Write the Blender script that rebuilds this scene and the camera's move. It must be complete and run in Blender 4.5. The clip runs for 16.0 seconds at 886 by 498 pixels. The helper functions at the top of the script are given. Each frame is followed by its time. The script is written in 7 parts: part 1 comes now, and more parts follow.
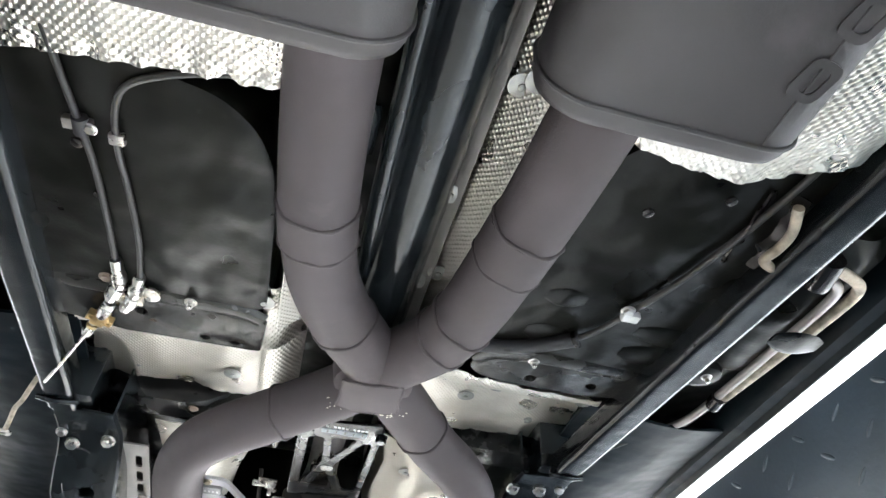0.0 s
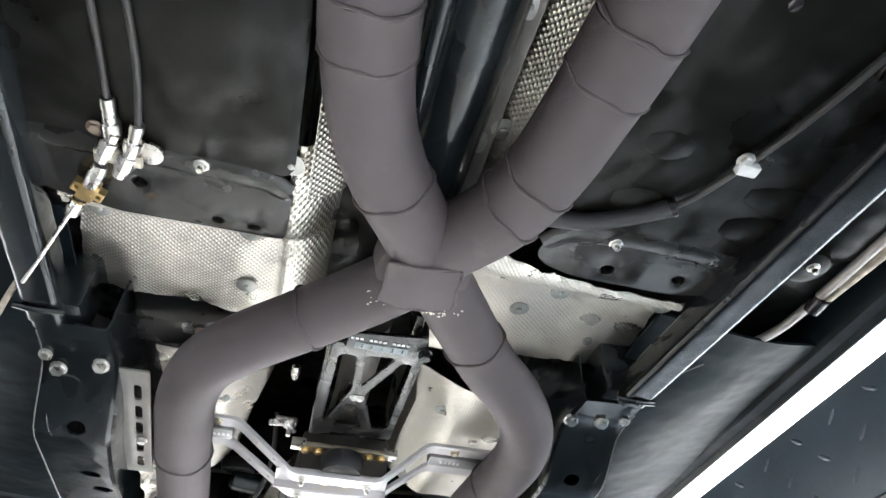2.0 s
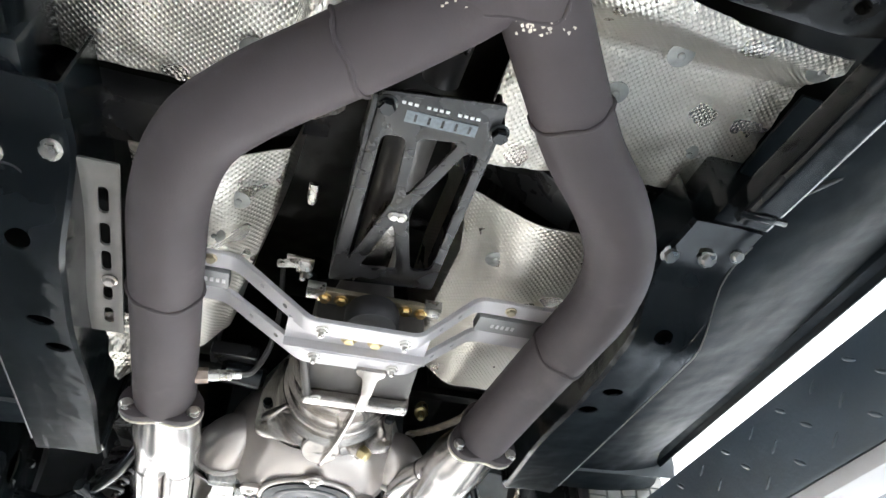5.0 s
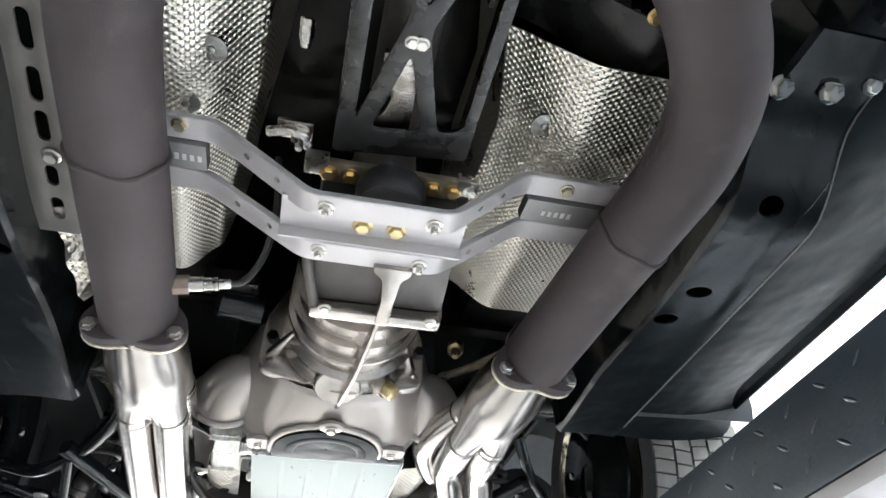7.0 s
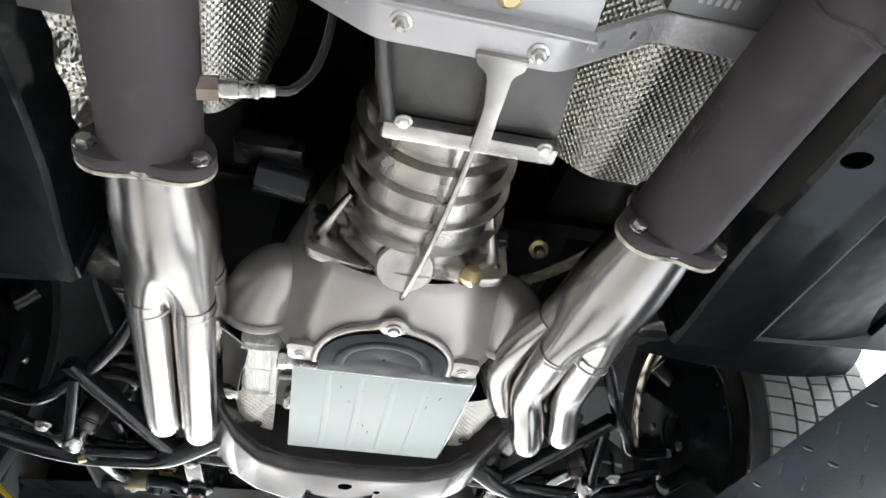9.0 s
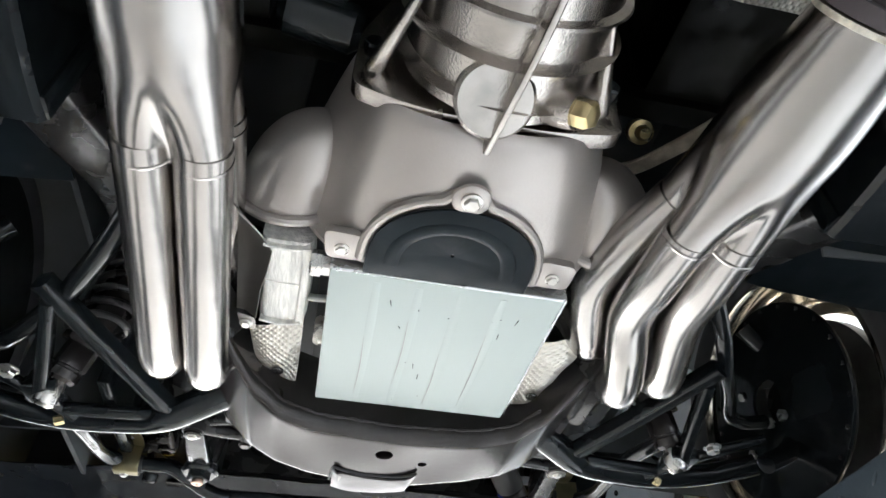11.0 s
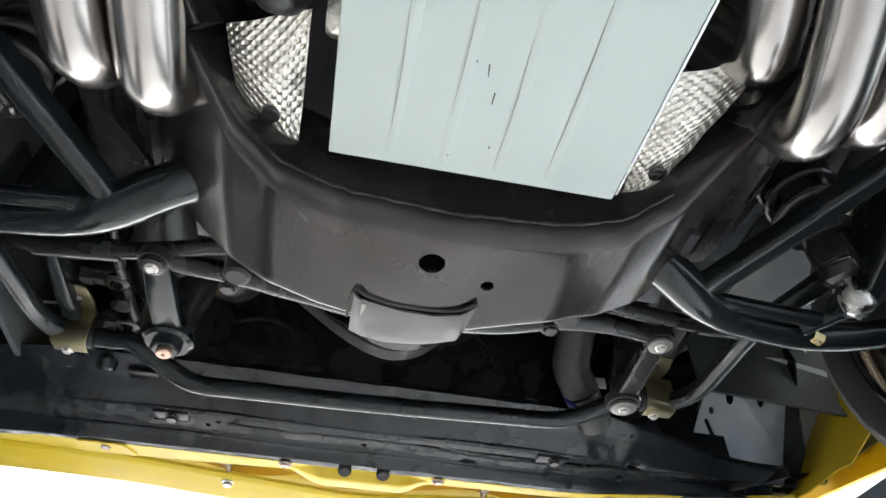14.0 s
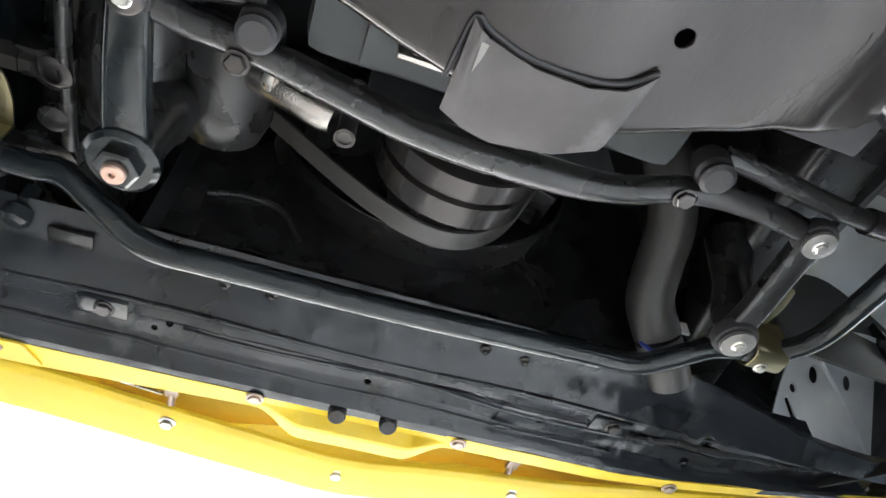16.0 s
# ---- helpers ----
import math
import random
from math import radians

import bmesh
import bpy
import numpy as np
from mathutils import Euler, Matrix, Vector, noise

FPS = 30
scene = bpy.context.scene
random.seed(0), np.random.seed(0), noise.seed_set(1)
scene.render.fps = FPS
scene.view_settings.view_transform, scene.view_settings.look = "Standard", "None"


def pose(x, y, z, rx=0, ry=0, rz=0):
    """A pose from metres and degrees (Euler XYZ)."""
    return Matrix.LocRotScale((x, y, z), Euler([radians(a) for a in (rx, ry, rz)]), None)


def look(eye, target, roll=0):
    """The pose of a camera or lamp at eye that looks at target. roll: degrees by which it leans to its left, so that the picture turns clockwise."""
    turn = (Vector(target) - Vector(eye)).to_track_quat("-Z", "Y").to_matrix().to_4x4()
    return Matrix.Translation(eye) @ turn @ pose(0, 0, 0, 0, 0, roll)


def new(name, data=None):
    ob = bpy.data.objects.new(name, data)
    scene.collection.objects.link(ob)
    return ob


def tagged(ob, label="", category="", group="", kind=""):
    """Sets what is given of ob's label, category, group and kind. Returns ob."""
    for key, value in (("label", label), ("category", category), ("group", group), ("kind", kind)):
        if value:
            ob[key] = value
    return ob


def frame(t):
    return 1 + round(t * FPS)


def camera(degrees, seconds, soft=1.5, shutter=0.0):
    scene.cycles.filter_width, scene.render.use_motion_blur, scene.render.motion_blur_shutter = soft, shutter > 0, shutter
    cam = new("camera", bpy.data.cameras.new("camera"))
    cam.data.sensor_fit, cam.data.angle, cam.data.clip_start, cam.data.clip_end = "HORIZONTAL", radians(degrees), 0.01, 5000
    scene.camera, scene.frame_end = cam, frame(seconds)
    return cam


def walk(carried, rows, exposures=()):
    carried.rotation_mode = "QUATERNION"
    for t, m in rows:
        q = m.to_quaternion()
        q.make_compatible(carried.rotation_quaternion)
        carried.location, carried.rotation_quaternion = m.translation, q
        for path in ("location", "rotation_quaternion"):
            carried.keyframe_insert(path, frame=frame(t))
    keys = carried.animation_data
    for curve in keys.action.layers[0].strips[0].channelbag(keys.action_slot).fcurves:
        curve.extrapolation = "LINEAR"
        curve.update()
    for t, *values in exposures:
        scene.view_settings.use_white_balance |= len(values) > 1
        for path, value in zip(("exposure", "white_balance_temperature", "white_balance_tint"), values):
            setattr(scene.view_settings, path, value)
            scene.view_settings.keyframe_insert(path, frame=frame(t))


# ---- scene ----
cam = camera(68.9, 16.0)
PATH = [
    (0, (-0.061, 0.039, 1.312), (0.258, 1.474, 2.668), 3.0),
    (0.5, (-0.079, 0.096, 1.295), (0.243, 1.554, 2.625), 3.5),
    (1, (-0.083, 0.163, 1.288), (0.256, 1.639, 2.594), 3.3),
    (1.5, (-0.08, 0.232, 1.293), (0.257, 1.69, 2.619), 2.2),
    (2, (-0.089, 0.311, 1.296), (0.256, 1.742, 2.651), 1.4),
    (2.5, (-0.101, 0.39, 1.293), (0.256, 1.816, 2.65), 1.4),
    (3, (-0.103, 0.477, 1.281), (0.258, 1.904, 2.635), 1.8),
    (3.5, (-0.119, 0.567, 1.268), (0.267, 1.982, 2.628), 1.8),
    (3.7, (-0.114, 0.587, 1.267), (0.279, 2.013, 2.614), 2.7),
    (5.8, (-0.1, 0.818, 1.273), (0.318, 2.266, 2.588), -2.1),
    (6, (-0.086, 0.847, 1.275), (0.313, 2.298, 2.592), -1.9),
    (6.5, (-0.067, 0.916, 1.283), (0.315, 2.377, 2.594), -1.8),
    (7, (-0.056, 0.972, 1.294), (0.306, 2.447, 2.595), -1.0),
    (7.5, (-0.053, 1.019, 1.295), (0.281, 2.512, 2.584), -0.4),
    (8, (-0.061, 1.111, 1.293), (0.243, 2.617, 2.573), 0.5),
    (8.5, (-0.072, 1.186, 1.295), (0.238, 2.702, 2.563), 0.6),
    (8.7, (-0.075, 1.219, 1.297), (0.233, 2.73, 2.57), 0.7),
    (10.8, (-0.111, 1.524, 1.305), (0.169, 2.961, 2.667), 1.0),
    (11, (-0.109, 1.558, 1.303), (0.172, 2.997, 2.664), 0.9),
    (11.5, (-0.096, 1.643, 1.299), (0.173, 3.096, 2.647), 0.6),
    (12, (-0.073, 1.721, 1.301), (0.182, 3.169, 2.657), 1.2),
    (12.5, (-0.056, 1.772, 1.301), (0.205, 3.213, 2.663), 1.5),
    (13, (-0.052, 1.82, 1.299), (0.192, 3.268, 2.657), 1.7),
    (13.5, (-0.071, 1.908, 1.292), (0.171, 3.353, 2.654), 1.5),
    (14, (-0.086, 1.999, 1.303), (0.163, 3.419, 2.689), 1.9),
    (14.5, (-0.108, 2.11, 1.313), (0.174, 3.482, 2.74), 2.3),
    (15, (-0.137, 2.201, 1.311), (0.18, 3.522, 2.779), 1.8),
    (15.5, (-0.129, 2.264, 1.322), (0.229, 3.579, 2.786), 1.8),
    (16, (-0.147, 2.359, 1.331), (0.261, 3.625, 2.825), 2.2),
]
walk(cam, [(t, look(eye, target, roll)) for t, eye, target, roll in PATH],
     [(0.0, 0.84), (1.5, 0.84), (3.5, 0.74), (6.0, 0.32), (8.5, -0.09), (11.0, -0.06), (13.0, -0.49), (14.5, 0.2), (15.5, 0.55), (16.0, 0.46)])
LAMP, DOOR = 215.0, 8.0

# ---- world and light ----
world = bpy.data.worlds.new("workshop_air")
scene.world = world
world.use_nodes = True
world.node_tree.nodes["Background"].inputs[0].default_value = (0.8, 0.9, 1.0, 1)
world.node_tree.nodes["Background"].inputs[1].default_value = 0.05


def ceiling_lamp(x, y, sx, sy, watts, colour):
    lamp = bpy.data.lights.new("ceiling_lamp", "AREA")
    lamp.shape, lamp.size, lamp.size_y, lamp.energy, lamp.color = "RECTANGLE", sx, sy, watts, colour
    ob = new("ceiling_lamp", lamp)
    ob.matrix_world = pose(x, y, 4.12)
    return ob


for lx, ly, share in ((-2.6, -2.0, 0.03), (-2.6, 4.2, 0.25), (2.9, -2.0, 1.6), (2.9, 4.2, 2.3), (0.0, 6.3, 0.7), (0.0, -3.6, 0.05)):
    ceiling_lamp(lx, ly, 0.5, 3.2, LAMP * share, (1.0, 0.945, 0.89) if lx < 1 else (0.86, 0.965, 1.08))


# ---- materials ----
def mat(name, base, rough=0.5, metal=0.0, var=0.25, scale=12.0, fine=220.0, bump=0.15, rough_var=0.12,
        second=None, second_at=0.62, second_scale=5.0, stretch=(1, 1, 1), coat=0.0, fine_depth=0.0006, wave=0.0, wave_scale=9.0):
    """Painted, cast or bare surface: two scales of tone, fine relief and, if given, a second colour in patches."""
    m = bpy.data.materials.new(name)
    m.use_nodes = True
    nt = m.node_tree
    n, l = nt.nodes, nt.links
    b = n["Principled BSDF"]
    b.inputs["Metallic"].default_value = metal
    b.inputs["Coat Weight"].default_value = coat
    b.inputs["Coat Roughness"].default_value = 0.12
    geo = n.new("ShaderNodeTexCoord")
    mp = n.new("ShaderNodeMapping")
    mp.inputs["Scale"].default_value = stretch
    l.new(geo.outputs["Object"], mp.inputs["Vector"])

    def noise_node(sc, detail):
        t = n.new("ShaderNodeTexNoise")
        t.inputs["Scale"].default_value, t.inputs["Detail"].default_value = sc, detail
        l.new(mp.outputs["Vector"], t.inputs["Vector"])
        return t
    big, small = noise_node(scale, 5), noise_node(fine, 3)
    tone = n.new("ShaderNodeMapRange")
    tone.inputs["To Min"].default_value, tone.inputs["To Max"].default_value = 1 - var, 1 + var
    tone.inputs["From Min"].default_value, tone.inputs["From Max"].default_value = 0.3, 0.7
    l.new(big.outputs["Fac"], tone.inputs["Value"])
    mul = n.new("ShaderNodeMix")
    mul.data_type, mul.blend_type = "RGBA", "MULTIPLY"
    mul.inputs["Factor"].default_value = 1
    mul.inputs["A"].default_value = (*base, 1)
    l.new(tone.outputs["Result"], mul.inputs["B"])
    colour = mul.outputs["Result"]
    if second:
        patch = noise_node(second_scale, 6)
        ramp = n.new("ShaderNodeMapRange")
        ramp.inputs["From Min"].default_value, ramp.inputs["From Max"].default_value = second_at, second_at + 0.08
        l.new(patch.outputs["Fac"], ramp.inputs["Value"])
        mix = n.new("ShaderNodeMix")
        mix.data_type = "RGBA"
        l.new(ramp.outputs["Result"], mix.inputs["Factor"])
        l.new(colour, mix.inputs["A"])
        mix.inputs["B"].default_value = (*second, 1)
        colour = mix.outputs["Result"]
    l.new(colour, b.inputs["Base Color"])
    rr = n.new("ShaderNodeMapRange")
    rr.inputs["To Min"].default_value, rr.inputs["To Max"].default_value = max(0.02, rough - rough_var), min(1, rough + rough_var)
    l.new(big.outputs["Fac"], rr.inputs["Value"])
    l.new(rr.outputs["Result"], b.inputs["Roughness"])
    if bump:
        bp = n.new("ShaderNodeBump")
        bp.inputs["Strength"].default_value, bp.inputs["Distance"].default_value = bump, fine_depth
        l.new(small.outputs["Fac"], bp.inputs["Height"])
        l.new(bp.outputs["Normal"], b.inputs["Normal"])
        if wave:
            swell = noise_node(wave_scale, 2)
            bw = n.new("ShaderNodeBump")
            bw.inputs["Strength"].default_value, bw.inputs["Distance"].default_value = 1.0, wave
            l.new(swell.outputs["Fac"], bw.inputs["Height"])
            l.new(bw.outputs["Normal"], bp.inputs["Normal"])
    return m


def foil_mat(name, pitch=0.0090, depth=0.0012, base=(0.82, 0.775, 0.70), rough=0.31):
    """Embossed aluminium foil: a diamond grid of small dimples, creases and dull spots."""
    m = bpy.data.materials.new(name)
    m.use_nodes = True
    nt = m.node_tree
    n, l = nt.nodes, nt.links
    b = n["Principled BSDF"]
    b.inputs["Metallic"].default_value = 1.0
    uv = n.new("ShaderNodeUVMap")
    grid = n.new("ShaderNodeMapping")
    k = 2 * math.pi / pitch
    grid.inputs["Scale"].default_value = (k, k, 1)
    l.new(uv.outputs["UV"], grid.inputs["Vector"])
    sep = n.new("ShaderNodeSeparateXYZ")
    l.new(grid.outputs["Vector"], sep.inputs["Vector"])
    waves = []
    for axis in ("X", "Y"):
        s = n.new("ShaderNodeMath")
        s.operation = "SINE"
        l.new(sep.outputs[axis], s.inputs[0])
        waves.append(s)
    dots = n.new("ShaderNodeMath")
    dots.operation = "MULTIPLY"
    l.new(waves[0].outputs[0], dots.inputs[0])
    l.new(waves[1].outputs[0], dots.inputs[1])
    prod = n.new("ShaderNodeMapRange")
    prod.inputs["From Min"].default_value, prod.inputs["From Max"].default_value = -0.25, 1.05
    l.new(dots.outputs[0], prod.inputs["Value"])
    crease = n.new("ShaderNodeTexNoise")
    crease.inputs["Scale"].default_value, crease.inputs["Detail"].default_value = 13, 3
    co = n.new("ShaderNodeTexCoord")
    l.new(co.outputs["Object"], crease.inputs["Vector"])
    b1 = n.new("ShaderNodeBump")
    b1.inputs["Strength"].default_value, b1.inputs["Distance"].default_value = 0.5, 0.0035
    l.new(crease.outputs["Fac"], b1.inputs["Height"])
    b2 = n.new("ShaderNodeBump")
    b2.inputs["Strength"].default_value, b2.inputs["Distance"].default_value = 1.0, depth
    l.new(prod.outputs[0], b2.inputs["Height"])
    l.new(b1.outputs["Normal"], b2.inputs["Normal"])
    l.new(b2.outputs["Normal"], b.inputs["Normal"])
    dirt = n.new("ShaderNodeMapRange")
    dirt.inputs["From Min"].default_value, dirt.inputs["From Max"].default_value = 0.3, 0.7
    dirt.inputs["To Min"].default_value, dirt.inputs["To Max"].default_value = rough + 0.1, rough - 0.06
    l.new(crease.outputs["Fac"], dirt.inputs["Value"])
    l.new(dirt.outputs["Result"], b.inputs["Roughness"])
    mix = n.new("ShaderNodeMix")
    mix.data_type = "RGBA"
    mix.inputs["A"].default_value = (base[0] * 0.8, base[1] * 0.8, base[2] * 0.8, 1)
    mix.inputs["B"].default_value = (*base, 1)
    l.new(crease.outputs["Fac"], mix.inputs["Factor"])
    l.new(mix.outputs["Result"], b.inputs["Base Color"])
    return m


FLOOR_PAINT = mat("floor_dark_paint", (0.008, 0.0125, 0.016), 0.38, 0, 0.4, 8, 120, 0.3, 0.1, wave=0.008, wave_scale=10, second=(0.03, 0.033, 0.035), second_at=0.66, second_scale=11)
FLOOR_PAINT.node_tree.nodes["Principled BSDF"].inputs["Specular IOR Level"].default_value = 0.11
RAIL = mat("floor_rail_paint", (0.017, 0.016, 0.0145), 0.26, 0, 0.3, 12, 180, 0.35, 0.08, wave=0.006, wave_scale=14, second=(0.12, 0.062, 0.03), second_at=0.70, second_scale=10)
UNDERCOAT = mat("underbody_paint", (0.0062, 0.0062, 0.005), 0.30, 0, 0.4, 7, 160, 0.4, 0.1, wave=0.024, wave_scale=8, second=(0.02, 0.02, 0.017), second_at=0.67, second_scale=15)
UNDERCOAT.node_tree.nodes["Principled BSDF"].inputs["Specular IOR Level"].default_value = 0.16
GLOSS_BLACK = mat("gloss_black_paint", (0.010, 0.0125, 0.014), 0.17, 0, 0.4, 9, 90, 0.25, 0.06, coat=0.15, wave=0.004, wave_scale=14)
GLOSS_BLACK.node_tree.nodes["Principled BSDF"].inputs["Specular IOR Level"].default_value = 0.34
SATIN_BLACK = mat("satin_black_paint", (0.017, 0.0165, 0.0168), 0.27, 0, 0.3, 14, 260, 0.3, second=(0.030, 0.027, 0.025), second_at=0.68, second_scale=9)
SUBFRAME = mat("subframe_grey_paint", (0.045, 0.0405, 0.0395), 0.20, 0.6, 0.36, 9, 240, 0.28, 0.1, second=(0.080, 0.073, 0.070), second_at=0.66, second_scale=14, stretch=(1, 0.35, 1))
EXHAUST = mat("exhaust_ceramic_coat", (0.073, 0.0605, 0.0625), 0.66, 0.0, 0.16, 7, 420, 0.4, 0.06, wave=0.0025, wave_scale=16, second=(0.098, 0.083, 0.082), second_at=0.62, second_scale=9)
EXHAUST.node_tree.nodes["Principled BSDF"].inputs["Specular IOR Level"].default_value = 0.28
BARE = mat("bare_weld_metal", (0.55, 0.5, 0.42), 0.45, 0.7, 0.4, 90, 500, 0.6)
MUFFLER = mat("muffler_ceramic_coat", (0.044, 0.0395, 0.0395), 0.55, 0.0, 0.25, 6, 300, 0.35, 0.08, wave=0.004, wave_scale=9, second=(0.062, 0.054, 0.055), second_at=0.6, second_scale=7)
CHROME = mat("polished_header_steel", (0.37, 0.35, 0.335), 0.23, 1.0, 0.12, 10, 40, 0.06, 0.05, wave=0.0012, wave_scale=18)
CHROME_DULL = mat("dull_rolled_steel", (0.26, 0.245, 0.23), 0.34, 0.95, 0.15, 8, 200, 0.15, 0.08, wave=0.001, wave_scale=12)
BELL = mat("bell_housing_silver_paint", (0.42, 0.385, 0.36), 0.33, 0.6, 0.12, 8, 300, 0.3, 0.08, second=(0.31, 0.28, 0.25), second_at=0.68, second_scale=11)
CAST = mat("cast_aluminium", (0.44, 0.41, 0.385), 0.24, 1.0, 0.34, 18, 420, 0.7, 0.1, second=(0.3, 0.28, 0.25), second_at=0.64, second_scale=20)
CAST_DARK = mat("dull_dark_casting", (0.13, 0.122, 0.115), 0.42, 0.6, 0.3, 14, 420, 0.6, 0.1, second=(0.22, 0.205, 0.19), second_at=0.66, second_scale=18)
BILLET = mat("silver_powder_coat", (0.58, 0.555, 0.56), 0.40, 0.35, 0.06, 12, 600, 0.3, 0.05)
BILLET_DARK = mat("grey_powder_coat", (0.24, 0.235, 0.235), 0.42, 0.45, 0.08, 12, 600, 0.3, 0.05)
# second colour, drawn out along y, paints the faint darker reflected bands
PAN_PAINT = mat("pale_green_grey_paint", (0.50, 0.555, 0.53), 0.5, 0.05, 0.05, 5, 300, 0.15, 0.06, second=(0.44, 0.47, 0.44), second_at=0.69, second_scale=16, stretch=(1, 0.12, 1))
# bright metal: glare on the pan's rear face put into the colour
PAN_SIDE = mat("pan_glare_aluminium", (0.62, 0.63, 0.64), 0.26, 0.85, 0.12, 10, 200, 0.2)
STEEL = mat("zinc_plated_steel", (0.56, 0.54, 0.51), 0.28, 1.0, 0.2, 60, 400, 0.3)
WASHER_GREY = mat("dull_zinc_washer", (0.36, 0.36, 0.34), 0.4, 0.7, 0.2, 60, 400, 0.3)
SCRAPED = mat("scraped_grey_paint", (0.062, 0.057, 0.057), 0.42, 0.4, 0.3, 16, 260, 0.4, 0.1, second=(0.10, 0.095, 0.095), second_at=0.62, second_scale=18)
GOLD = mat("yellow_zinc_steel", (0.66, 0.48, 0.23), 0.32, 1.0, 0.25, 50, 300, 0.3)
OLIVE_ZINC = mat("olive_zinc_steel", (0.26, 0.23, 0.14), 0.32, 1.0, 0.2, 30, 300, 0.3)
COPPER = mat("copper_plated_steel", (0.47, 0.32, 0.26), 0.4, 0.9, 0.25, 40, 300, 0.3)
TARNISHED = mat("tarnished_brown_zinc", (0.30, 0.235, 0.195), 0.42, 0.7, 0.3, 40, 300, 0.4)
DULL_BRASS = mat("dull_brass_zinc", (0.40, 0.35, 0.26), 0.36, 0.9, 0.25, 40, 300, 0.3)
STRAP_GREY = mat("slotted_steel_strap", (0.21, 0.20, 0.19), 0.45, 0.6, 0.15, 20, 300, 0.3)
RUBBER = mat("black_rubber", (0.022, 0.021, 0.023), 0.55, 0, 0.3, 14, 300, 0.5)
HOSE = mat("hose_rubber", (0.035, 0.033, 0.031), 0.45, 0, 0.3, 10, 200, 0.4)
TYRE = mat("dusty_tyre_tread", (0.30, 0.285, 0.26), 0.75, 0, 0.25, 16, 300, 0.6)
TYRE_SIDE = mat("tyre_sidewall", (0.06, 0.06, 0.062), 0.55, 0, 0.3, 12, 240, 0.4)
RIM = mat("polished_wheel_rim", (0.90, 0.82, 0.70), 0.12, 1.0, 0.06, 10, 60, 0.03, 0.03)
BRAKE = mat("brake_iron", (0.11, 0.11, 0.11), 0.4, 0.3, 0.4, 18, 200, 0.4)
YELLOW = mat("yellow_body_paint", (0.74, 0.52, 0.03), 0.36, 0, 0.05, 4, 120, 0.06, 0.05, coat=0.15)
# body yellow darkened and browned: the valance gap's shade put into the colour
YELLOW_SHADED = mat("yellow_inside_shaded", (0.42, 0.27, 0.03), 0.5, 0, 0.2, 8, 200, 0.3, second=(0.2, 0.11, 0.03), second_at=0.6, second_scale=10)
RUNWAY = mat("lift_navy_paint", (0.032, 0.045, 0.057), 0.32, 0, 0.25, 8, 200, 0.4, 0.08)
# lit fold of the navy plate: its light is put into a pale grey
RUNWAY_LIP = mat("lift_lip_lit_grey", (0.35, 0.34, 0.34), 0.5, 0, 0.15, 8, 200, 0.3)
GREY_PANEL = mat("grey_primed_panel", (0.74, 0.78, 0.82), 0.35, 0.2, 0.22, 7, 200, 0.3)
BLANKET = mat("starter_heat_blanket", (0.78, 0.76, 0.72), 0.55, 0.35, 0.25, 40, 130, 1.0, stretch=(3, 0.5, 3), fine_depth=0.002)
BRAID = mat("braided_heat_sleeve", (0.42, 0.36, 0.28), 0.5, 0.6, 0.4, 60, 700, 1.0, fine_depth=0.0015)
NYLON = mat("copper_tape_hose_wrap", (0.50, 0.46, 0.43), 0.4, 0.4, 0.2, 30, 400, 0.8)
LOGO_BLUE = mat("pale_blue_print", (0.17, 0.195, 0.215), 0.5, 0, 0.2, 200, 600, 0.1)
WHITE_PRINT = mat("white_print", (0.75, 0.75, 0.75), 0.5, 0, 0.1, 100, 600, 0.1)
FOIL = foil_mat("embossed_foil")
FOIL_COARSE = foil_mat("coarse_embossed_foil", 0.0112, 0.0015)
WALL = mat("white_wall_paint", (0.82, 0.83, 0.84), 0.6, 0, 0.04, 2, 90, 0.2)
FLOOR = mat("grey_epoxy_floor", (0.62, 0.61, 0.59), 0.35, 0, 0.1, 1.5, 60, 0.2)
BLUE_BLACK = mat("radiator_support_black", (0.014, 0.016, 0.0195), 0.20, 0, 0.4, 9, 120, 0.3, 0.08, wave=0.006, wave_scale=16, second=(0.05, 0.05, 0.05), second_at=0.66, second_scale=12)
DARK = mat("engine_bay_black", (0.054, 0.059, 0.061), 0.5, 0, 0.3, 9, 100, 0.3)
BLUE_TAPE = mat("blue_tape", (0.02, 0.04, 0.26), 0.5, 0, 0.1, 20, 100, 0.1)
AMBER = mat("amber_brass", (0.60, 0.49, 0.27), 0.3, 0.9, 0.2, 30, 200, 0.3)


# ---- building helpers ----
def finish(bm, name, smooth=True, angle=35):
    bmesh.ops.recalc_face_normals(bm, faces=bm.faces)
    me = bpy.data.meshes.new(name)
    for f in bm.faces:
        f.smooth = smooth
    if smooth:
        lim = radians(angle)
        for e in bm.edges:
            e.smooth = len(e.link_faces) == 2 and e.calc_face_angle(0) < lim
    bm.to_mesh(me)
    bm.free()
    return me


def part(name, bm, material, parent=None, label="", smooth=True, solid=0.0):
    """Links a bmesh (or a mesh) as one mesh object under a thing or a part; its coordinates are the world's."""
    me = bm if isinstance(bm, bpy.types.Mesh) else finish(bm, name, smooth)
    if not me.materials:
        me.materials.append(material)
    ob = new(name, me)
    if parent is not None:
        ob.parent = parent
        ob.matrix_parent_inverse = world_of(parent).inverted()
    if label:
        ob["label"] = label
    if solid:
        md = ob.modifiers.new("thickness", "SOLIDIFY")
        md.thickness, md.offset = solid, 0
    return ob


def world_of(ob):
    m = ob.matrix_basis.copy()
    while ob.parent is not None:
        m = ob.parent.matrix_basis @ ob.matrix_parent_inverse @ m
        ob = ob.parent
    return m


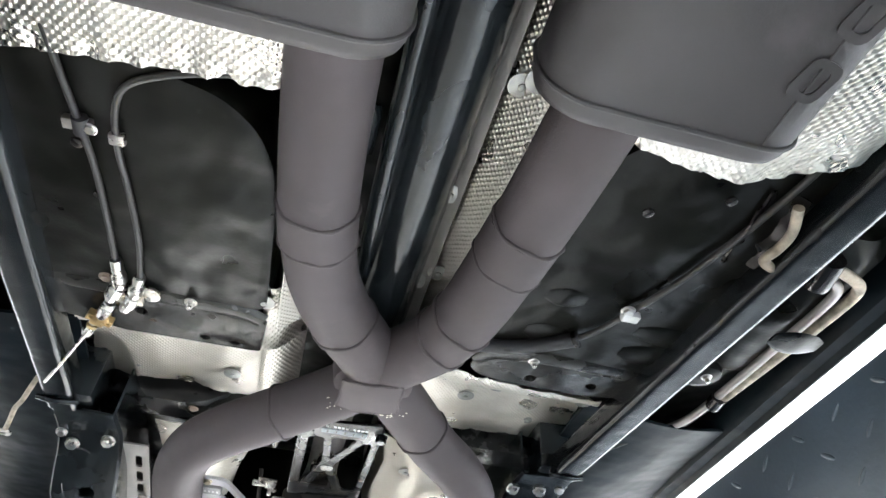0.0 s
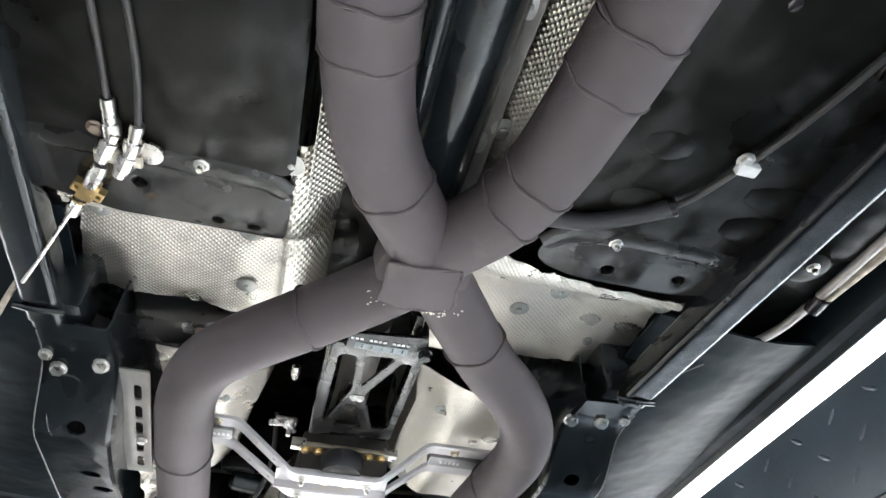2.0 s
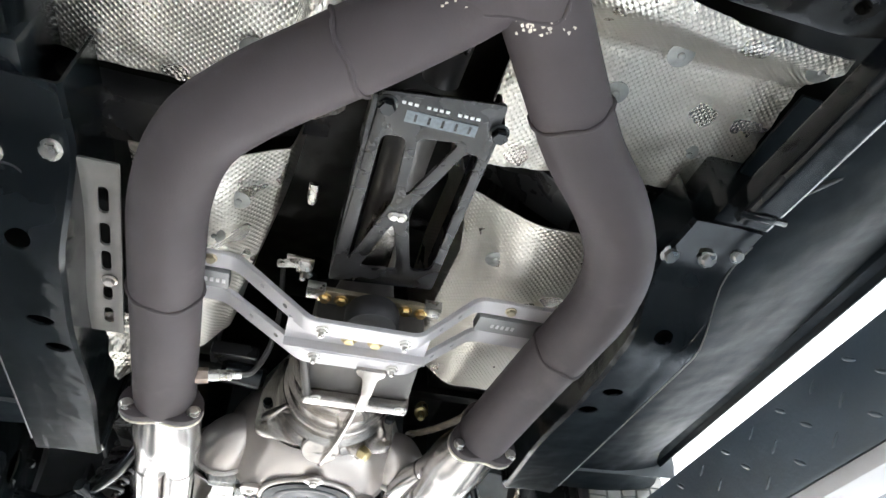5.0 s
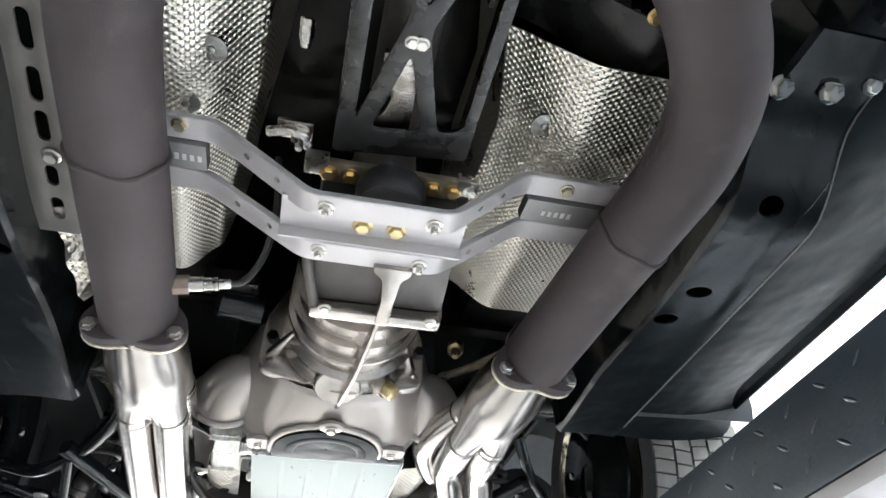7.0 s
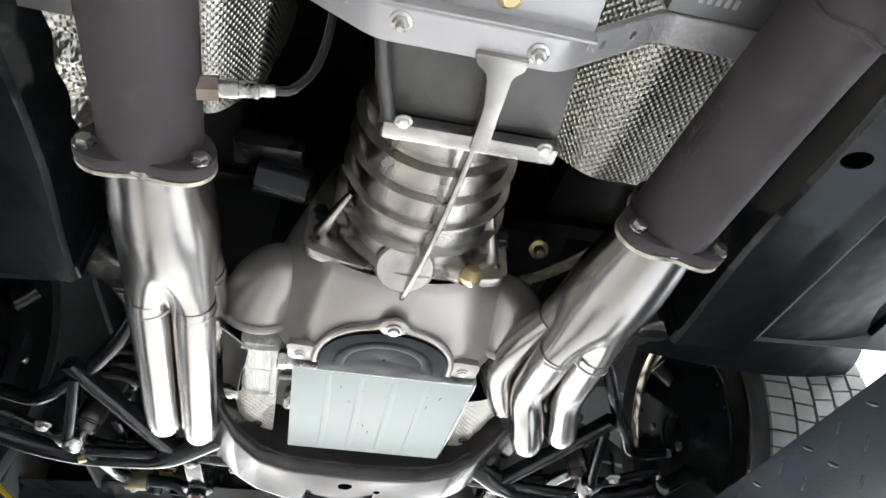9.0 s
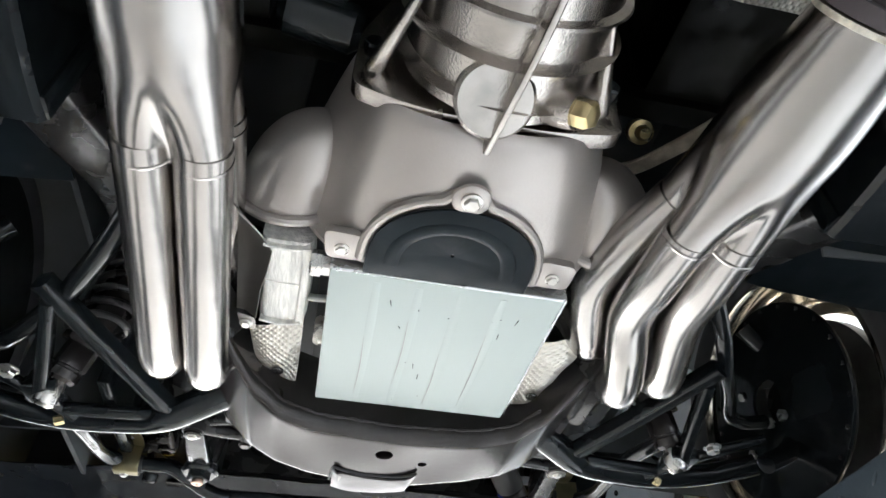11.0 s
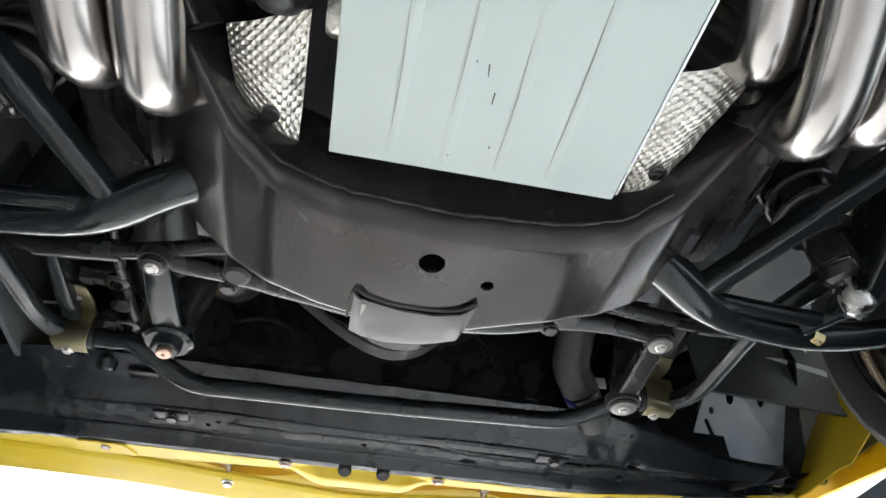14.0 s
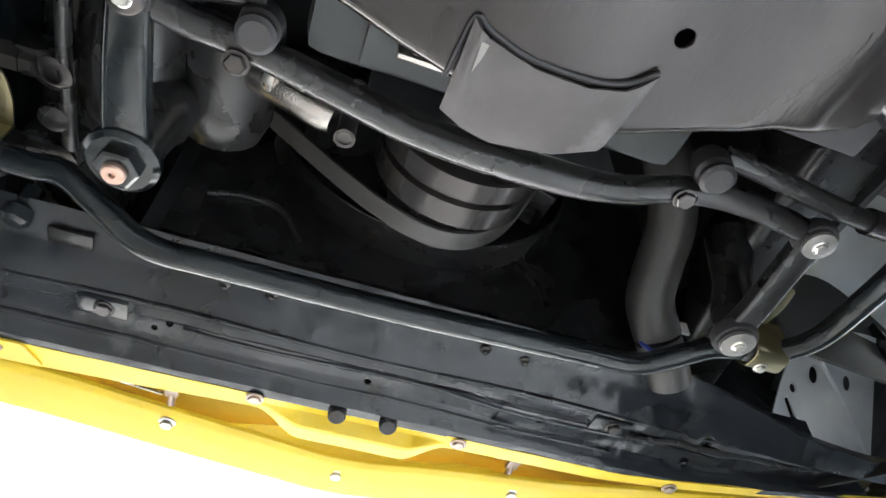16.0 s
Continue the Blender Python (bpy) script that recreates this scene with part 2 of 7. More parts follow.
def piece(name, me, m, parent, label=""):
    """One more object on a shared mesh, at the pose m in the world."""
    ob = new(name, me)
    ob.parent = parent
    ob.matrix_parent_inverse = world_of(parent).inverted()
    ob.matrix_basis = m
    if label:
        ob["label"] = label
    return ob


def thing(name, label, category, at=(0, 0, 0), group="", kind=""):
    ob = new(name)
    ob.location = at
    ob.empty_display_size = 0.05
    return tagged(ob, label, category, group, kind)


def cat(points, n):
    """A smooth line through the points, n steps between each two."""
    p = [Vector(q) for q in points]
    p = [2 * p[0] - p[1]] + p + [2 * p[-1] - p[-2]]
    out = []
    for i in range(1, len(p) - 2):
        for k in range(n):
            t = k / n
            out.append(0.5 * (2 * p[i] + (p[i + 1] - p[i - 1]) * t + (2 * p[i - 1] - 5 * p[i] + 4 * p[i + 1] - p[i + 2]) * t * t
                              + (3 * p[i] - p[i - 1] - 3 * p[i + 1] + p[i + 2]) * t ** 3))
    out.append(p[-2])
    return out


def sweep(bm, line, radius, seg=20, section=None, caps=True, up=None):
    """A tube along the line. radius: a number or a function of 0..1; section: a list of (x, y) in place of a circle."""
    line = [Vector(p) for p in line]
    n = len(line)
    sec = section or [(math.cos(2 * math.pi * k / seg), math.sin(2 * math.pi * k / seg)) for k in range(seg)]
    tang = [(line[min(i + 1, n - 1)] - line[max(i - 1, 0)]).normalized() for i in range(n)]
    ref = Vector(up) if up else (Vector((0, 0, 1)) if abs(tang[0].z) < 0.9 else Vector((1, 0, 0)))
    side = tang[0].cross(ref).normalized()
    rings = []
    for i in range(n):
        side = (side - tang[i] * side.dot(tang[i])).normalized()
        top = side.cross(tang[i])
        r = radius(i / (n - 1)) if callable(radius) else radius
        rings.append([bm.verts.new(line[i] + (side * a + top * b) * r) for a, b in sec])
    m = len(sec)
    for i in range(n - 1):
        for k in range(m):
            bm.faces.new((rings[i][k], rings[i][(k + 1) % m], rings[i + 1][(k + 1) % m], rings[i + 1][k]))
    if caps:
        bm.faces.new(rings[0][::-1])
        bm.faces.new(rings[-1])
    return bm


def tube(points, radius, n=6, seg=20, section=None, caps=True):
    return sweep(bmesh.new(), cat(points, n) if n > 1 else points, radius, seg, section, caps)


def rounded(w, h, r, k=4):
    """A rounded rectangle, w by h, corner radius r."""
    out = []
    for cx, cy, a0 in ((w / 2 - r, h / 2 - r, 0), (-w / 2 + r, h / 2 - r, 90), (-w / 2 + r, -h / 2 + r, 180), (w / 2 - r, -h / 2 + r, 270)):
        for i in range(k + 1):
            a = radians(a0 + 90 * i / k)
            out.append((cx + r * math.cos(a), cy + r * math.sin(a)))
    return out


def circle(cx, cy, r, k=20, ry=None):
    return [(cx + r * math.cos(2 * math.pi * i / k), cy + (ry or r) * math.sin(2 * math.pi * i / k)) for i in range(k)]


def slot(x0, y0, x1, y1, r, k=6):
    d = Vector((x1 - x0, y1 - y0))
    a0 = math.atan2(d.y, d.x)
    out = []
    for cx, cy, b in ((x1, y1, a0 - math.pi / 2), (x0, y0, a0 + math.pi / 2)):
        out += [(cx + r * math.cos(b + math.pi * i / k), cy + r * math.sin(b + math.pi * i / k)) for i in range(k + 1)]
    return out


def round_poly(pts, r, k=4):
    """The polygon with its corners rounded."""
    out = []
    n = len(pts)
    for i in range(n):
        p, a, b = Vector(pts[i]), Vector(pts[i - 1]), Vector(pts[(i + 1) % n])
        da, db = (a - p), (b - p)
        q = min(r, da.length * 0.45, db.length * 0.45)
        s, e = p + da.normalized() * q, p + db.normalized() * q
        for j in range(k + 1):
            t = j / k
            out.append(tuple((1 - t) ** 2 * s + 2 * t * (1 - t) * p + t * t * e))
    return out


def plate(outline, th, m=None, holes=(), bevel=0.0, bm=None):
    """A flat plate with holes through it, in the plane of x and y, th thick towards +z, then moved by m."""
    own = bmesh.new()
    for loop in (outline, *holes):
        vs = [own.verts.new((x, y, 0)) for x, y in loop]
        for i in range(len(vs)):
            own.edges.new((vs[i], vs[(i + 1) % len(vs)]))
    if holes:
        bmesh.ops.triangle_fill(own, use_beauty=True, use_dissolve=False, edges=own.edges[:])
    else:
        own.faces.new(own.verts[:])
    ex = bmesh.ops.extrude_face_region(own, geom=own.faces[:])
    bmesh.ops.translate(own, verts=[v for v in ex["geom"] if isinstance(v, bmesh.types.BMVert)], vec=(0, 0, th))
    bmesh.ops.recalc_face_normals(own, faces=own.faces)
    if bevel:
        edges = [e for e in own.edges if len(e.link_faces) == 2 and e.calc_face_angle(0) > radians(50)]
        bmesh.ops.bevel(own, geom=edges, offset=bevel, segments=2, affect="EDGES", profile=0.6)
    if m is not None:
        own.transform(m)
    if bm is None:
        return own
    me = bpy.data.meshes.new("tmp")
    own.to_mesh(me)
    own.free()
    bm.from_mesh(me)
    bpy.data.meshes.remove(me)
    return bm


def box(x0, x1, y0, y1, z0, z1, bevel=0.004, seg=2, bm=None):
    own = bmesh.new()
    bmesh.ops.create_cube(own, size=1, matrix=Matrix.LocRotScale(((x0 + x1) / 2, (y0 + y1) / 2, (z0 + z1) / 2), None, (abs(x1 - x0), abs(y1 - y0), abs(z1 - z0))))
    if bevel:
        bmesh.ops.bevel(own, geom=own.edges[:], offset=bevel, segments=seg, affect="EDGES", profile=0.6)
    if bm is None:
        return own
    return join(bm, own)


def join(bm, own):
    me = bpy.data.meshes.new("tmp")
    own.to_mesh(me)
    own.free()
    bm.from_mesh(me)
    bpy.data.meshes.remove(me)
    return bm


def lathe(profile, m, seg=32, bm=None):
    """Turns (radius, height) pairs round z, then moves by m; a profile that ends where it begins makes a ring."""
    own = bmesh.new()
    ring = profile[0] == profile[-1]
    rings = [[own.verts.new((r * math.cos(2 * math.pi * k / seg), r * math.sin(2 * math.pi * k / seg), h)) for k in range(seg)] for r, h in (profile[:-1] if ring else profile)]
    for a, b in zip(rings, rings[1:] + rings[:1] if ring else rings[1:]):
        for k in range(seg):
            own.faces.new((a[k], a[(k + 1) % seg], b[(k + 1) % seg], b[k]))
    if not ring:
        own.faces.new(rings[0][::-1])
        own.faces.new(rings[-1])
    own.transform(m)
    if bm is None:
        return own
    return join(bm, own)


def along(a, b):
    """The pose at a whose z points to b."""
    d = Vector(b) - Vector(a)
    return Matrix.Translation(a) @ d.to_track_quat("Z", "Y").to_matrix().to_4x4()


def rod(a, b, profile, seg=24, bm=None):
    """A turned shape from a to b; profile: (radius, share of the way)."""
    d = (Vector(b) - Vector(a)).length
    return lathe([(r, s * d) for r, s in profile], along(a, b), seg, bm)


def sheet(f, nu, nv):
    """A grid f(u, v), u and v from 0 to 1, with a map in metres."""
    bm = bmesh.new()
    g = [[bm.verts.new(f(i / nu, j / nv)) for j in range(nv + 1)] for i in range(nu + 1)]
    mu, mv = nu // 2, nv // 2
    us, vs = [0.0], [0.0]
    for i in range(nu):
        us.append(us[-1] + (g[i + 1][mv].co - g[i][mv].co).length)
    for j in range(nv):
        vs.append(vs[-1] + (g[mu][j + 1].co - g[mu][j].co).length)
    uv = bm.loops.layers.uv.new("UVMap")
    for i in range(nu):
        for j in range(nv):
            f4 = bm.faces.new((g[i][j], g[i + 1][j], g[i + 1][j + 1], g[i][j + 1]))
            for lp, (a, b) in zip(f4.loops, ((i, j), (i + 1, j), (i + 1, j + 1), (i, j + 1))):
                lp[uv].uv = (us[a], vs[b])
    return bm


def crumple(p, size, amount):
    v = Vector(p)
    return v + Vector((0, 0, noise.noise(v * size) * amount + noise.noise(v * size * 2.7) * amount * 0.4))


def smooth_step(t):
    t = max(0.0, min(1.0, t))
    return t * t * (3 - 2 * t)


def lerp_table(table, x):
    for (x0, y0), (x1, y1) in zip(table, table[1:]):
        if x <= x1:
            return y0 + (y1 - y0) * max(0.0, (x - x0)) / (x1 - x0)
    return table[-1][1]


def cut(ob, bm):
    """Takes the volume bm out of the object's mesh."""
    tool = new("tool", finish(bm, "tool", False))
    md = ob.modifiers.new("cut", "BOOLEAN")
    md.object, md.operation, md.solver = tool, "DIFFERENCE", "EXACT"
    bpy.context.view_layer.update()
    me = bpy.data.meshes.new_from_object(ob.evaluated_get(bpy.context.evaluated_depsgraph_get()))
    me.set_sharp_from_angle(angle=radians(32))
    ob.modifiers.clear()
    ob.data = me
    bpy.data.objects.remove(tool)
    return ob


def hex_bolt(name, material, r=0.009, h=0.007, washer=0.013, stud=0.0, stud_r=0.004):
    """A hexagon head with chamfer over a washer, hanging down from z = 0."""
    bm = bmesh.new()
    down = pose(0, 0, 0, 180)
    if washer:
        lathe([(washer, 0), (washer, 0.0016), (washer * 0.85, 0.0022)], down, 20, bm)
    lathe([(r, 0.0015), (r, h * 0.8), (r * 0.86, h), (r * 0.5, h)], down, 6, bm)
    if stud:
        lathe([(stud_r, h * 0.5), (stud_r, h + stud * 0.8), (stud_r * 0.7, h + stud)], down, 12, bm)
    me = finish(bm, name, True, 25)
    me.materials.append(material)
    return me


BOLT = hex_bolt("bolt", STEEL, 0.0078, 0.007, 0.0105)
BOLT_BIG = hex_bolt("bolt", STEEL, 0.0105, 0.010, 0.0135)
BOLT_GOLD = hex_bolt("bolt", GOLD, 0.0078, 0.007, 0.0105)
BOLT_BRASS = hex_bolt("bolt", AMBER, 0.0088, 0.007, 0.0118)
BOLT_DULL = hex_bolt("bolt", DULL_BRASS, 0.0075, 0.007, 0.0095)
BOLT_BLACK = hex_bolt("bolt", GLOSS_BLACK, 0.010, 0.013, 0.012)
BOLT_SOOTY = hex_bolt("bolt", SUBFRAME, 0.009, 0.006, 0.011)
BOLT_STUD = hex_bolt("bolt", STEEL, 0.0072, 0.006, 0.0095, 0.007)
NUT_BROWN = hex_bolt("bolt", TARNISHED, 0.0078, 0.005, 0.0105)
BOLT_SMALL = hex_bolt("bolt", STEEL, 0.006, 0.005, 0.008)
bmw = bmesh.new()
lathe([(0.0165, 0), (0.0165, 0.0012), (0.010, 0.0026), (0.0045, 0.0026), (0.0045, 0.005), (0.003, 0.006)], pose(0, 0, 0, 180), 20, bmw)
SHIELD_WASHER = finish(bmw, "washer")
SHIELD_WASHER.materials.append(WASHER_GREY)


def at(x, y, z, rx=0, ry=0, rz=0):
    return pose(x, y, z, rx, ry, rz)


# ---- workshop shell ----
def wall(name, x0, x1, y0, y1, z0, z1, material, label):
    ob = new(name, finish(box(x0, x1, y0, y1, z0, z1, 0), name, False))
    ob.data.materials.append(material)
    return tagged(ob, label, "", "", "structure")


wall("floor", -5.2, 5.2, -6.2, 9.2, -0.1, 0.0, FLOOR, "pale grey epoxy workshop floor under the lift")
wall("ceiling", -5.2, 5.2, -6.2, 9.2, 4.3, 4.4, WALL, "white painted workshop ceiling")
wall("wall_east", 5.0, 5.2, -6.0, 9.0, 0.0, 4.3, WALL, "bright white painted workshop wall")
wall("wall_west", -5.2, -5.0, -6.0, 9.0, 0.0, 4.3, WALL, "bright white painted workshop wall")
# the front wall stands open to daylight
wall("wall_north_1", -5.2, -3.4, 9.0, 9.2, 0.0, 4.3, WALL, "white painted wall beside the open workshop door")
wall("wall_north_2", 3.4, 5.2, 9.0, 9.2, 0.0, 4.3, WALL, "white painted wall beside the open workshop door")
wall("wall_north_3", -3.4, 3.4, 9.0, 9.2, 3.2, 4.3, WALL, "white painted wall over the open workshop door")
glow = bpy.data.materials.new("overcast_daylight")
glow.use_nodes = True
glow.node_tree.nodes["Principled BSDF"].inputs["Base Color"].default_value = (0.8, 0.85, 0.9, 1)
glow.node_tree.nodes["Principled BSDF"].inputs["Emission Color"].default_value = (0.985, 0.975, 0.965, 1)
glow.node_tree.nodes["Principled BSDF"].inputs["Emission Strength"].default_value = DOOR
wall("backdrop", -6.0, 6.0, 10.4, 10.5, -0.2, 5.0, glow, "bright overcast daylight outside the open door")
wall("wall_south", -5.2, 5.2, -6.2, -6.0, 0.0, 4.3, WALL, "bright white painted workshop wall")


# ---- lift runways ----
def runway(x_in, width):
    """A drive-on runway of folded tread plate; its inner side faces the gap under the car."""
    s = 1 if width > 0 else -1
    rw = thing("lift_runway", "dark navy tread-plate runway of a car lift with grey lower lip", "lift runway", (x_in, 1.1, 1.6), "runways of the lift")
    tilt = Matrix.Translation((x_in, 1.1, 1.608)) @ pose(0, 0, 0, -0.3, 0, -2.6 * s)
    b = box(min(0, width), max(0, width), -2.6, 2.7, -0.098, 0.0, 0.006)
    b.transform(tilt)
    part("deck", b, RUNWAY, rw)
    b = box(min(-s * 0.002, s * 0.05), max(-s * 0.002, s * 0.05), -2.6, 2.7, -0.115, -0.099, 0.003)
    b.transform(tilt)
    part("lip", b, RUNWAY_LIP, rw, "lower lip coloured pale grey as if lit")
    b = bmesh.new()
    k = 0
    for j in range(76):
        for i in range(3):
            k += 1
            y, z = -1.55 + j * 0.052 + (0.026 if i % 2 else 0), -0.019 - i * 0.028
            m = Matrix.Translation((0, y, z)) @ pose(0, 0, 0, 38 if k % 2 else -38) @ Matrix.Diagonal((0.0011, 0.0085, 0.0022, 1))
            bmesh.ops.create_uvsphere(b, u_segments=10, v_segments=6, radius=1, matrix=m)
    b.transform(tilt)
    tagged(part("tread_relief", b, RUNWAY, rw), kind="stuff")
    for y in (-2.3, 2.4):
        b = box(s * 0.12, s * 0.44, y - 0.1, y + 0.1, -1.608, -0.06, 0.01)
        b.transform(tilt)
        part("leg", b, RUNWAY, rw)
    return rw


runway(0.402, 0.60)
runway(-0.48, -0.60)

# ---- car body seen from below ----
body = thing("car_body", "black-painted underside of a yellow car raised on a lift", "car body", (0, 1.2, 1.9))


def floor_pad(side, pts):
    b = plate(round_poly(pts, 0.03), 0.09, Matrix.Translation((0, 0, 1.892)), bevel=0.014)
    return part("floor_pan", b, UNDERCOAT, body)


floor_pad(-1, [(-0.56, -0.9), (-0.36, -0.9), (-0.33, 0.42), (-0.27, 0.478), (-0.215, 0.488), (-0.17, 0.525), (-0.148, 0.58), (-0.142, 0.66), (-0.142, 0.875), (-0.56, 0.875)])
floor_pad(1, [(0.54, -0.9), (0.36, -0.9), (0.34, 0.36), (0.27, 0.40), (0.22, 0.46), (0.20, 0.55), (0.195, 0.66), (0.195, 0.86), (0.54, 0.86)])
# pressed swages in the pans
for x0, y0, x1, y1, r in ((-0.62, 0.60, -0.46, 0.60, 0.012), (-0.60, 0.72, -0.45, 0.72, 0.010), (0.40, 0.80, 0.50, 0.80, 0.013), (0.40, 0.745, 0.52, 0.745, 0.012),
                          (0.24, 0.79, 0.31, 0.79, 0.012), (0.24, 0.70, 0.30, 0.70, 0.010), (0.60, 0.70, 0.68, 0.70, 0.014)):
    part("swage", tube([(x0, y0, 1.8925), ((x0 + x1) / 2, (y0 + y1) / 2, 1.8905), (x1, y1, 1.8925)], lambda t, r=r: 1.4 * r * (0.25 + 0.75 * math.sin(math.pi * min(max(t, 0.03), 0.97)) ** 0.5), 8, 14,
         [(math.cos(a) * 1.4, math.sin(a) * 0.17) for a in [2 * math.pi * k / 14 for k in range(14)]]), UNDERCOAT, body)
# panel behind and above everything, to the firewall, with the tunnel between its halves
for name, dims in (("upper_floor", (-0.8, -0.15, -0.95, 1.305, 1.985, 2.02)), ("upper_floor", (0.16, 0.8, -0.95, 1.305, 1.985, 2.02)), ("upper_floor", (-0.8, -0.235, 1.305, 1.95, 1.985, 2.02)), ("upper_floor", (0.215, 0.8, 1.305, 1.95, 1.985, 2.02)), ("tunnel_roof", (-0.26, 0.24, -0.95, 2.05, 2.17, 2.20)), ("tunnel_side", (-0.25, -0.235, 1.305, 1.95, 1.985, 2.17)), ("tunnel_side", (0.215, 0.23, 1.305, 1.95, 1.985, 2.17)),
                   ("tunnel_side", (-0.155, -0.14, -0.95, 1.30, 1.98, 2.16)), ("tunnel_side", (0.15, 0.165, -0.95, 1.30, 1.98, 2.16)),
                   ("firewall", (-0.8, 0.8, 1.95, 1.98, 1.97, 2.5)), ("rear_panel", (-0.8, 0.8, -1.0, -0.95, 1.80, 2.3))):
    part(name, box(*dims, 0.004), UNDERCOAT, body)


def toe_board(s):
    """The floor between rail and sill, rising to the wheel house."""
    def f(u, v):
        x, y = 0.46 + u * (0.33 + 0.09 * smooth_step((v - 0.8) / 0.2)), 1.05 + v * 1.125
        z = 1.945 - 0.03 * v - 0.02 * math.sin(u * math.pi)
        z += 0.006 * noise.noise(Vector((x * 6, y * 4, 1.0)))
        return Vector((s * x, y, z))
    part("toe_board", sheet(f, 16, 40), FLOOR_PAINT, body, solid=0.006)


toe_board(1)
toe_board(-1)


def sill(s):
    """Rocker panel: a folded box whose lower flange is the pinch weld."""
    prof = [(0.762, 1.99), (0.762, 1.925), (0.775, 1.905), (0.792, 1.900), (0.798, 1.890), (0.802, 1.890), (0.806, 1.902), (0.836, 1.97), (0.850, 2.06), (0.762, 2.06)]
    b = plate([(s * x, z) for x, z in prof], 3.87, Matrix(((1, 0, 0, 0), (0, 0, 1, -1.65), (0, 1, 0, 0), (0, 0, 0, 1))), bevel=0.002)
    for v in b.verts:
        v.co.z += 0.022
        v.co.x += s * (0.055 * (v.co.y - 1.4))
    part("sill", b, FLOOR_PAINT, body)


sill(1)
sill(-1)
for s in (1, -1):
    # outer skin over the sill: door and fender, yellow outside
    part("door_skin", box(s * 0.905, s * 0.92, -1.0, 1.90, 2.09, 2.55, 0.004), YELLOW, body)


def cross_rail(s):
    """Pressed floor cross rail with drilled holes, rounded at the tunnel end."""
    inner = 0.205 if s > 0 else 0.148
    out = [(inner + 0.02, 0.874), (0.50, 0.874), (0.515, 0.90), (0.50, 0.935), (0.44, 0.968), (0.36, 0.986 if s < 0 else 0.972), (inner + 0.02, 0.985), (inner, 0.96 if s > 0 else 0.983), (inner - 0.005, 0.905)]
    holes = [circle(0.2965, 0.9225, 0.0095, 16, 0.0085), circle(0.404, 0.9165, 0.0085, 16, 0.007)] if s > 0 else [circle(0.331, 0.925, 0.0085, 16, 0.0075), circle(0.236, 0.968, 0.007, 12, 0.005), circle(0.19, 0.970, 0.008, 12, 0.004)]
    if s > 0:
        out = [(0.190, 0.893), (0.215, 0.866), (0.30, 0.856), (0.50, 0.866), (0.52, 0.90), (0.47, 0.936), (0.411, 0.951), (0.2547, 0.950), (0.207, 0.937), (0.188, 0.918)]
    b = plate([(s * x, y) for x, y in round_poly(out, 0.02 if s > 0 else 0.007)], 0.07, Matrix.Translation((0, 0, 1.893)), [[(s * x, y) for x, y in h] for h in holes], bevel=0.006)
    part("cross_rail", b, RAIL, body, "dark cross rail with drilled holes")
    ridge = [(0.192, 0.895, 1.897), (0.222, 0.868, 1.8955), (0.298, 0.858, 1.895), (0.38, 0.860, 1.895), (0.515, 0.872, 1.897)]
    part("rail_flange", tube(ridge if s > 0 else [(s * (inner + 0.002), 0.897, 1.897), (s * (inner + 0.035), 0.882, 1.8955), (s * 0.29, 0.876, 1.895), (s * 0.38, 0.874, 1.895), (s * 0.53, 0.874, 1.897)], 0.010, 6, 12, [(math.cos(a) * 1.7, math.sin(a) * 0.7) for a in [2 * math.pi * k / 12 for k in range(12)]]), RAIL, body)


cross_rail(1)
cross_rail(-1)
for x, y, z, me in ((-0.254, 0.871, 1.889, BOLT_STUD), (0.282, 0.865, 1.890, BOLT_STUD), (-0.370, 0.845, 1.888, NUT_BROWN)):
    piece("bolt", me, at(x, y, z), body)
# dark beam across the floor between the two rows of foil
for s in (-1, 1):
    def beam(u, v, s=s):
        x = s * (0.10 + 0.42 * u)
        a = v * 2 * math.pi
        rise = 0.095 * smooth_step((0.29 - abs(x)) / 0.18)
        return Vector((x, 1.318 + 0.036 * max(-1, min(1, 1.4 * math.cos(a))), 1.962 + 0.026 * max(-1, min(1, 1.4 * math.sin(a))) + rise))
    part("floor_beam", sheet(beam, 14, 24), SATIN_BLACK, body)
piece("bolt", NUT_BROWN, at(-0.275, 1.300, 1.936), body)
piece("bolt", BOLT_GOLD, at(0.262, 1.275, 1.938), body)
# grommets and weld scuffs on the pans
for x, y in ((0.300, 0.515), (0.385, 0.47), (-0.375, 0.60), (-0.36, 0.68)):
    b = lathe([(0.008, 0), (0.007, 0.003), (0.004, 0.004)], pose(x, y, 1.8925, 180), 14)
    part("plug", b, SUBFRAME, body)


def frame_connector(s):
    """Square tube that ties the subframe to the rear of the car."""
    t = thing("subframe_connector", "gloss black square steel tube along the floor", "frame tube", (s * 0.47, 0.4, 1.86), "subframe connectors")
    if s > 0:
        line = [(0.465, 1.20, 1.878), (0.490, 0.80, 1.880), (0.515, 0.39, 1.882), (0.565, -0.5, 1.885)]
    else:
        line = [(-0.478, 1.22, 1.880), (-0.472, 0.80, 1.882), (-0.465, 0.40, 1.884), (-0.46, -0.5, 1.886)]
    part("tube", tube(line, 1.0, 10, 4, rounded(0.056, 0.05, 0.012)), GLOSS_BLACK, t)
    x = line[0][0]
    part("end_bracket", box(x - (0.05 if s > 0 else 0.03), x + (0.03 if s > 0 else 0.05), 1.18, 1.262, 1.868, 1.97, 0.008), GLOSS_BLACK, t)
    part("weld_bead", tube([(x - 0.034, 1.183, 1.856), (x, 1.178, 1.850), (x + 0.034, 1.183, 1.856)], 0.005, 8, 10), GLOSS_BLACK, t)
    return t


frame_connector(1)
frame_connector(-1)


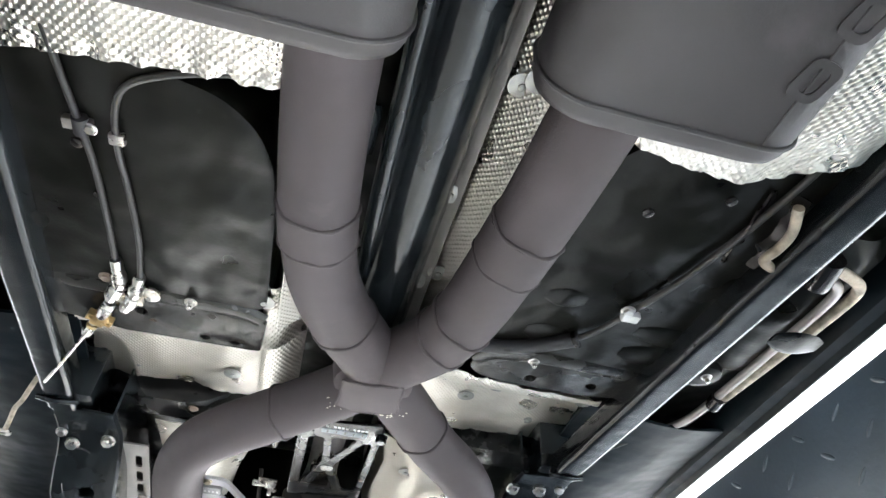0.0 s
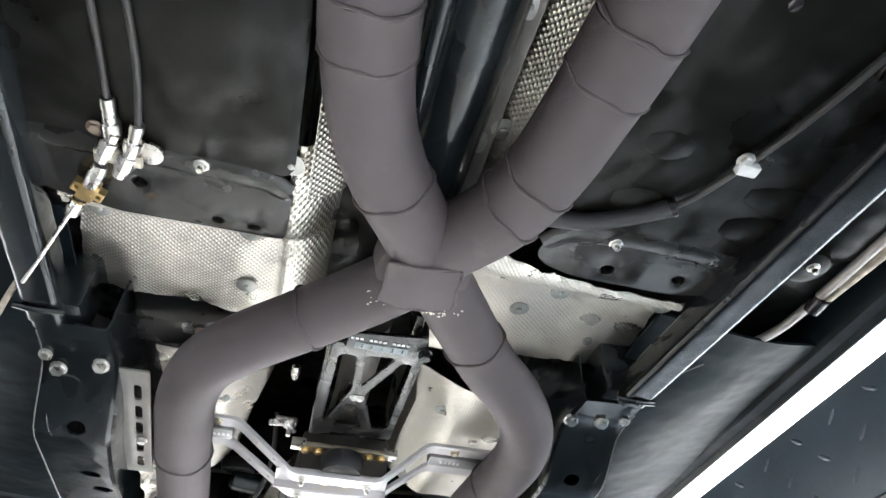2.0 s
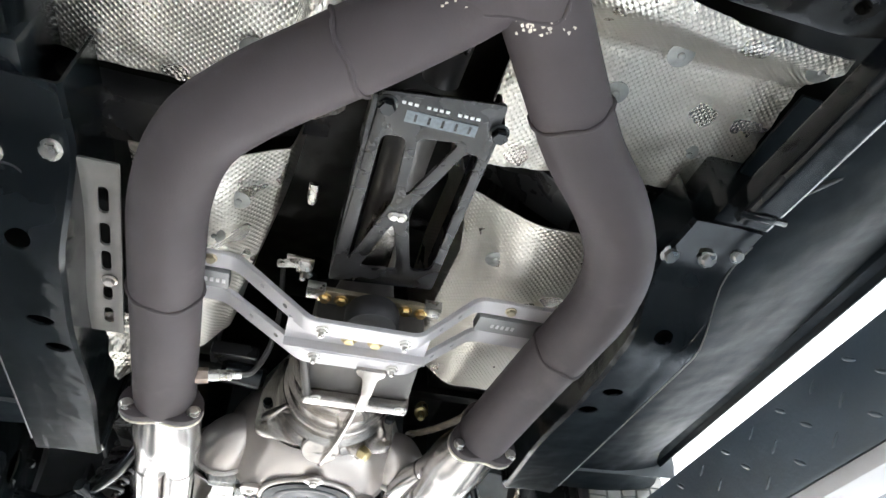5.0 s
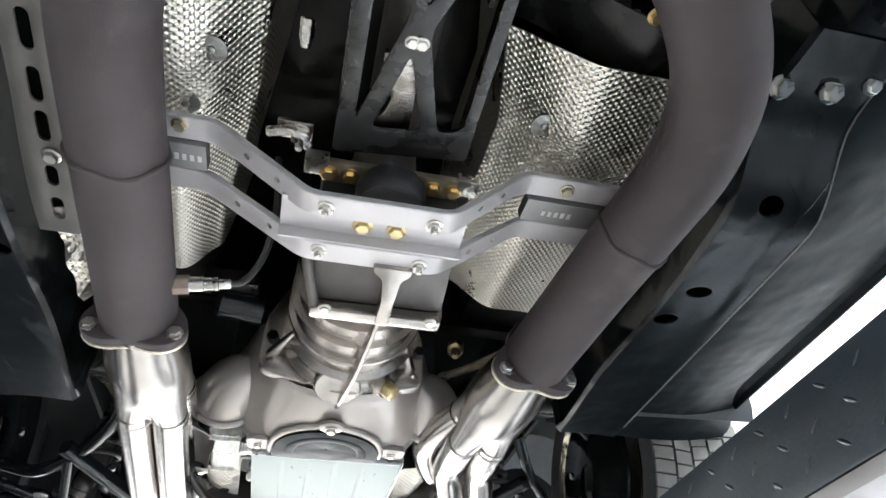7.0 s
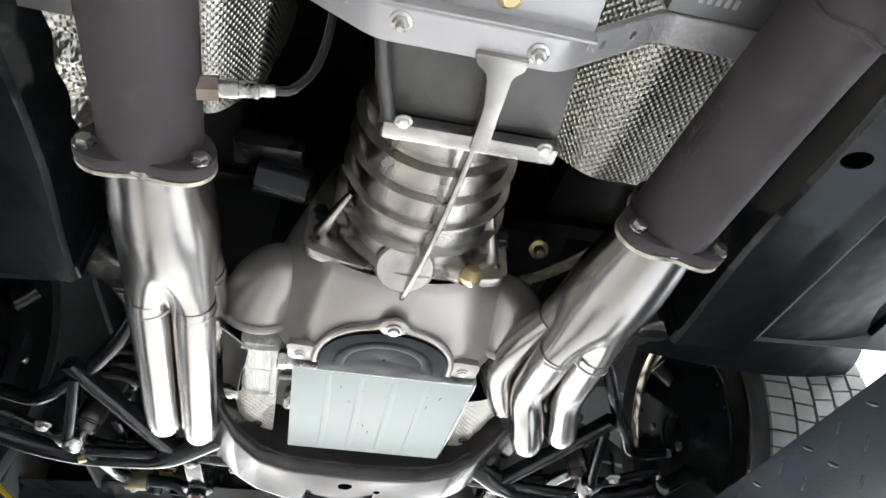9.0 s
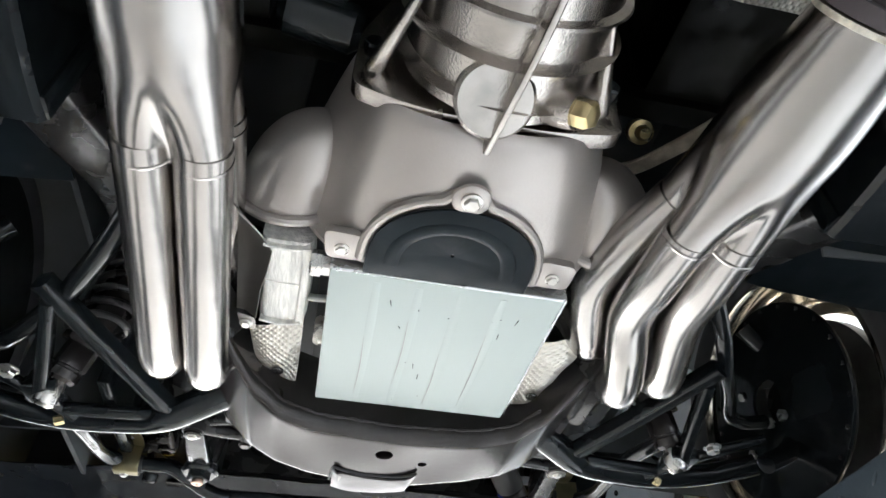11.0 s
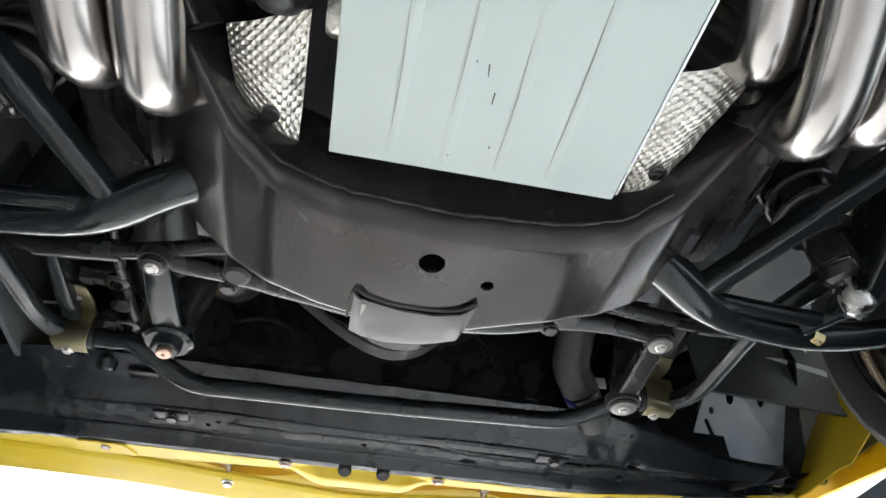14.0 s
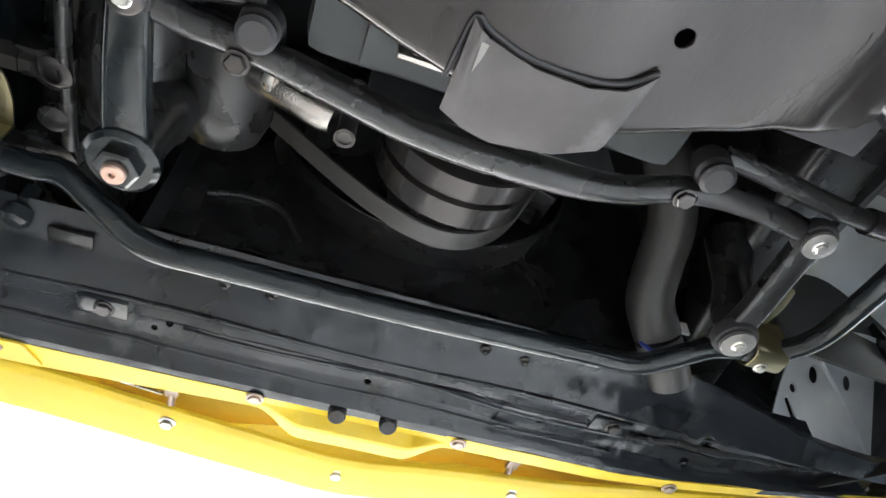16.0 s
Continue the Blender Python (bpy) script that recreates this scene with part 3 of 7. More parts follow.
def subframe_rail(s):
    """Pressed rail of the front subframe, with the body mount pocket at its rear end."""
    t = thing("subframe_rail", "gloss black pressed subframe rail with oval holes and body mount", "frame rail", (s * 0.44, 1.3, 1.8), "subframe rails")
    z0 = 1.792 if s > 0 else 1.770
    inner, outer = 0.382, 0.492

    def f(u, v):
        y = 1.215 + u * 0.745
        top = 1.955
        zz = z0 + (0.070 if s > 0 else 0.085) * (1 - smooth_step((y - 1.29) / 0.13)) - 0.010 * u
        prof = [(inner, top), (inner, zz + 0.02), (inner, zz + 0.006), (inner + 0.005, zz), (inner + 0.05, zz + 0.002), (inner + 0.075, zz + 0.002), (outer - 0.006, zz), (outer, zz), (outer + 0.002, zz + 0.012), (outer - 0.004, zz + 0.022), (outer - 0.004, top)]
        p = v * (len(prof) - 1)
        i = min(int(p), len(prof) - 2)
        a, b = prof[i], prof[i + 1]
        w = p - i
        wob = 0.004 * math.sin(y * 17)
        return Vector((s * (a[0] + (b[0] - a[0]) * w + (wob if v < 0.55 else 0)), y, a[1] + (b[1] - a[1]) * w))
    rail = part("rail", sheet(f, 40, 50), GLOSS_BLACK, t)
    md = rail.modifiers.new("thickness", "SOLIDIFY")
    md.thickness = 0.004
    cuts = bmesh.new()
    for hx, hy, rx, ry in ((0.430, 1.395, 0.015, 0.012), (0.424, 1.547, 0.018, 0.0115), (0.410, 1.610, 0.018, 0.0115)):
        join(cuts, plate([(s * x, y) for x, y in circle(hx, hy, rx, 24, ry)], 0.20, Matrix.Translation((0, 0, 1.725))))
    cut(rail, cuts)
    part("end_cap", box(s * inner, s * outer, 1.935, 1.962, z0 - 0.004, 1.95, 0.006), GLOSS_BLACK, t)
    cx, cy, cz = (0.455, 1.318, 1.858) if s > 0 else (0.455, 1.352, 1.822)
    part("mount_cup", lathe([(0.030, -0.004), (0.030, 0.0015), (0.0275, 0.002), (0.0265, -0.002), (0.012, -0.003)], Matrix.Translation((s * cx, cy, cz)) @ pose(0, 0, 0, 180 - (24 if s > 0 else 34)) @ Matrix.Diagonal((1, 0.9, 1, 1)), 28), RUBBER, t, "dark round mount pocket")
    part("rail_kick_up", tube([(s * 0.437, 1.95, 1.87), (s * 0.43, 2.08, 1.93), (s * 0.40, 2.25, 1.98), (s * 0.39, 2.6, 1.98), (s * 0.40, 2.95, 1.93)], 1.0, 8, 4, rounded(0.09, 0.10, 0.015)), SATIN_BLACK, t)
    for bx, by, bz, me in (((0.390, 1.284, 1.861, BOLT_BIG), (0.446, 1.278, 1.861, BOLT_BIG), (0.484, 1.262, 1.861, BOLT)) if s > 0 else ((0.406, 1.307, 1.848, BOLT_BIG), (0.469, 1.322, 1.841, BOLT_BIG), (0.488, 1.300, 1.850, BOLT))):
        piece("bolt", me, at(s * bx, by, bz, -25, 0, 0), t)
    # thin pale tube stands for the highlight along the worn flange edge
    edge = [(s * (outer + 0.001), y, z0 + (0.070 if s > 0 else 0.085) * (1 - smooth_step((y - 1.29) / 0.13)) - 0.010 * (y - 1.215) / 0.745 - 0.0005) for y in [1.24 + 0.04 * k for k in range(18)]]
    part("edge_highlight", tube(edge, 0.0011, 2, 6), STRAP_GREY, t, "worn lower edge with its highlight painted as a pale line")
    # drip seam along the rail
    seam = [(s * (0.462 + 0.006 * math.sin(k * 1.7)), 1.34 + 0.055 * k, z0 + 0.001 - 0.0008 * k) for k in range(11)]
    part("seam", tube(seam, 0.0005, 3, 8), GLOSS_BLACK, t)
    return t


subframe_rail(1)
subframe_rail(-1)

# ---- engine bay shell: hood, fenders, inner wheel houses ----
# unseen hood and dark lining, added to block light from above the bay
part("hood", box(-0.9, 0.9, 1.97, 3.35, 2.48, 2.50, 0.004), YELLOW, body)
part("hood_lining", box(-0.87, 0.87, 1.98, 3.06, 2.44, 2.474, 0.004), DARK, body)
part("grille_backing", box(-0.87, 0.87, 3.045, 3.06, 1.86, 2.45, 0.004), DARK, body)
for s in (-1, 1):
    out = [(1.95, 2.03), (2.05, 2.03), (2.10, 2.10), (2.26, 2.24), (2.44, 2.30), (2.64, 2.24), (2.80, 2.10), (2.87, 1.93), (2.90, 1.83), (3.15, 1.86), (3.35, 2.05), (3.35, 2.5), (1.95, 2.5)]
    b = plate(out, 0.012, Matrix(((0, 0, s, s * 0.876), (1, 0, 0, 0), (0, 1, 0, 0), (0, 0, 0, 1))))
    part("fender", b, YELLOW, body, "yellow painted front fender")

    def house(u, v, s=s):
        a = math.radians(195 - 210 * u)
        r = 0.42 - 0.03 * v
        return Vector((s * (0.872 - 0.36 * v), 2.46 + r * math.cos(a), 1.97 + 0.40 * max(-0.2, math.sin(a))))
    part("wheel_house", sheet(house, 28, 6), DARK, body, solid=0.004)
    part("inner_fender", box(s * 0.505, s * 0.515, 1.99, 3.05, 1.995, 2.44, 0.002), DARK, body)
    out = [(1.99, 2.03), (2.09, 2.13), (2.25, 2.26), (2.44, 2.32), (2.64, 2.26), (2.80, 2.12), (2.86, 1.96), (2.89, 1.87), (3.04, 1.87), (3.04, 2.44), (1.99, 2.44)]
    part("fender_lining", plate(out, 0.006, Matrix(((0, 0, s, s * 0.862), (1, 0, 0, 0), (0, 1, 0, 0), (0, 0, 0, 1)))), DARK, body)
    if s < 0:
        part("splash_panel", box(-0.56, -0.55, 2.63, 3.0, 1.83, 2.0, 0.003), DARK, body)
        part("splash_panel", box(-0.735, -0.725, 2.82, 3.04, 1.80, 2.10, 0.003), DARK, body)

# grey primed corner panel between radiator support and fender
pts = [(0.528, 1.812), (0.550, 1.905), (0.568, 1.955), (0.602, 1.990), (0.70, 1.997), (0.80, 1.987), (0.775, 1.86), (0.752, 1.812)]
hol = [circle(0.607, 1.930, 0.0085, 16, 0.011), circle(0.667, 1.931, 0.0075, 16, 0.010), circle(0.573, 1.908, 0.006, 12), slot(0.565, 1.892, 0.583, 1.866, 0.0045), slot(0.722, 1.915, 0.732, 1.872, 0.004)]
b = plate(round_poly(pts, 0.012), 0.004, Matrix(((1, 0, 0, 0), (0, -0.7, 1, 2.905 + 0.7 * 1.93), (0, 1, 0, 0), (0, 0, 0, 1))), hol)
part("corner_panel", b, GREY_PANEL, body, "bare grey primed corner panel with holes")
# added dark sheet: makes the slots look shaded and hides the yellow behind
back = [(x * 0.97 + 0.02, z * 0.97 + 0.057) for x, z in pts]
part("slot_shade_sheet", plate(back, 0.004, Matrix(((1, 0, 0, 0), (0, -0.7, 1, 2.935 + 0.7 * 1.93), (0, 1, 0, 0), (0, 0, 0, 1)))), DARK, body)
part("panel_return", plate([(2.845, 1.985), (2.885, 1.90), (2.905, 1.838), (2.960, 1.795), (3.02, 1.795), (3.02, 2.02), (2.85, 2.02)], 0.004, Matrix(((0, 0, 1, 0.716), (1, 0, 0, 0), (0, 1, 0, 0), (0, 0, 0, 1)))), GLOSS_BLACK, body)
part("side_panel", box(0.36, 0.60, 2.945, 2.953, 1.80, 2.10, 0.002), BLUE_BLACK, body)
part("panel_rib", tube([(0.616, 2.890, 1.948), (0.660, 2.920, 1.907), (0.712, 2.962, 1.848)], 0.004, 6, 10), GREY_PANEL, body)


def brace_sheet(u, v):
    return Vector((0.50 + 0.27 * u, 2.70 + 0.22 * v, 2.0 + 0.06 * math.sin(u * 3.0) + 0.07 * (1 - v)))


part("inner_brace", sheet(brace_sheet, 12, 12), GREY_PANEL, body, solid=0.004)


# ---- heat shields ----
def washers(parent, pts):
    for x, y, z, *r in pts:
        piece("washer", SHIELD_WASHER, at(x, y, z, *(r or (0, 0, 0))), parent)


def floor_foil(s):
    """Foil glued under the footwell, curling up into the tunnel."""
    t = thing("heat_shield", "embossed silver foil heat shield glued under the footwell", "heat shield", (s * 0.3, 1.1, 1.95), "foil heat shields")

    def f(u, v):
        x = (0.085 if s < 0 else 0.10) + u * (0.352 + 0.03 * v)
        y0 = 0.975 + 0.03 * u * (1 - u) * (4 if s < 0 else 2) - (0.045 * (1 - u) if s > 0 else 0)
        if s < 0:
            y0 -= 0.165 * smooth_step((0.205 - u) / 0.035)
        y = y0 + v * (1.275 - 0.03 * u + 0.012 * (1 - u) - y0)
        z = 1.906 + 0.056 * smooth_step((y - 0.985) / 0.075) + 0.006 * v
        k = max(0.0, (0.150 if s > 0 else 0.145) - x) / 0.07
        z += 0.07 * k * k * (0.25 if s > 0 else 1)
        p = crumple((s * x, y, z), 9, 0.007)
        edge = 1 - min(u, 1 - u, v, 1 - v) / 0.06
        if edge > 0:
            p = crumple(p, 45, 0.006 * edge)
        return p
    part("foil", sheet(f, 76, 56), FOIL, t, solid=0.002)
    if s < 0:
        washers(t, [(-0.150, 0.850, 1.898), (-0.382, 1.212, 1.967), (-0.207, 1.186, 1.962), (-0.202, 1.040, 1.947), (-0.405, 1.03, 1.935)])
    else:
        washers(t, [(0.389, 1.187, 1.966), (0.28, 1.04, 1.942), (0.43, 1.00, 1.915), (0.24, 1.12, 1.96)])
    return t


floor_foil(-1)
floor_foil(1)


def muffler_foil(s):
    t = thing("heat_shield", "crumpled embossed foil sheet above the muffler", "heat shield", (s * 0.3, 0.2, 1.9), "foil heat shields")

    def f(u, v):
        if s < 0:
            x, y0 = -0.138 - 0.46 * u, 0.452 + 0.045 * u
        else:
            x, y0 = 0.14 + 0.335 * u, 0.392 + 0.045 * math.sin(u * 2.4) - 0.05 * max(0, u - 0.7) / 0.3
        y = y0 - 0.75 * v
        lip = max(0.0, 1 - v / 0.05)
        z = 1.881 + 0.004 * lip
        if s > 0:
            z -= 0.012 * max(0, u - 0.75) / 0.25
        p = crumple((x, y, z), 10, 0.006)
        return crumple(p, 60, 0.008 * lip + 0.001)
    part("foil", sheet(f, 70, 80), FOIL_COARSE, t, solid=0.002)
    return t


muffler_foil(-1)
muffler_foil(1)


def tunnel_foil(s):
    t = thing("heat_shield", "embossed foil lining the side of the tunnel", "heat shield", (s * 0.1, 0.6, 1.95), "foil heat shields")

    def f(u, v):
        y = -0.3 + 1.19 * v
        if s > 0:
            tab = [(0.0, (0.172, 1.886)), (0.35, (0.130, 1.922)), (0.62, (0.092, 1.962)), (0.8, (0.082, 2.02)), (1.0, (0.078, 2.12))]
        else:
            tab = [(0.0, (-0.125, 1.886)), (0.3, (-0.085, 1.915)), (0.6, (-0.062, 1.97)), (1.0, (-0.055, 2.12))]
        x = lerp_table([(a, b[0]) for a, b in tab], u)
        z = lerp_table([(a, b[1]) for a, b in tab], u)
        return crumple((x, y, z), 11, 0.004)
    part("foil", sheet(f, 26, 60), FOIL, t, solid=0.002)
    if s > 0:
        def g(u, v):
            return crumple((0.088 - 0.034 * u, -0.3 + 1.25 * v, 1.950 + 0.022 * u), 14, 0.002)
        part("edge_strip", sheet(g, 4, 50), STRAP_GREY, t, "dull grey metal edging", solid=0.002)
        washers(t, [(0.072, 0.611, 1.955), (0.072, 0.80, 1.955), (0.096, 0.770, 1.952), (0.105, 0.42, 1.945), (0.118, 0.40, 1.93), (0.07, 0.93, 1.955)])
    return t


tunnel_foil(1)
tunnel_foil(-1)


def toe_foil(s):
    """Foil on the flank of the gearbox tunnel, in front of the beam."""
    t = thing("heat_shield", "embossed foil on the flank of the gearbox tunnel", "heat shield", (s * 0.2, 1.5, 1.92), "foil heat shields")

    def f(u, v):
        y = 1.334 + 0.455 * v
        fold = lerp_table([(0.0, 0.118), (0.3, 0.146), (0.6, 0.142), (1.0, 0.150)] if s > 0 else [(0.0, 0.150), (0.3, 0.160), (0.8, 0.205), (1.0, 0.215)], v)
        rim = 0.345 - 0.045 * v
        if u < 0.66:
            k = u / 0.66
            x, z = rim + (fold - rim) * k, 1.915 - 0.012 * v + 0.050 * smooth_step((k - 0.45) / 0.55) * k
        else:
            k = (u - 0.66) / 0.34
            x, z = fold - 0.022 * math.sqrt(k), 1.965 - 0.012 * v + 0.17 * k
        return crumple((s * x, y, z), 8, 0.005)
    part("foil", sheet(f, 60, 60), FOIL, t, solid=0.002)
    if s < 0:
        washers(t, [(-0.205, 1.413, 1.927), (-0.235, 1.486, 1.918)])
    else:
        washers(t, [(0.190, 1.437, 1.930)])
    return t


toe_foil(-1)
toe_foil(1)
t = thing("heat_shield", "torn crumpled foil flap beside the slotted strap", "heat shield", (-0.33, 1.65, 1.82), "foil heat shields")


def flap(u, v):
    return crumple((-0.372 + 0.075 * u + 0.02 * v, 1.60 + 0.145 * v - 0.02 * u * v, 1.822 - 0.02 * v + 0.03 * u), 26, 0.014)


part("foil", sheet(flap, 20, 34), FOIL_COARSE, t, solid=0.002)
washers(t, [(-0.345, 1.645, 1.828)])

# ---- slotted strap ----
strap = thing("slotted_strap", "grey slotted steel strap bolted along the subframe rail", "metal strap", (-0.357, 1.47, 1.83))
b = plate(round_poly([(-0.024, 0), (0.024, 0), (0.024, 0.318), (-0.024, 0.318)], 0.004), 0.004, Matrix.Translation((-0.357, 1.312, 1.850)) @ pose(0, 0, 0, -6.5, 0, 1.2),
          [slot(0.004, 0.045, 0.004, 0.075, 0.0065), slot(0.004, 0.105, 0.004, 0.132, 0.0065), slot(0.004, 0.155, 0.004, 0.180, 0.0065), slot(0.004, 0.225, 0.004, 0.240, 0.0065), slot(0.004, 0.27, 0.004, 0.29, 0.0065)], bevel=0.0006)
part("strap", b, STRAP_GREY, strap)
piece("bolt", BOLT, at(-0.353, 1.514, 1.826), strap)

# ---- exhaust ----
RP, FP = 0.0485, 0.046
exhaust = thing("exhaust_pipes", "dull purple-grey coated twin exhaust pipes joined in an X", "exhaust pipe", (0.04, 0.95, 1.82))


def seam_ring(points, k, r, name="weld_seam", tilt=None, material=None):
    a, c = Vector(points[k]), Vector(points[k + 1])
    d = (c - a).normalized()
    b = bmesh.new()
    side = d.cross(Vector((0, 0, 1))).normalized()
    up = side.cross(d)
    ring = []
    for i in range(41):
        ang = 2 * math.pi * i / 40
        ring.append(a + (side * math.cos(ang) + up * math.sin(ang)) * r + d * (0.002 * math.sin(ang * 5 + 1) + (tilt or 0) * math.cos(ang)))
    sweep(b, ring, lambda t: 0.0028 + 0.0007 * math.sin(t * 70), 8, caps=False)
    return part(name, b, material or EXHAUST, exhaust)


left_rear = cat([(-0.102, 0.30, 1.876), (-0.100, 0.45, 1.876), (-0.094, 0.58, 1.874), (-0.084, 0.67, 1.872), (-0.066, 0.745, 1.871), (-0.034, 0.815, 1.871), (0.012, 0.885, 1.872), (0.055, 0.96, 1.872)], 6)
right_rear = cat([(0.178, 0.30, 1.876), (0.173, 0.40, 1.875), (0.166, 0.52, 1.874), (0.154, 0.65, 1.873), (0.139, 0.755, 1.872), (0.112, 0.835, 1.872), (0.066, 0.90, 1.872), (0.02, 0.965, 1.872)], 6)
left_front = cat([(0.06, 0.925, 1.872), (0.015, 0.99, 1.868), (-0.045, 1.045, 1.858), (-0.108, 1.095, 1.846), (-0.185, 1.155, 1.832), (-0.237, 1.213, 1.820), (-0.262, 1.295, 1.808), (-0.267, 1.40, 1.796), (-0.268, 1.52, 1.784), (-0.270, 1.712, 1.766)], 6)
right_front = cat([(0.02, 0.925, 1.872), (0.07, 0.985, 1.870), (0.122, 1.055, 1.864), (0.186, 1.137, 1.853), (0.250, 1.200, 1.840), (0.298, 1.272, 1.824), (0.314, 1.358, 1.813), (0.306, 1.45, 1.807), (0.290, 1.55, 1.797), (0.257, 1.718, 1.768)], 6)
for name, line, r in (("rear_pipe", left_rear, RP), ("rear_pipe", right_rear, RP), ("front_pipe", left_front, FP), ("front_pipe", right_front, FP)):
    part(name, sweep(bmesh.new(), line, r, 32), EXHAUST, exhaust)
part("cross_body", lathe([(0.001, -0.0445), (0.040, -0.042), (0.062, -0.03), (0.068, 0.0), (0.062, 0.03), (0.040, 0.042), (0.001, 0.0445)], Matrix.Translation((0.038, 0.945, 1.873)) @ pose(0, 0, 0, 0, 0, 0), 32), EXHAUST, exhaust)


def x_plate(u, v):
    x, y = -0.012 + (0.091 + 0.004 * v) * u + 0.0025 * v, 0.9125 - 0.006 * u + (0.086 - 0.007 * u) * v
    return Vector((x, y, 1.8205 + 0.004 * abs(2 * u - 1) ** 3 + 0.002 * (2 * v - 1) ** 2))


part("cross_plate", sheet(x_plate, 16, 12), EXHAUST, exhaust, "flat plate welded over the X joint", solid=0.003)
for k, line, r in ((13, left_rear, RP), (17, left_rear, RP), (31, left_rear, RP), (14, right_rear, RP), (17, right_rear, RP), (25, right_rear, RP), (29, right_rear, RP), (17, left_front, FP), (45, left_front, FP), (15, right_front, FP), (44, right_front, FP)):
    seam_ring(line, k, r + 0.0005, tilt=0.004)
# sleeves of the slip joints
for line, k0, k1, r in ((left_rear, 13, 17, RP), (right_rear, 14, 17, RP)):
    part("slip_sleeve", sweep(bmesh.new(), line[k0:k1 + 1], r + 0.0018, 32), EXHAUST, exhaust)
loop = [x_plate(u, v) + Vector((0, 0, -0.0005)) for u, v in ((0, 0), (0.5, 0), (1, 0), (1, 0.5), (1, 1), (0.5, 1), (0, 1), (0, 0.5), (0, 0))]
part("plate_weld", tube(loop, lambda t: 0.0024 + 0.0007 * math.sin(t * 130), 5, 8), EXHAUST, exhaust)
# bare specks where the coat has flaked off the joint
rng = random.Random(5)
for cx, cy, n in ((-0.012, 0.992, 14), (0.062, 0.996, 22), (0.085, 0.985, 10)):
    for i in range(n):
        p = Vector((cx + rng.gauss(0, 0.012), cy + rng.gauss(0, 0.006), 1.8235))
        q = right_front[8] if cx > 0 else left_front[8]
        axis = min(right_front if cx > 0 else left_front, key=lambda a: (a.xy - p.xy).length)
        d = (p.xy - axis.xy).length
        if d > FP * 0.8:
            continue
        p.z = axis.z - math.sqrt(FP * FP - d * d) - 0.0004
        s0 = rng.uniform(0.0012, 0.0034)
        b = plate([(s0 * rng.uniform(0.5, 1.3) * math.cos(a), s0 * rng.uniform(0.5, 1.3) * math.sin(a)) for a in [i2 * math.pi / 3 for i2 in range(6)]], 0.0006, Matrix.Translation(p))
        part("flake_spot", b, BARE, exhaust)
# scratches on the right elbow
for k in range(3):
    x0 = 0.338 + 0.004 * k
    part("scratch", tube([(x0, 1.345 + 0.012 * k, 1.7955 + 0.0035 * k), (x0 - 0.008, 1.372 + 0.012 * k, 1.790 + 0.003 * k)], 0.0007, 2, 6), BARE, exhaust)


def flange(cx, cy, cz, yaw):
    """Three-bolt collector flange, facing along the pipe."""
    pts = []
    for i in range(48):
        a = 2 * math.pi * i / 48
        pts.append(((0.0565 + 0.0115 * math.cos(3 * (a - math.pi / 2))) * math.cos(a), (0.0565 + 0.0115 * math.cos(3 * (a - math.pi / 2))) * math.sin(a)))
    m = Matrix.Translation((cx, cy, cz)) @ pose(0, 0, 0, 90 - 6, 0, yaw)
    fl = part("flange", plate(pts, 0.013, m @ Matrix.Translation((0, 0, -0.006)), bevel=0.0022), EXHAUST, exhaust, "three-bolt flange")
    for a in (90, 210, 330):
        q = m @ Matrix.Translation((0.057 * math.cos(radians(a)), 0.057 * math.sin(radians(a)), 0.0072)) @ pose(0, 0, 0, 180)
        piece("bolt", BOLT, q, fl)
    part("flange_rim", plate(pts, 0.005, m @ Matrix.Translation((0, 0, -0.0125)), bevel=0.001), BARE, fl, "bare steel gasket face")
    return fl


flange(-0.270, 1.714, 1.767, 0)
flange(0.257, 1.722, 1.769, 9)
# oxygen sensor in the pipe
o2 = thing("oxygen_sensor", "bare steel oxygen sensor with dark cable screwed into the exhaust", "sensor", (-0.2, 1.65, 1.78))
part("hex_base", rod((-0.228, 1.648, 1.772), (-0.208, 1.647, 1.775), [(0.012, 0), (0.012, 1)], 6), TARNISHED, o2, "brownish hexagon base")
part("barrel", rod((-0.209, 1.647, 1.775), (-0.160, 1.645, 1.782), [(0.009, 0), (0.009, 0.35), (0.0078, 0.37), (0.0078, 0.6), (0.0085, 0.62), (0.0085, 0.7), (0.006, 0.72), (0.006, 0.97), (0.005, 1)], 20), STEEL, o2)
part("cable", tube([(-0.162, 1.645, 1.782), (-0.145, 1.645, 1.79), (-0.128, 1.64, 1.83), (-0.122, 1.61, 1.88), (-0.13, 1.58, 1.95)], 0.0045, 6, 10), HOSE, o2)


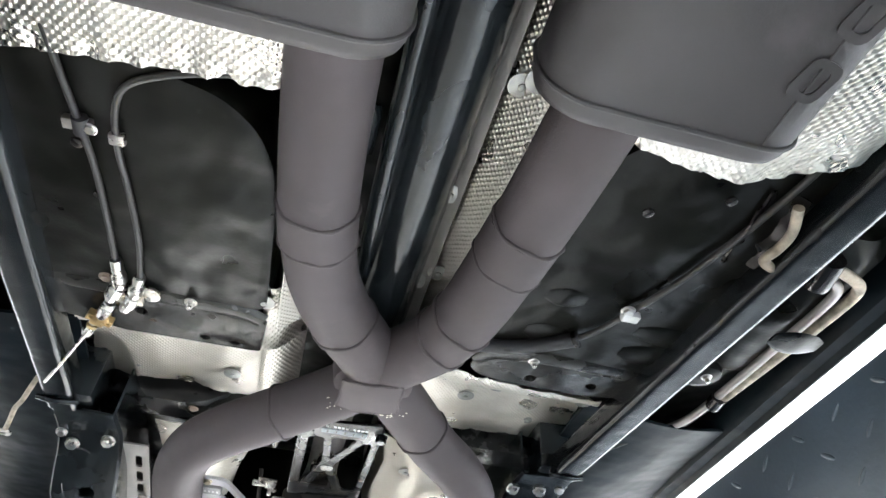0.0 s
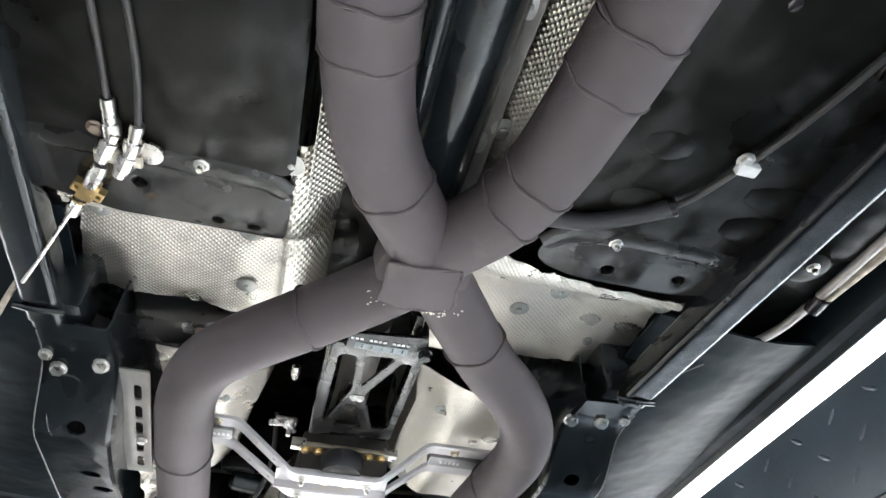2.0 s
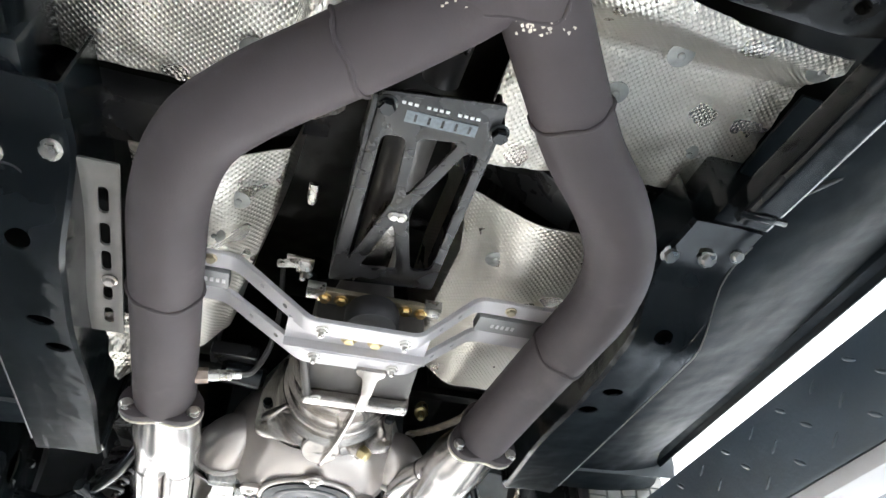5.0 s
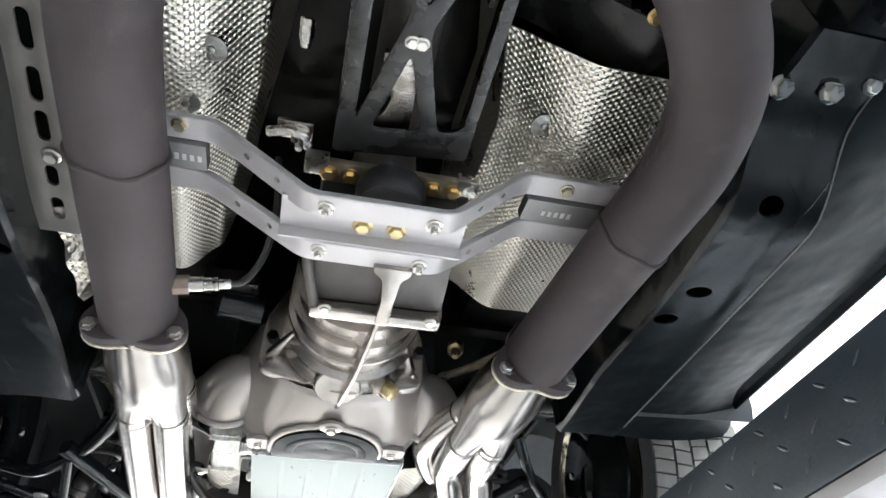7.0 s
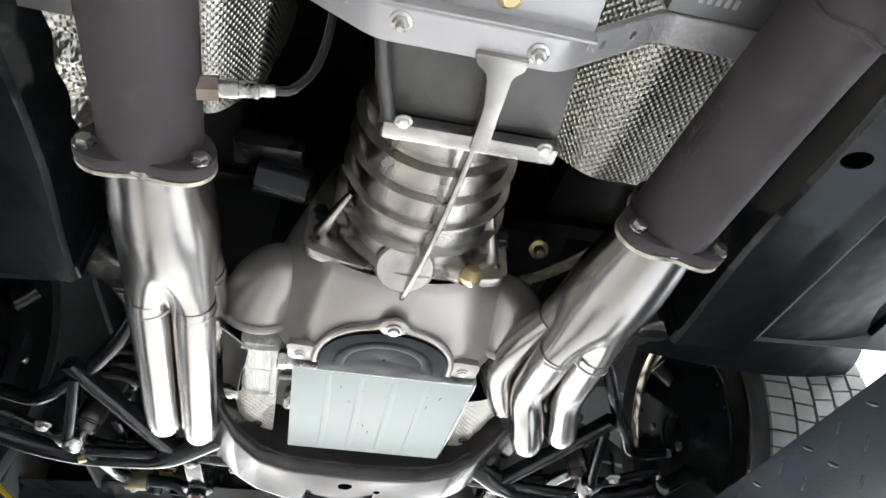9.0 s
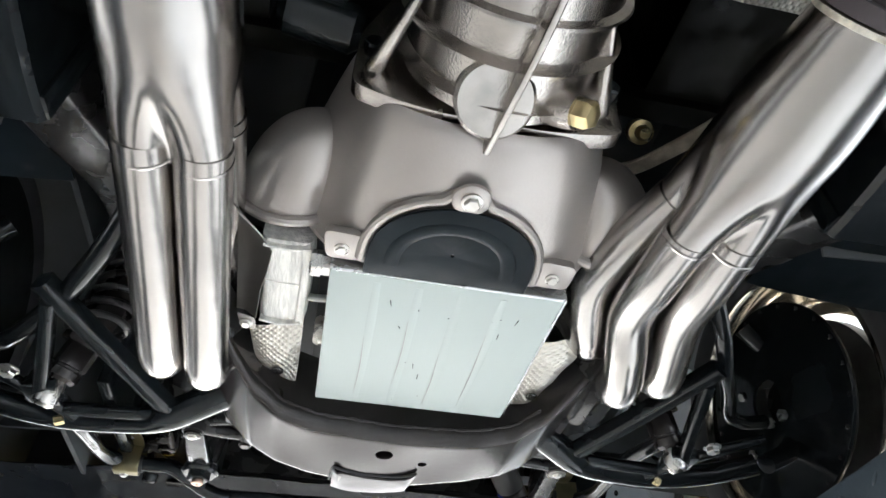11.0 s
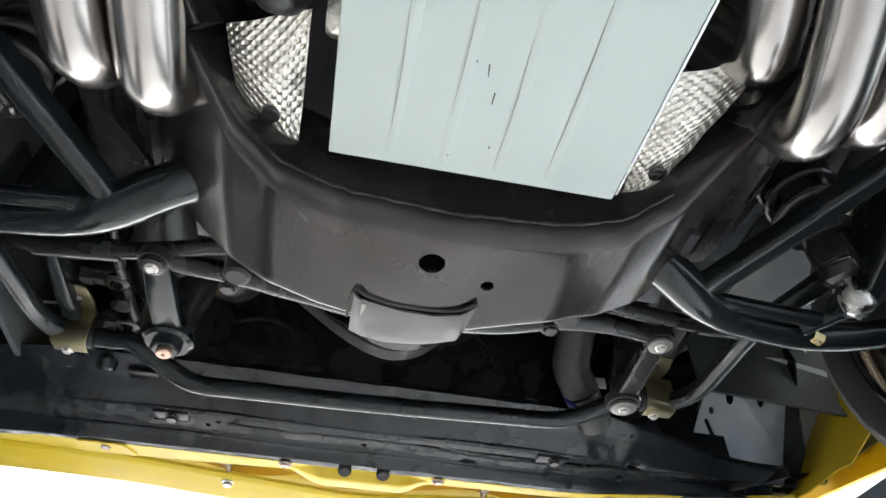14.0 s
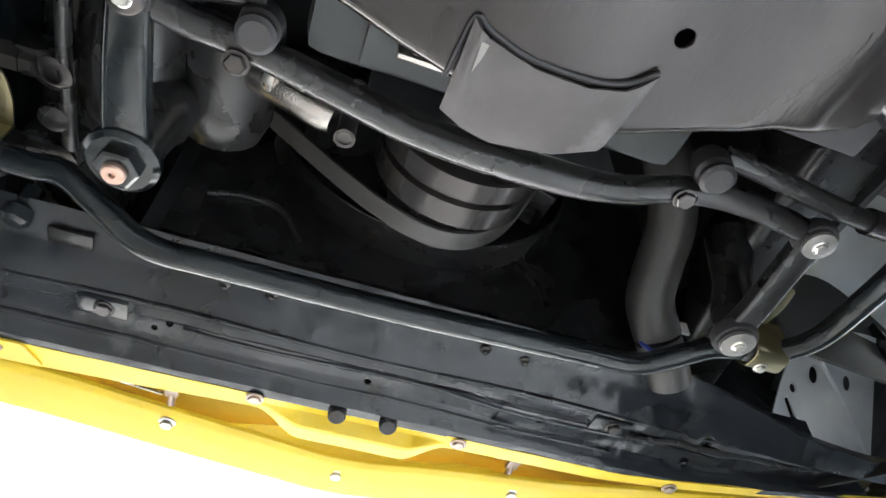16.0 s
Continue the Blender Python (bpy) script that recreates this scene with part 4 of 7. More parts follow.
def muffler(s, x0, x1, yf, group):
    """Flattened oval muffler with a rolled front seam and pressed ends."""
    w, cx, cz, h = x1 - x0, (x0 + x1) / 2, 1.885, 0.128
    m = thing("muffler", "large dark grey coated muffler with rounded rolled front edge", "muffler", (cx, yf - 0.3, cz), group)
    sec = rounded(w, h, 0.055, 8)
    b = bmesh.new()
    line = [(cx, yf - d, cz) for d in (0.0, 0.004, 0.012, 0.028, 0.6)]
    prof = [0.86, 0.94, 0.985, 1.0, 1.0]
    rings = []
    for p, k in zip(line, prof):
        rings.append([b.verts.new((p[0] + x * (1 - (1 - k) * 0.5), p[1], p[2] + z * k)) for x, z in sec])
    for r0, r1 in zip(rings, rings[1:]):
        for i in range(len(sec)):
            b.faces.new((r0[i], r0[(i + 1) % len(sec)], r1[(i + 1) % len(sec)], r1[i]))
    b.faces.new(rings[0])
    b.faces.new(rings[-1][::-1])
    part("shell", b, MUFFLER, m)
    part("rolled_seam", sweep(bmesh.new(), [(cx + x * 1.004, yf - 0.026, cz + z * 1.004) for x, z in sec + sec[:1]], 0.0032, 8, caps=False), MUFFLER, m)
    part("side_seam", box(cx + (-0.018 if s < 0 else w * 0.3), cx + (-0.014 if s < 0 else w * 0.3 + 0.003), yf - 0.55, yf - 0.03, cz - h / 2 - 0.0012, cz - h / 2 + 0.003, 0.001), MUFFLER, m)
    return m


muffler(-1, -0.350, -0.034, 0.368, "mufflers")
mr = muffler(1, 0.092, 0.372, 0.374, "mufflers")
for k in range(3):
    b = plate(rounded(0.034, 0.042, 0.010), 0.0018, Matrix.Translation((0.318 + 0.004 * k, 0.270 - 0.062 * k, 1.8195)) @ pose(0, 0, 0, 0, 0, 12), [rounded(0.018, 0.026, 0.006)])
    part("embossed_mark", b, MUFFLER, mr, "raised embossed maker's mark")

# ---- driveshaft ----
ds = thing("driveshaft", "gloss black tubular driveshaft in the tunnel", "driveshaft", (0.03, 0.6, 1.95))
part("shaft", rod((0.030, -0.5, 1.955), (0.028, 1.02, 1.965), [(0.046, 0), (0.046, 0.93), (0.043, 0.95), (0.036, 0.97), (0.034, 1)], 36), GLOSS_BLACK, ds)
part("yoke", rod((0.028, 1.0, 1.965), (0.02, 1.16, 1.955), [(0.030, 0), (0.038, 0.2), (0.038, 0.5), (0.024, 0.6), (0.024, 1)], 24), SATIN_BLACK, ds)
tr = thing("hydraulic_line", "gloss black tube beside the driveshaft", "pipe", (-0.02, 0.5, 1.94))
part("tube", tube([(-0.026, -0.3, 1.935), (-0.022, 0.3, 1.935), (-0.018, 0.7, 1.94), (-0.01, 1.0, 1.97)], 0.013, 6, 16), GLOSS_BLACK, tr)
part("end_fitting", rod((-0.055, 0.555, 1.935), (-0.052, 0.50, 1.96), [(0.014, 0), (0.014, 0.8), (0.010, 1)], 20), GLOSS_BLACK, tr)


# ---- gearbox mount plate, mount, crossmember ----
sp = thing("mount_plate", "black lattice plate with pale printed bars under the gearbox tail", "bracket", (0.015, 1.3, 1.862))
m = Matrix.Translation((0, 0, 1.862))
out = round_poly([(-0.054, 1.130), (0.086, 1.112), (0.092, 1.458), (-0.062, 1.474)], 0.008)
hol = [round_poly(p, 0.011) for p in ([(-0.042, 1.190), (-0.013, 1.186), (-0.006, 1.292), (-0.042, 1.425)], [(0.000, 1.184), (0.050, 1.178), (0.008, 1.282)],
                                      [(0.060, 1.192), (0.077, 1.190), (0.078, 1.415), (0.050, 1.425), (0.018, 1.305)], [(0.004, 1.332), (0.032, 1.428), (-0.024, 1.435)])]
part("lattice", plate(out, 0.006, m, hol, bevel=0.0012), SATIN_BLACK, sp)
for x0, x1 in ((-0.062, -0.056), (0.086, 0.092)):
    b = box(x0, x1, 1.14, 1.46, 1.866, 1.925, 0.001)
    part("side_flange", b, SATIN_BLACK, sp)
part("printed_bar", box(-0.022, 0.062, 1.148, 1.164, 1.8608, 1.8622, 0), LOGO_BLUE, sp, "pale blue printed bar")
for k in range(14):
    if k % 5 != 3:
        part("printed_dash", box(-0.030 + k * 0.0072, -0.0255 + k * 0.0072, 1.137, 1.1405, 1.8608, 1.8622, 0), WHITE_PRINT, sp, "small white printed dash")
for k in range(5):
    part("printed_gap", box(-0.012 + k * 0.016, -0.009 + k * 0.016, 1.151, 1.161, 1.8603, 1.8615, 0), SATIN_BLACK, sp)
piece("bolt", BOLT_SMALL, at(0.002, 1.318, 1.862), sp)
piece("bolt", BOLT_SMALL, at(0.012, 1.318, 1.862), sp)
piece("bolt", BOLT_BLACK, at(-0.045, 1.145, 1.862), sp)
piece("bolt", BOLT_BLACK, at(0.088, 1.15, 1.862), sp)

mt = thing("gearbox_mount", "black rubber gearbox mount between yellow zinc brackets", "mount", (0.01, 1.487, 1.82))
part("rubber", lathe([(0.036, 0), (0.040, 0.006), (0.040, 0.026), (0.036, 0.034)], pose(0.010, 1.486, 1.796), 36), RUBBER, mt)
part("top_bracket", box(-0.068, 0.088, 1.466, 1.496, 1.834, 1.842, 0.0015), DULL_BRASS, mt, "dull yellow zinc plate")
for s, x in ((-1, -0.076), (1, 0.097)):
    part("end_block", box(x - 0.013, x + 0.013, 1.462, 1.486, 1.832, 1.846, 0.001), STEEL, mt, "pale machined block")
for x in (-0.062, -0.038, 0.058, 0.082):
    piece("bolt", BOLT_GOLD, at(x, 1.482, 1.834), mt)

cm = thing("gearbox_crossmember", "silver powder-coated double-bar gearbox crossmember", "crossmember", (0, 1.5, 1.78))


def fillet(pts, r, k=5):
    """The open line with its inner corners rounded."""
    out = [Vector(pts[0])]
    for a, p, b in zip(pts, pts[1:], pts[2:]):
        a, p, b = Vector(a), Vector(p), Vector(b)
        q, e = p + (a - p).normalized() * r, p + (b - p).normalized() * r
        out += [(1 - i / k) ** 2 * q + 2 * (i / k) * (1 - i / k) * p + (i / k) ** 2 * e for i in range(k + 1)]
    return out + [Vector(pts[-1])]


def bent_bar(y0, y1, line, th):
    """One strip bent from flat ends down to a flat middle, with drilled flanks."""
    mid = fillet(line, 0.014)
    n = len(mid)
    rings = []
    b = bmesh.new()
    for i, p in enumerate(mid):
        d = (mid[min(i + 1, n - 1)] - mid[max(i - 1, 0)]).normalized()
        up = Vector((-d.y, d.x))
        ring = []
        for y, h in ((y0 + 0.0012, 0), (y1 - 0.0012, 0), (y1, 0.0012), (y1, th), (y0, th), (y0, 0.0012)):
            q = p + up * h
            ring.append(b.verts.new((q.x, y, q.y)))
        rings.append(ring)
    for r0, r1 in zip(rings, rings[1:]):
        for k in range(6):
            b.faces.new((r0[k], r0[(k + 1) % 6], r1[(k + 1) % 6], r1[k]))
    b.faces.new(rings[0][::-1])
    b.faces.new(rings[-1])
    ob = part("bar", b, BILLET, cm)
    cuts = bmesh.new()
    for (xa, za), (xb, zb) in ((line[1], line[2]), (line[3], line[4])):
        for k in (0.36, 0.68):
            m = Matrix.Translation((xa + (xb - xa) * k, (y0 + y1) / 2 - 0.002, za + (zb - za) * k)) @ pose(0, 0, 0, 0, -math.degrees(math.atan2(zb - za, xb - xa)), 0)
            lathe([(0.0042, -0.02), (0.0042, 0.02)], m, 14, cuts)
    return cut(ob, cuts)


ZB = 1.776
bent_bar(1.462, 1.494, [(-0.32, 1.863), (-0.192, 1.863), (-0.078, ZB), (0.080, ZB), (0.172, 1.863), (0.32, 1.863)], 0.0075)
bent_bar(1.537, 1.570, [(-0.32, 1.860), (-0.206, 1.860), (-0.080, ZB), (0.080, ZB), (0.186, 1.860), (0.32, 1.860)], 0.0075)
# saddle plate between the bars, with two brass-coloured bolts
web = plate([(-0.107, 1.486), (0.099, 1.486), (0.103, 1.553), (-0.108, 1.553)], 0.006, Matrix.Translation((0, 0, ZB + 0.017)), bevel=0.001)
part("saddle_plate", web, BILLET, cm)
part("saddle_lip", box(-0.108, 0.103, 1.5345, 1.5375, ZB + 0.002, ZB + 0.018, 0.0008), BILLET, cm)
for x in (-0.0157, 0.0232):
    piece("bolt", BOLT_BRASS, at(x, 1.518, ZB + 0.0175), cm)
for s in (-1, 1):
    x0, x1 = (-0.31, -0.2) if s < 0 else (0.182, 0.31)
    blk = part("end_block", box(x0, x1, 1.4965, 1.5345, 1.8575, 1.876, 0.0025), BILLET_DARK, cm, "grey end block with raised marks")
    for k in range(5):
        x = x0 + (0.024 if s > 0 else 0.066) + k * 0.0085
        part("raised_mark", box(x, x + 0.0048, 1.511, 1.5205, 1.8568, 1.858, 0.0003), BILLET, blk)
for x, y, z, me in ((-0.059, 1.479, ZB, BOLT_STUD), (0.060, 1.482, ZB, BOLT_STUD), (-0.061, 1.549, ZB, BOLT_STUD), (0.057, 1.5535, ZB, BOLT_STUD), (-0.228, 1.473, 1.863, BOLT_DULL), (0.226, 1.477, 1.863, BOLT_DULL)):
    piece("bolt", me, at(x, y, z), cm)

# ---- gearbox ----
gb = thing("gearbox", "ribbed cast aluminium gearbox with rectangular tail flange", "gearbox", (0.005, 1.75, 1.87))
GX, GZ = 0.006, 1.872
b = bmesh.new()
prof = []
for i in range(90):
    y = i / 89
    r = 0.080 + 0.014 * smooth_step(y * 1.5)
    rib = max(0.0, math.cos(y * 2 * math.pi * 5.5)) ** 22
    prof.append((r + 0.013 * rib, y * 0.215))
lathe(prof, Matrix.Translation((GX, 1.672, GZ)) @ pose(0, 0, 0, -90), 48, b)
part("main_case", b, CAST, gb)
part("tail_case", tube([(GX, 1.20, 1.950), (GX, 1.34, 1.948), (GX, 1.48, 1.935), (GX, 1.60, 1.89), (GX, 1.68, 1.876)], lambda t: 0.034 + 0.046 * smooth_step((t - 0.5) / 0.4), 6, 32), CAST_DARK, gb)
# tail flange and its box
b = box(-0.070, 0.104, 1.535, 1.640, 1.800, 1.90, 0.012)
for v in b.verts:
    # the belly of the casting sinks towards its flange
    v.co.z -= 0.03 * smooth_step((v.co.y - 1.54) / 0.1) * (v.co.z < 1.85)
part("tail_box", b, CAST_DARK, gb, "dull dark tail casting")
part("corner_rib", tube([(-0.078, 1.540, 1.795), (-0.070, 1.590, 1.778), (-0.056, 1.640, 1.760)], 0.0065, 5, 12), CAST_DARK, gb)
part("tail_flange", plate(round_poly([(-0.066, 1.752), (0.106, 1.757), (0.104, 1.86), (-0.064, 1.86)], 0.014), 0.013, Matrix(((1, 0, 0, 0), (0, 0, 1, 1.640), (0, 1, 0, 0), (0, 0, 0, 1))), bevel=0.002), CAST, gb)
part("tail_foot", box(-0.062, 0.102, 1.634, 1.653, 1.752, 1.768, 0.004), CAST, gb)
tee = [(0.004, 1.560), (0.052, 1.560), (0.050, 1.569), (0.040, 1.575), (0.036, 1.600), (0.037, 1.650), (0.019, 1.650), (0.020, 1.600), (0.017, 1.575), (0.006, 1.569)]
b = plate(round_poly(tee, 0.004), 0.05, Matrix.Translation((0, 0, 1.7490)), bevel=0.003)
for v in b.verts:
    v.co.z += 0.020 * (1 - smooth_step((v.co.y - 1.56) / 0.04)) * (v.co.z < 1.78)
part("tail_rib", b, CAST, gb)
for x, y in ((-0.044, 1.632), (0.088, 1.636)):
    piece("bolt", BOLT_SMALL, at(x, y, 1.7545), gb)
part("bottom_ridge", tube([(0.026, 1.652, 1.770), (0.020, 1.72, 1.765), (0.012, 1.80, 1.763), (0.002, 1.88, 1.768), (-0.001, 1.912, 1.774)], 1.0, 6, 4, rounded(0.0065, 0.022, 0.002)), CAST, gb)
part("boss", lathe([(0.036, 0), (0.036, 0.012), (0.033, 0.015)], Matrix.Translation((-0.006, 1.866, 1.785)) @ pose(0, 0, 0, 162), 28), CAST, gb)
part("plug_boss", rod((0.050, 1.872, 1.800), (0.070, 1.862, 1.778), [(0.020, 0), (0.018, 0.7), (0.016, 1)], 20), CAST, gb)
part("drain_plug", rod((0.069, 1.8625, 1.779), (0.081, 1.856, 1.766), [(0.0135, 0), (0.0135, 0.7), (0.011, 0.9), (0.005, 1)], 6), AMBER, gb, "yellow hexagon drain plug")
# front flange with four ears
fl = [(-0.131, 1.812), (-0.09, 1.800), (-0.05, 1.792), (0.05, 1.792), (0.09, 1.797), (0.133, 1.806), (0.131, 1.885), (0.10, 1.965), (-0.10, 1.965), (-0.130, 1.888)]
part("front_flange", plate(round_poly(fl, 0.014), 0.017, Matrix(((1, 0, 0, 0), (0, -0.10, 1, 1.890 + 0.187), (0, 1, 0, 0), (0, 0, 0, 1))), [circle(-0.114, 1.828, 0.0042, 12), circle(0.117, 1.824, 0.0042, 12)], bevel=0.002), CAST, gb)
for x in (-0.115, 0.124):
    piece("bolt", BOLT_BLACK, at(x, 1.893, 1.866) @ pose(0, 0, 0, -84), gb)
for k, (a, c) in enumerate((((-0.080, 1.80, 1.822), (-0.112, 1.893, 1.838)), ((0.085, 1.80, 1.825), (0.11, 1.893, 1.834)))):
    part("gusset", tube([a, tuple((Vector(a) + Vector(c)) / 2), c], lambda q: 0.004 + 0.006 * q, 4, 12), CAST, gb)

# shift rod and linkage seen through the lattice
lk = thing("shift_linkage", "bare steel shift rods and levers beside the gearbox tail", "linkage", (-0.08, 1.45, 1.87))
part("lever", tube([(-0.135, 1.47, 1.872), (-0.105, 1.46, 1.868), (-0.088, 1.475, 1.862)], 0.006, 5, 10), STEEL, lk)
part("rod_end", rod((-0.098, 1.468, 1.880), (-0.098, 1.468, 1.848), [(0.008, 0), (0.011, 0.2), (0.011, 0.5), (0.005, 0.6), (0.004, 1)], 14), STEEL, lk)
part("lever_plate", box(-0.125, -0.085, 1.45, 1.475, 1.872, 1.878, 0.002), CAST, lk)
part("shift_rod", tube([(-0.03, 1.42, 1.885), (0.0, 1.34, 1.875), (0.006, 1.315, 1.872)], 0.004, 4, 10), SATIN_BLACK, lk)
tower = [(-0.034, 1.455), (0.022, 1.455), (0.020, 1.330), (0.006, 1.318), (-0.010, 1.330), (-0.016, 1.352), (-0.004, 1.358), (-0.004, 1.376), (-0.020, 1.372), (-0.024, 1.392), (-0.006, 1.400), (-0.010, 1.420)]
part("shift_tower", plate(round_poly(tower, 0.004), 0.02, Matrix.Translation((0, 0, 1.880)), bevel=0.003), CAST, lk, "notched cast shift tower")
part("tower_fork", box(-0.022, 0.012, 1.345, 1.357, 1.878, 1.888, 0.002), CAST, lk)
part("pipe_fitting", rod((-0.105, 1.355, 1.93), (-0.105, 1.385, 1.92), [(0.008, 0), (0.008, 0.6), (0.005, 1)], 6), STEEL, lk)

# ---- bell housing ----
bh = thing("bell_housing", "satin silver bell housing with rounded side lobes", "bell housing", (0, 2.0, 1.9))
BC = Vector((0.0, 0, 1.935))
BASE = [(0, 0.180), (20, 0.190), (34, 0.204), (45, 0.202), (58, 0.197), (72, 0.191), (90, 0.174), (112, 0.146), (180, 0.13)]


def smooth_table(table, k):
    return (lerp_table(table, k - 3) + lerp_table(table, k) + lerp_table(table, k + 3)) / 3


def bell(u, v):
    a = (u * 2 - 1) * 180
    k = abs(a)
    # rear outline: the gearbox flange
    rear = lerp_table([(0, 0.148), (35, 0.160), (60, 0.138), (90, 0.108), (180, 0.09)], k)
    w = v / 0.9 if v < 0.9 else 1.0
    ease = w ** lerp_table([(0, 0.42), (28, 0.5), (48, 0.75), (62, 0.8), (95, 0.75), (125, 0.9), (180, 1.0)], k)
    r = rear + (smooth_table(BASE, k) - rear) * ease
    y = 1.903 + 0.165 * w
    if v >= 0.9:
        r += 0.005 * min(1, (v - 0.9) / 0.05) * smooth_step((k - 30) / 8)
        y = 2.068 + 0.010 * (v - 0.9) / 0.1
    return Vector((BC.x + r * math.sin(radians(a)), y, BC.z - r * math.cos(radians(a))))


part("shell", sheet(bell, 160, 40), BELL, bh, solid=0.004)
for s in (-1, 1):
    # rounded side lobes that grow out of the shell, with a flared front lip
    def lobe(u, v, s=s):
        a = 2 * math.pi * u
        k = math.cos(v * math.pi / 2) ** 0.7
        y = 2.066 - 0.094 * math.sin(v * math.pi / 2)
        return Vector((s * (0.184 - 0.034 * v + 0.057 * k * math.cos(a)), y, 1.843 + 0.016 * v + 0.051 * k * math.sin(a)))
    part("side_lobe", sheet(lobe, 48, 24), BELL, bh)
    lip = []
    for i in range(33):
        a = math.radians(-165 + 240 * i / 32)
        lip.append((s * (0.184 + 0.059 * math.cos(a)), 2.066, 1.843 + 0.053 * math.sin(a)))
    part("lobe_lip", sweep(bmesh.new(), lip, 0.0062, 10), BELL, bh)
# raised lip round the inspection cover
lipline = []
for i in range(25):
    a = math.pi * i / 24
    lipline.append((-0.004 + 0.094 * math.cos(a), 2.068 - 0.098 * math.sin(a) ** 0.8 - 0.014 * max(0, math.cos((a - math.pi / 2) * 6)) * (abs(a - math.pi / 2) < 0.26), 1.7565 + 0.0025 * math.sin(a)))
part("cover_lip", sweep(bmesh.new(), lipline, 0.0055, 10), BELL, bh)
for x in (-0.118, 0.110):
    ear = part("ear", plate(round_poly([(x - 0.020, 2.035), (x + 0.022, 2.038), (x + 0.022, 2.076), (x - 0.016, 2.076)], 0.010), 0.010, Matrix.Translation((0, 0, 1.757)), bevel=0.0015), BELL, bh)
    piece("bolt", BOLT_SMALL, at(x, 2.060, 1.757), ear)
cov = []
for i in range(33):
    a = math.pi * i / 32
    cov.append((-0.004 + 0.089 * math.cos(a), 2.070 - 0.094 * math.sin(a) ** 0.75))
cov = [(0.085, 2.084)] + cov + [(-0.093, 2.084)]
cv = part("inspection_cover", plate(cov, 0.003, Matrix.Translation((0, 0, 1.7505)), [circle(-0.005, 2.040, 0.0018, 8)], bevel=0.0008), FLOOR_PAINT, bh, "black half-round inspection cover")
ar = [(-0.004 + 0.062 * math.cos(math.pi * i / 24), 2.066 - 0.064 * math.sin(math.pi * i / 24) ** 0.8, 1.7505) for i in range(25)]
part("pressed_ridge", sweep(bmesh.new(), ar, lambda t: 0.0045, 10, [(math.cos(q) * 1.8, math.sin(q) * 0.35) for q in [2 * math.pi * k / 10 for k in range(10)]]), FLOOR_PAINT, cv)
piece("bolt", BOLT, at(-0.003, 1.961, 1.750), cv)
part("bolt_tab", lathe([(0.019, 0), (0.019, 0.004), (0.016, 0.006)], pose(-0.003, 1.963, 1.757, 180), 24), BELL, bh)

# ---- oil pan and engine ----
pan = thing("oil_pan", "boxy fabricated oil pan painted pale green-grey", "oil pan", (0.003, 2.22, 1.75))
b = box(-0.127, 0.134, 2.089, 2.361, 1.7515, 1.90, 0.0022)
for v in b.verts:
    if v.co.z > 1.8:
        v.co.x *= 1.02
part("sump", b, PAN_PAINT, pan)
part("rear_face", box(-0.1275, 0.1345, 2.0855, 2.0895, 1.7535, 1.90, 0.001), PAN_SIDE, pan, "rear face made brighter metal for its glare")
part("side_face", box(0.1365, 0.139, 2.092, 2.358, 1.756, 1.90, 0.0006), PAN_SIDE, pan)
# welding beads along the lower edges and faint pressed folds in the floor
part("weld_bead", tube([(-0.125, 2.0875, 1.753), (0.0, 2.0872, 1.7525), (0.132, 2.0875, 1.753)], 0.0022, 10, 8), PAN_SIDE, pan)
for x in (-0.075, -0.028, 0.02, 0.068):
    part("floor_fold", tube([(x, 2.10, 1.7520), (x + 0.002, 2.22, 1.7513), (x + 0.001, 2.35, 1.7520)], 0.0035, 6, 8, [(math.cos(q) * 1.6, math.sin(q) * 0.25) for q in [2 * math.pi * k / 8 for k in range(8)]]), PAN_PAINT, pan)
rng = random.Random(11)
for k in range(15):
    x, y = rng.uniform(-0.11, 0.11), rng.uniform(2.12, 2.35)
    L = rng.choice((0.003, 0.004, 0.006, 0.012))
    part("scratch", plate([(-0.0006, 0), (0.0007, 0.001), (0.0003, L), (-0.0004, L * 0.9)], 0.0004, Matrix.Translation((x, y, 1.7512)) @ pose(0, 0, 0, 0, 0, rng.uniform(-25, 12))), SATIN_BLACK, pan)
for x0, y0, y1 in ((-0.078, 2.20, 2.335), (-0.031, 2.16, 2.30), (0.017, 2.22, 2.345), (0.064, 2.17, 2.34)):
    part("score", tube([(x0, y0, 1.7511), (x0 + 0.002, (y0 + y1) / 2, 1.7508), (x0 + 0.001, y1, 1.7511)], lambda t: 0.0006 * (0.3 + math.sin(math.pi * t)), 6, 6), WASHER_GREY, pan)
part("bung", rod((-0.127, 2.105, 1.772), (-0.150, 2.105, 1.772), [(0.013, 0), (0.013, 0.45), (0.015, 0.46), (0.015, 0.9), (0.012, 1)], 6), STEEL, pan, "steel hexagon plug")
part("bung", rod((-0.127, 2.250, 1.785), (-0.139, 2.250, 1.785), [(0.019, 0), (0.019, 0.6), (0.016, 1)], 24), STEEL, pan, "round steel bung")
part("pickup_tube", tube([(-0.128, 2.19, 1.79), (-0.15, 2.19, 1.79), (-0.175, 2.185, 1.80)], 0.005, 4, 10), WASHER_GREY, pan)
eng = thing("engine_block", "black engine block above the oil pan", "engine", (0, 2.4, 2.05))
part("block", box(-0.20, 0.20, 2.085, 2.66, 1.905, 2.36, 0.02), DARK, eng)
part("pan_rail", box(-0.145, 0.145, 2.085, 2.64, 1.88, 1.906, 0.004), DARK, eng)
part("front_sump", box(-0.11, 0.11, 2.365, 2.62, 1.86, 1.91, 0.02), DARK, eng)

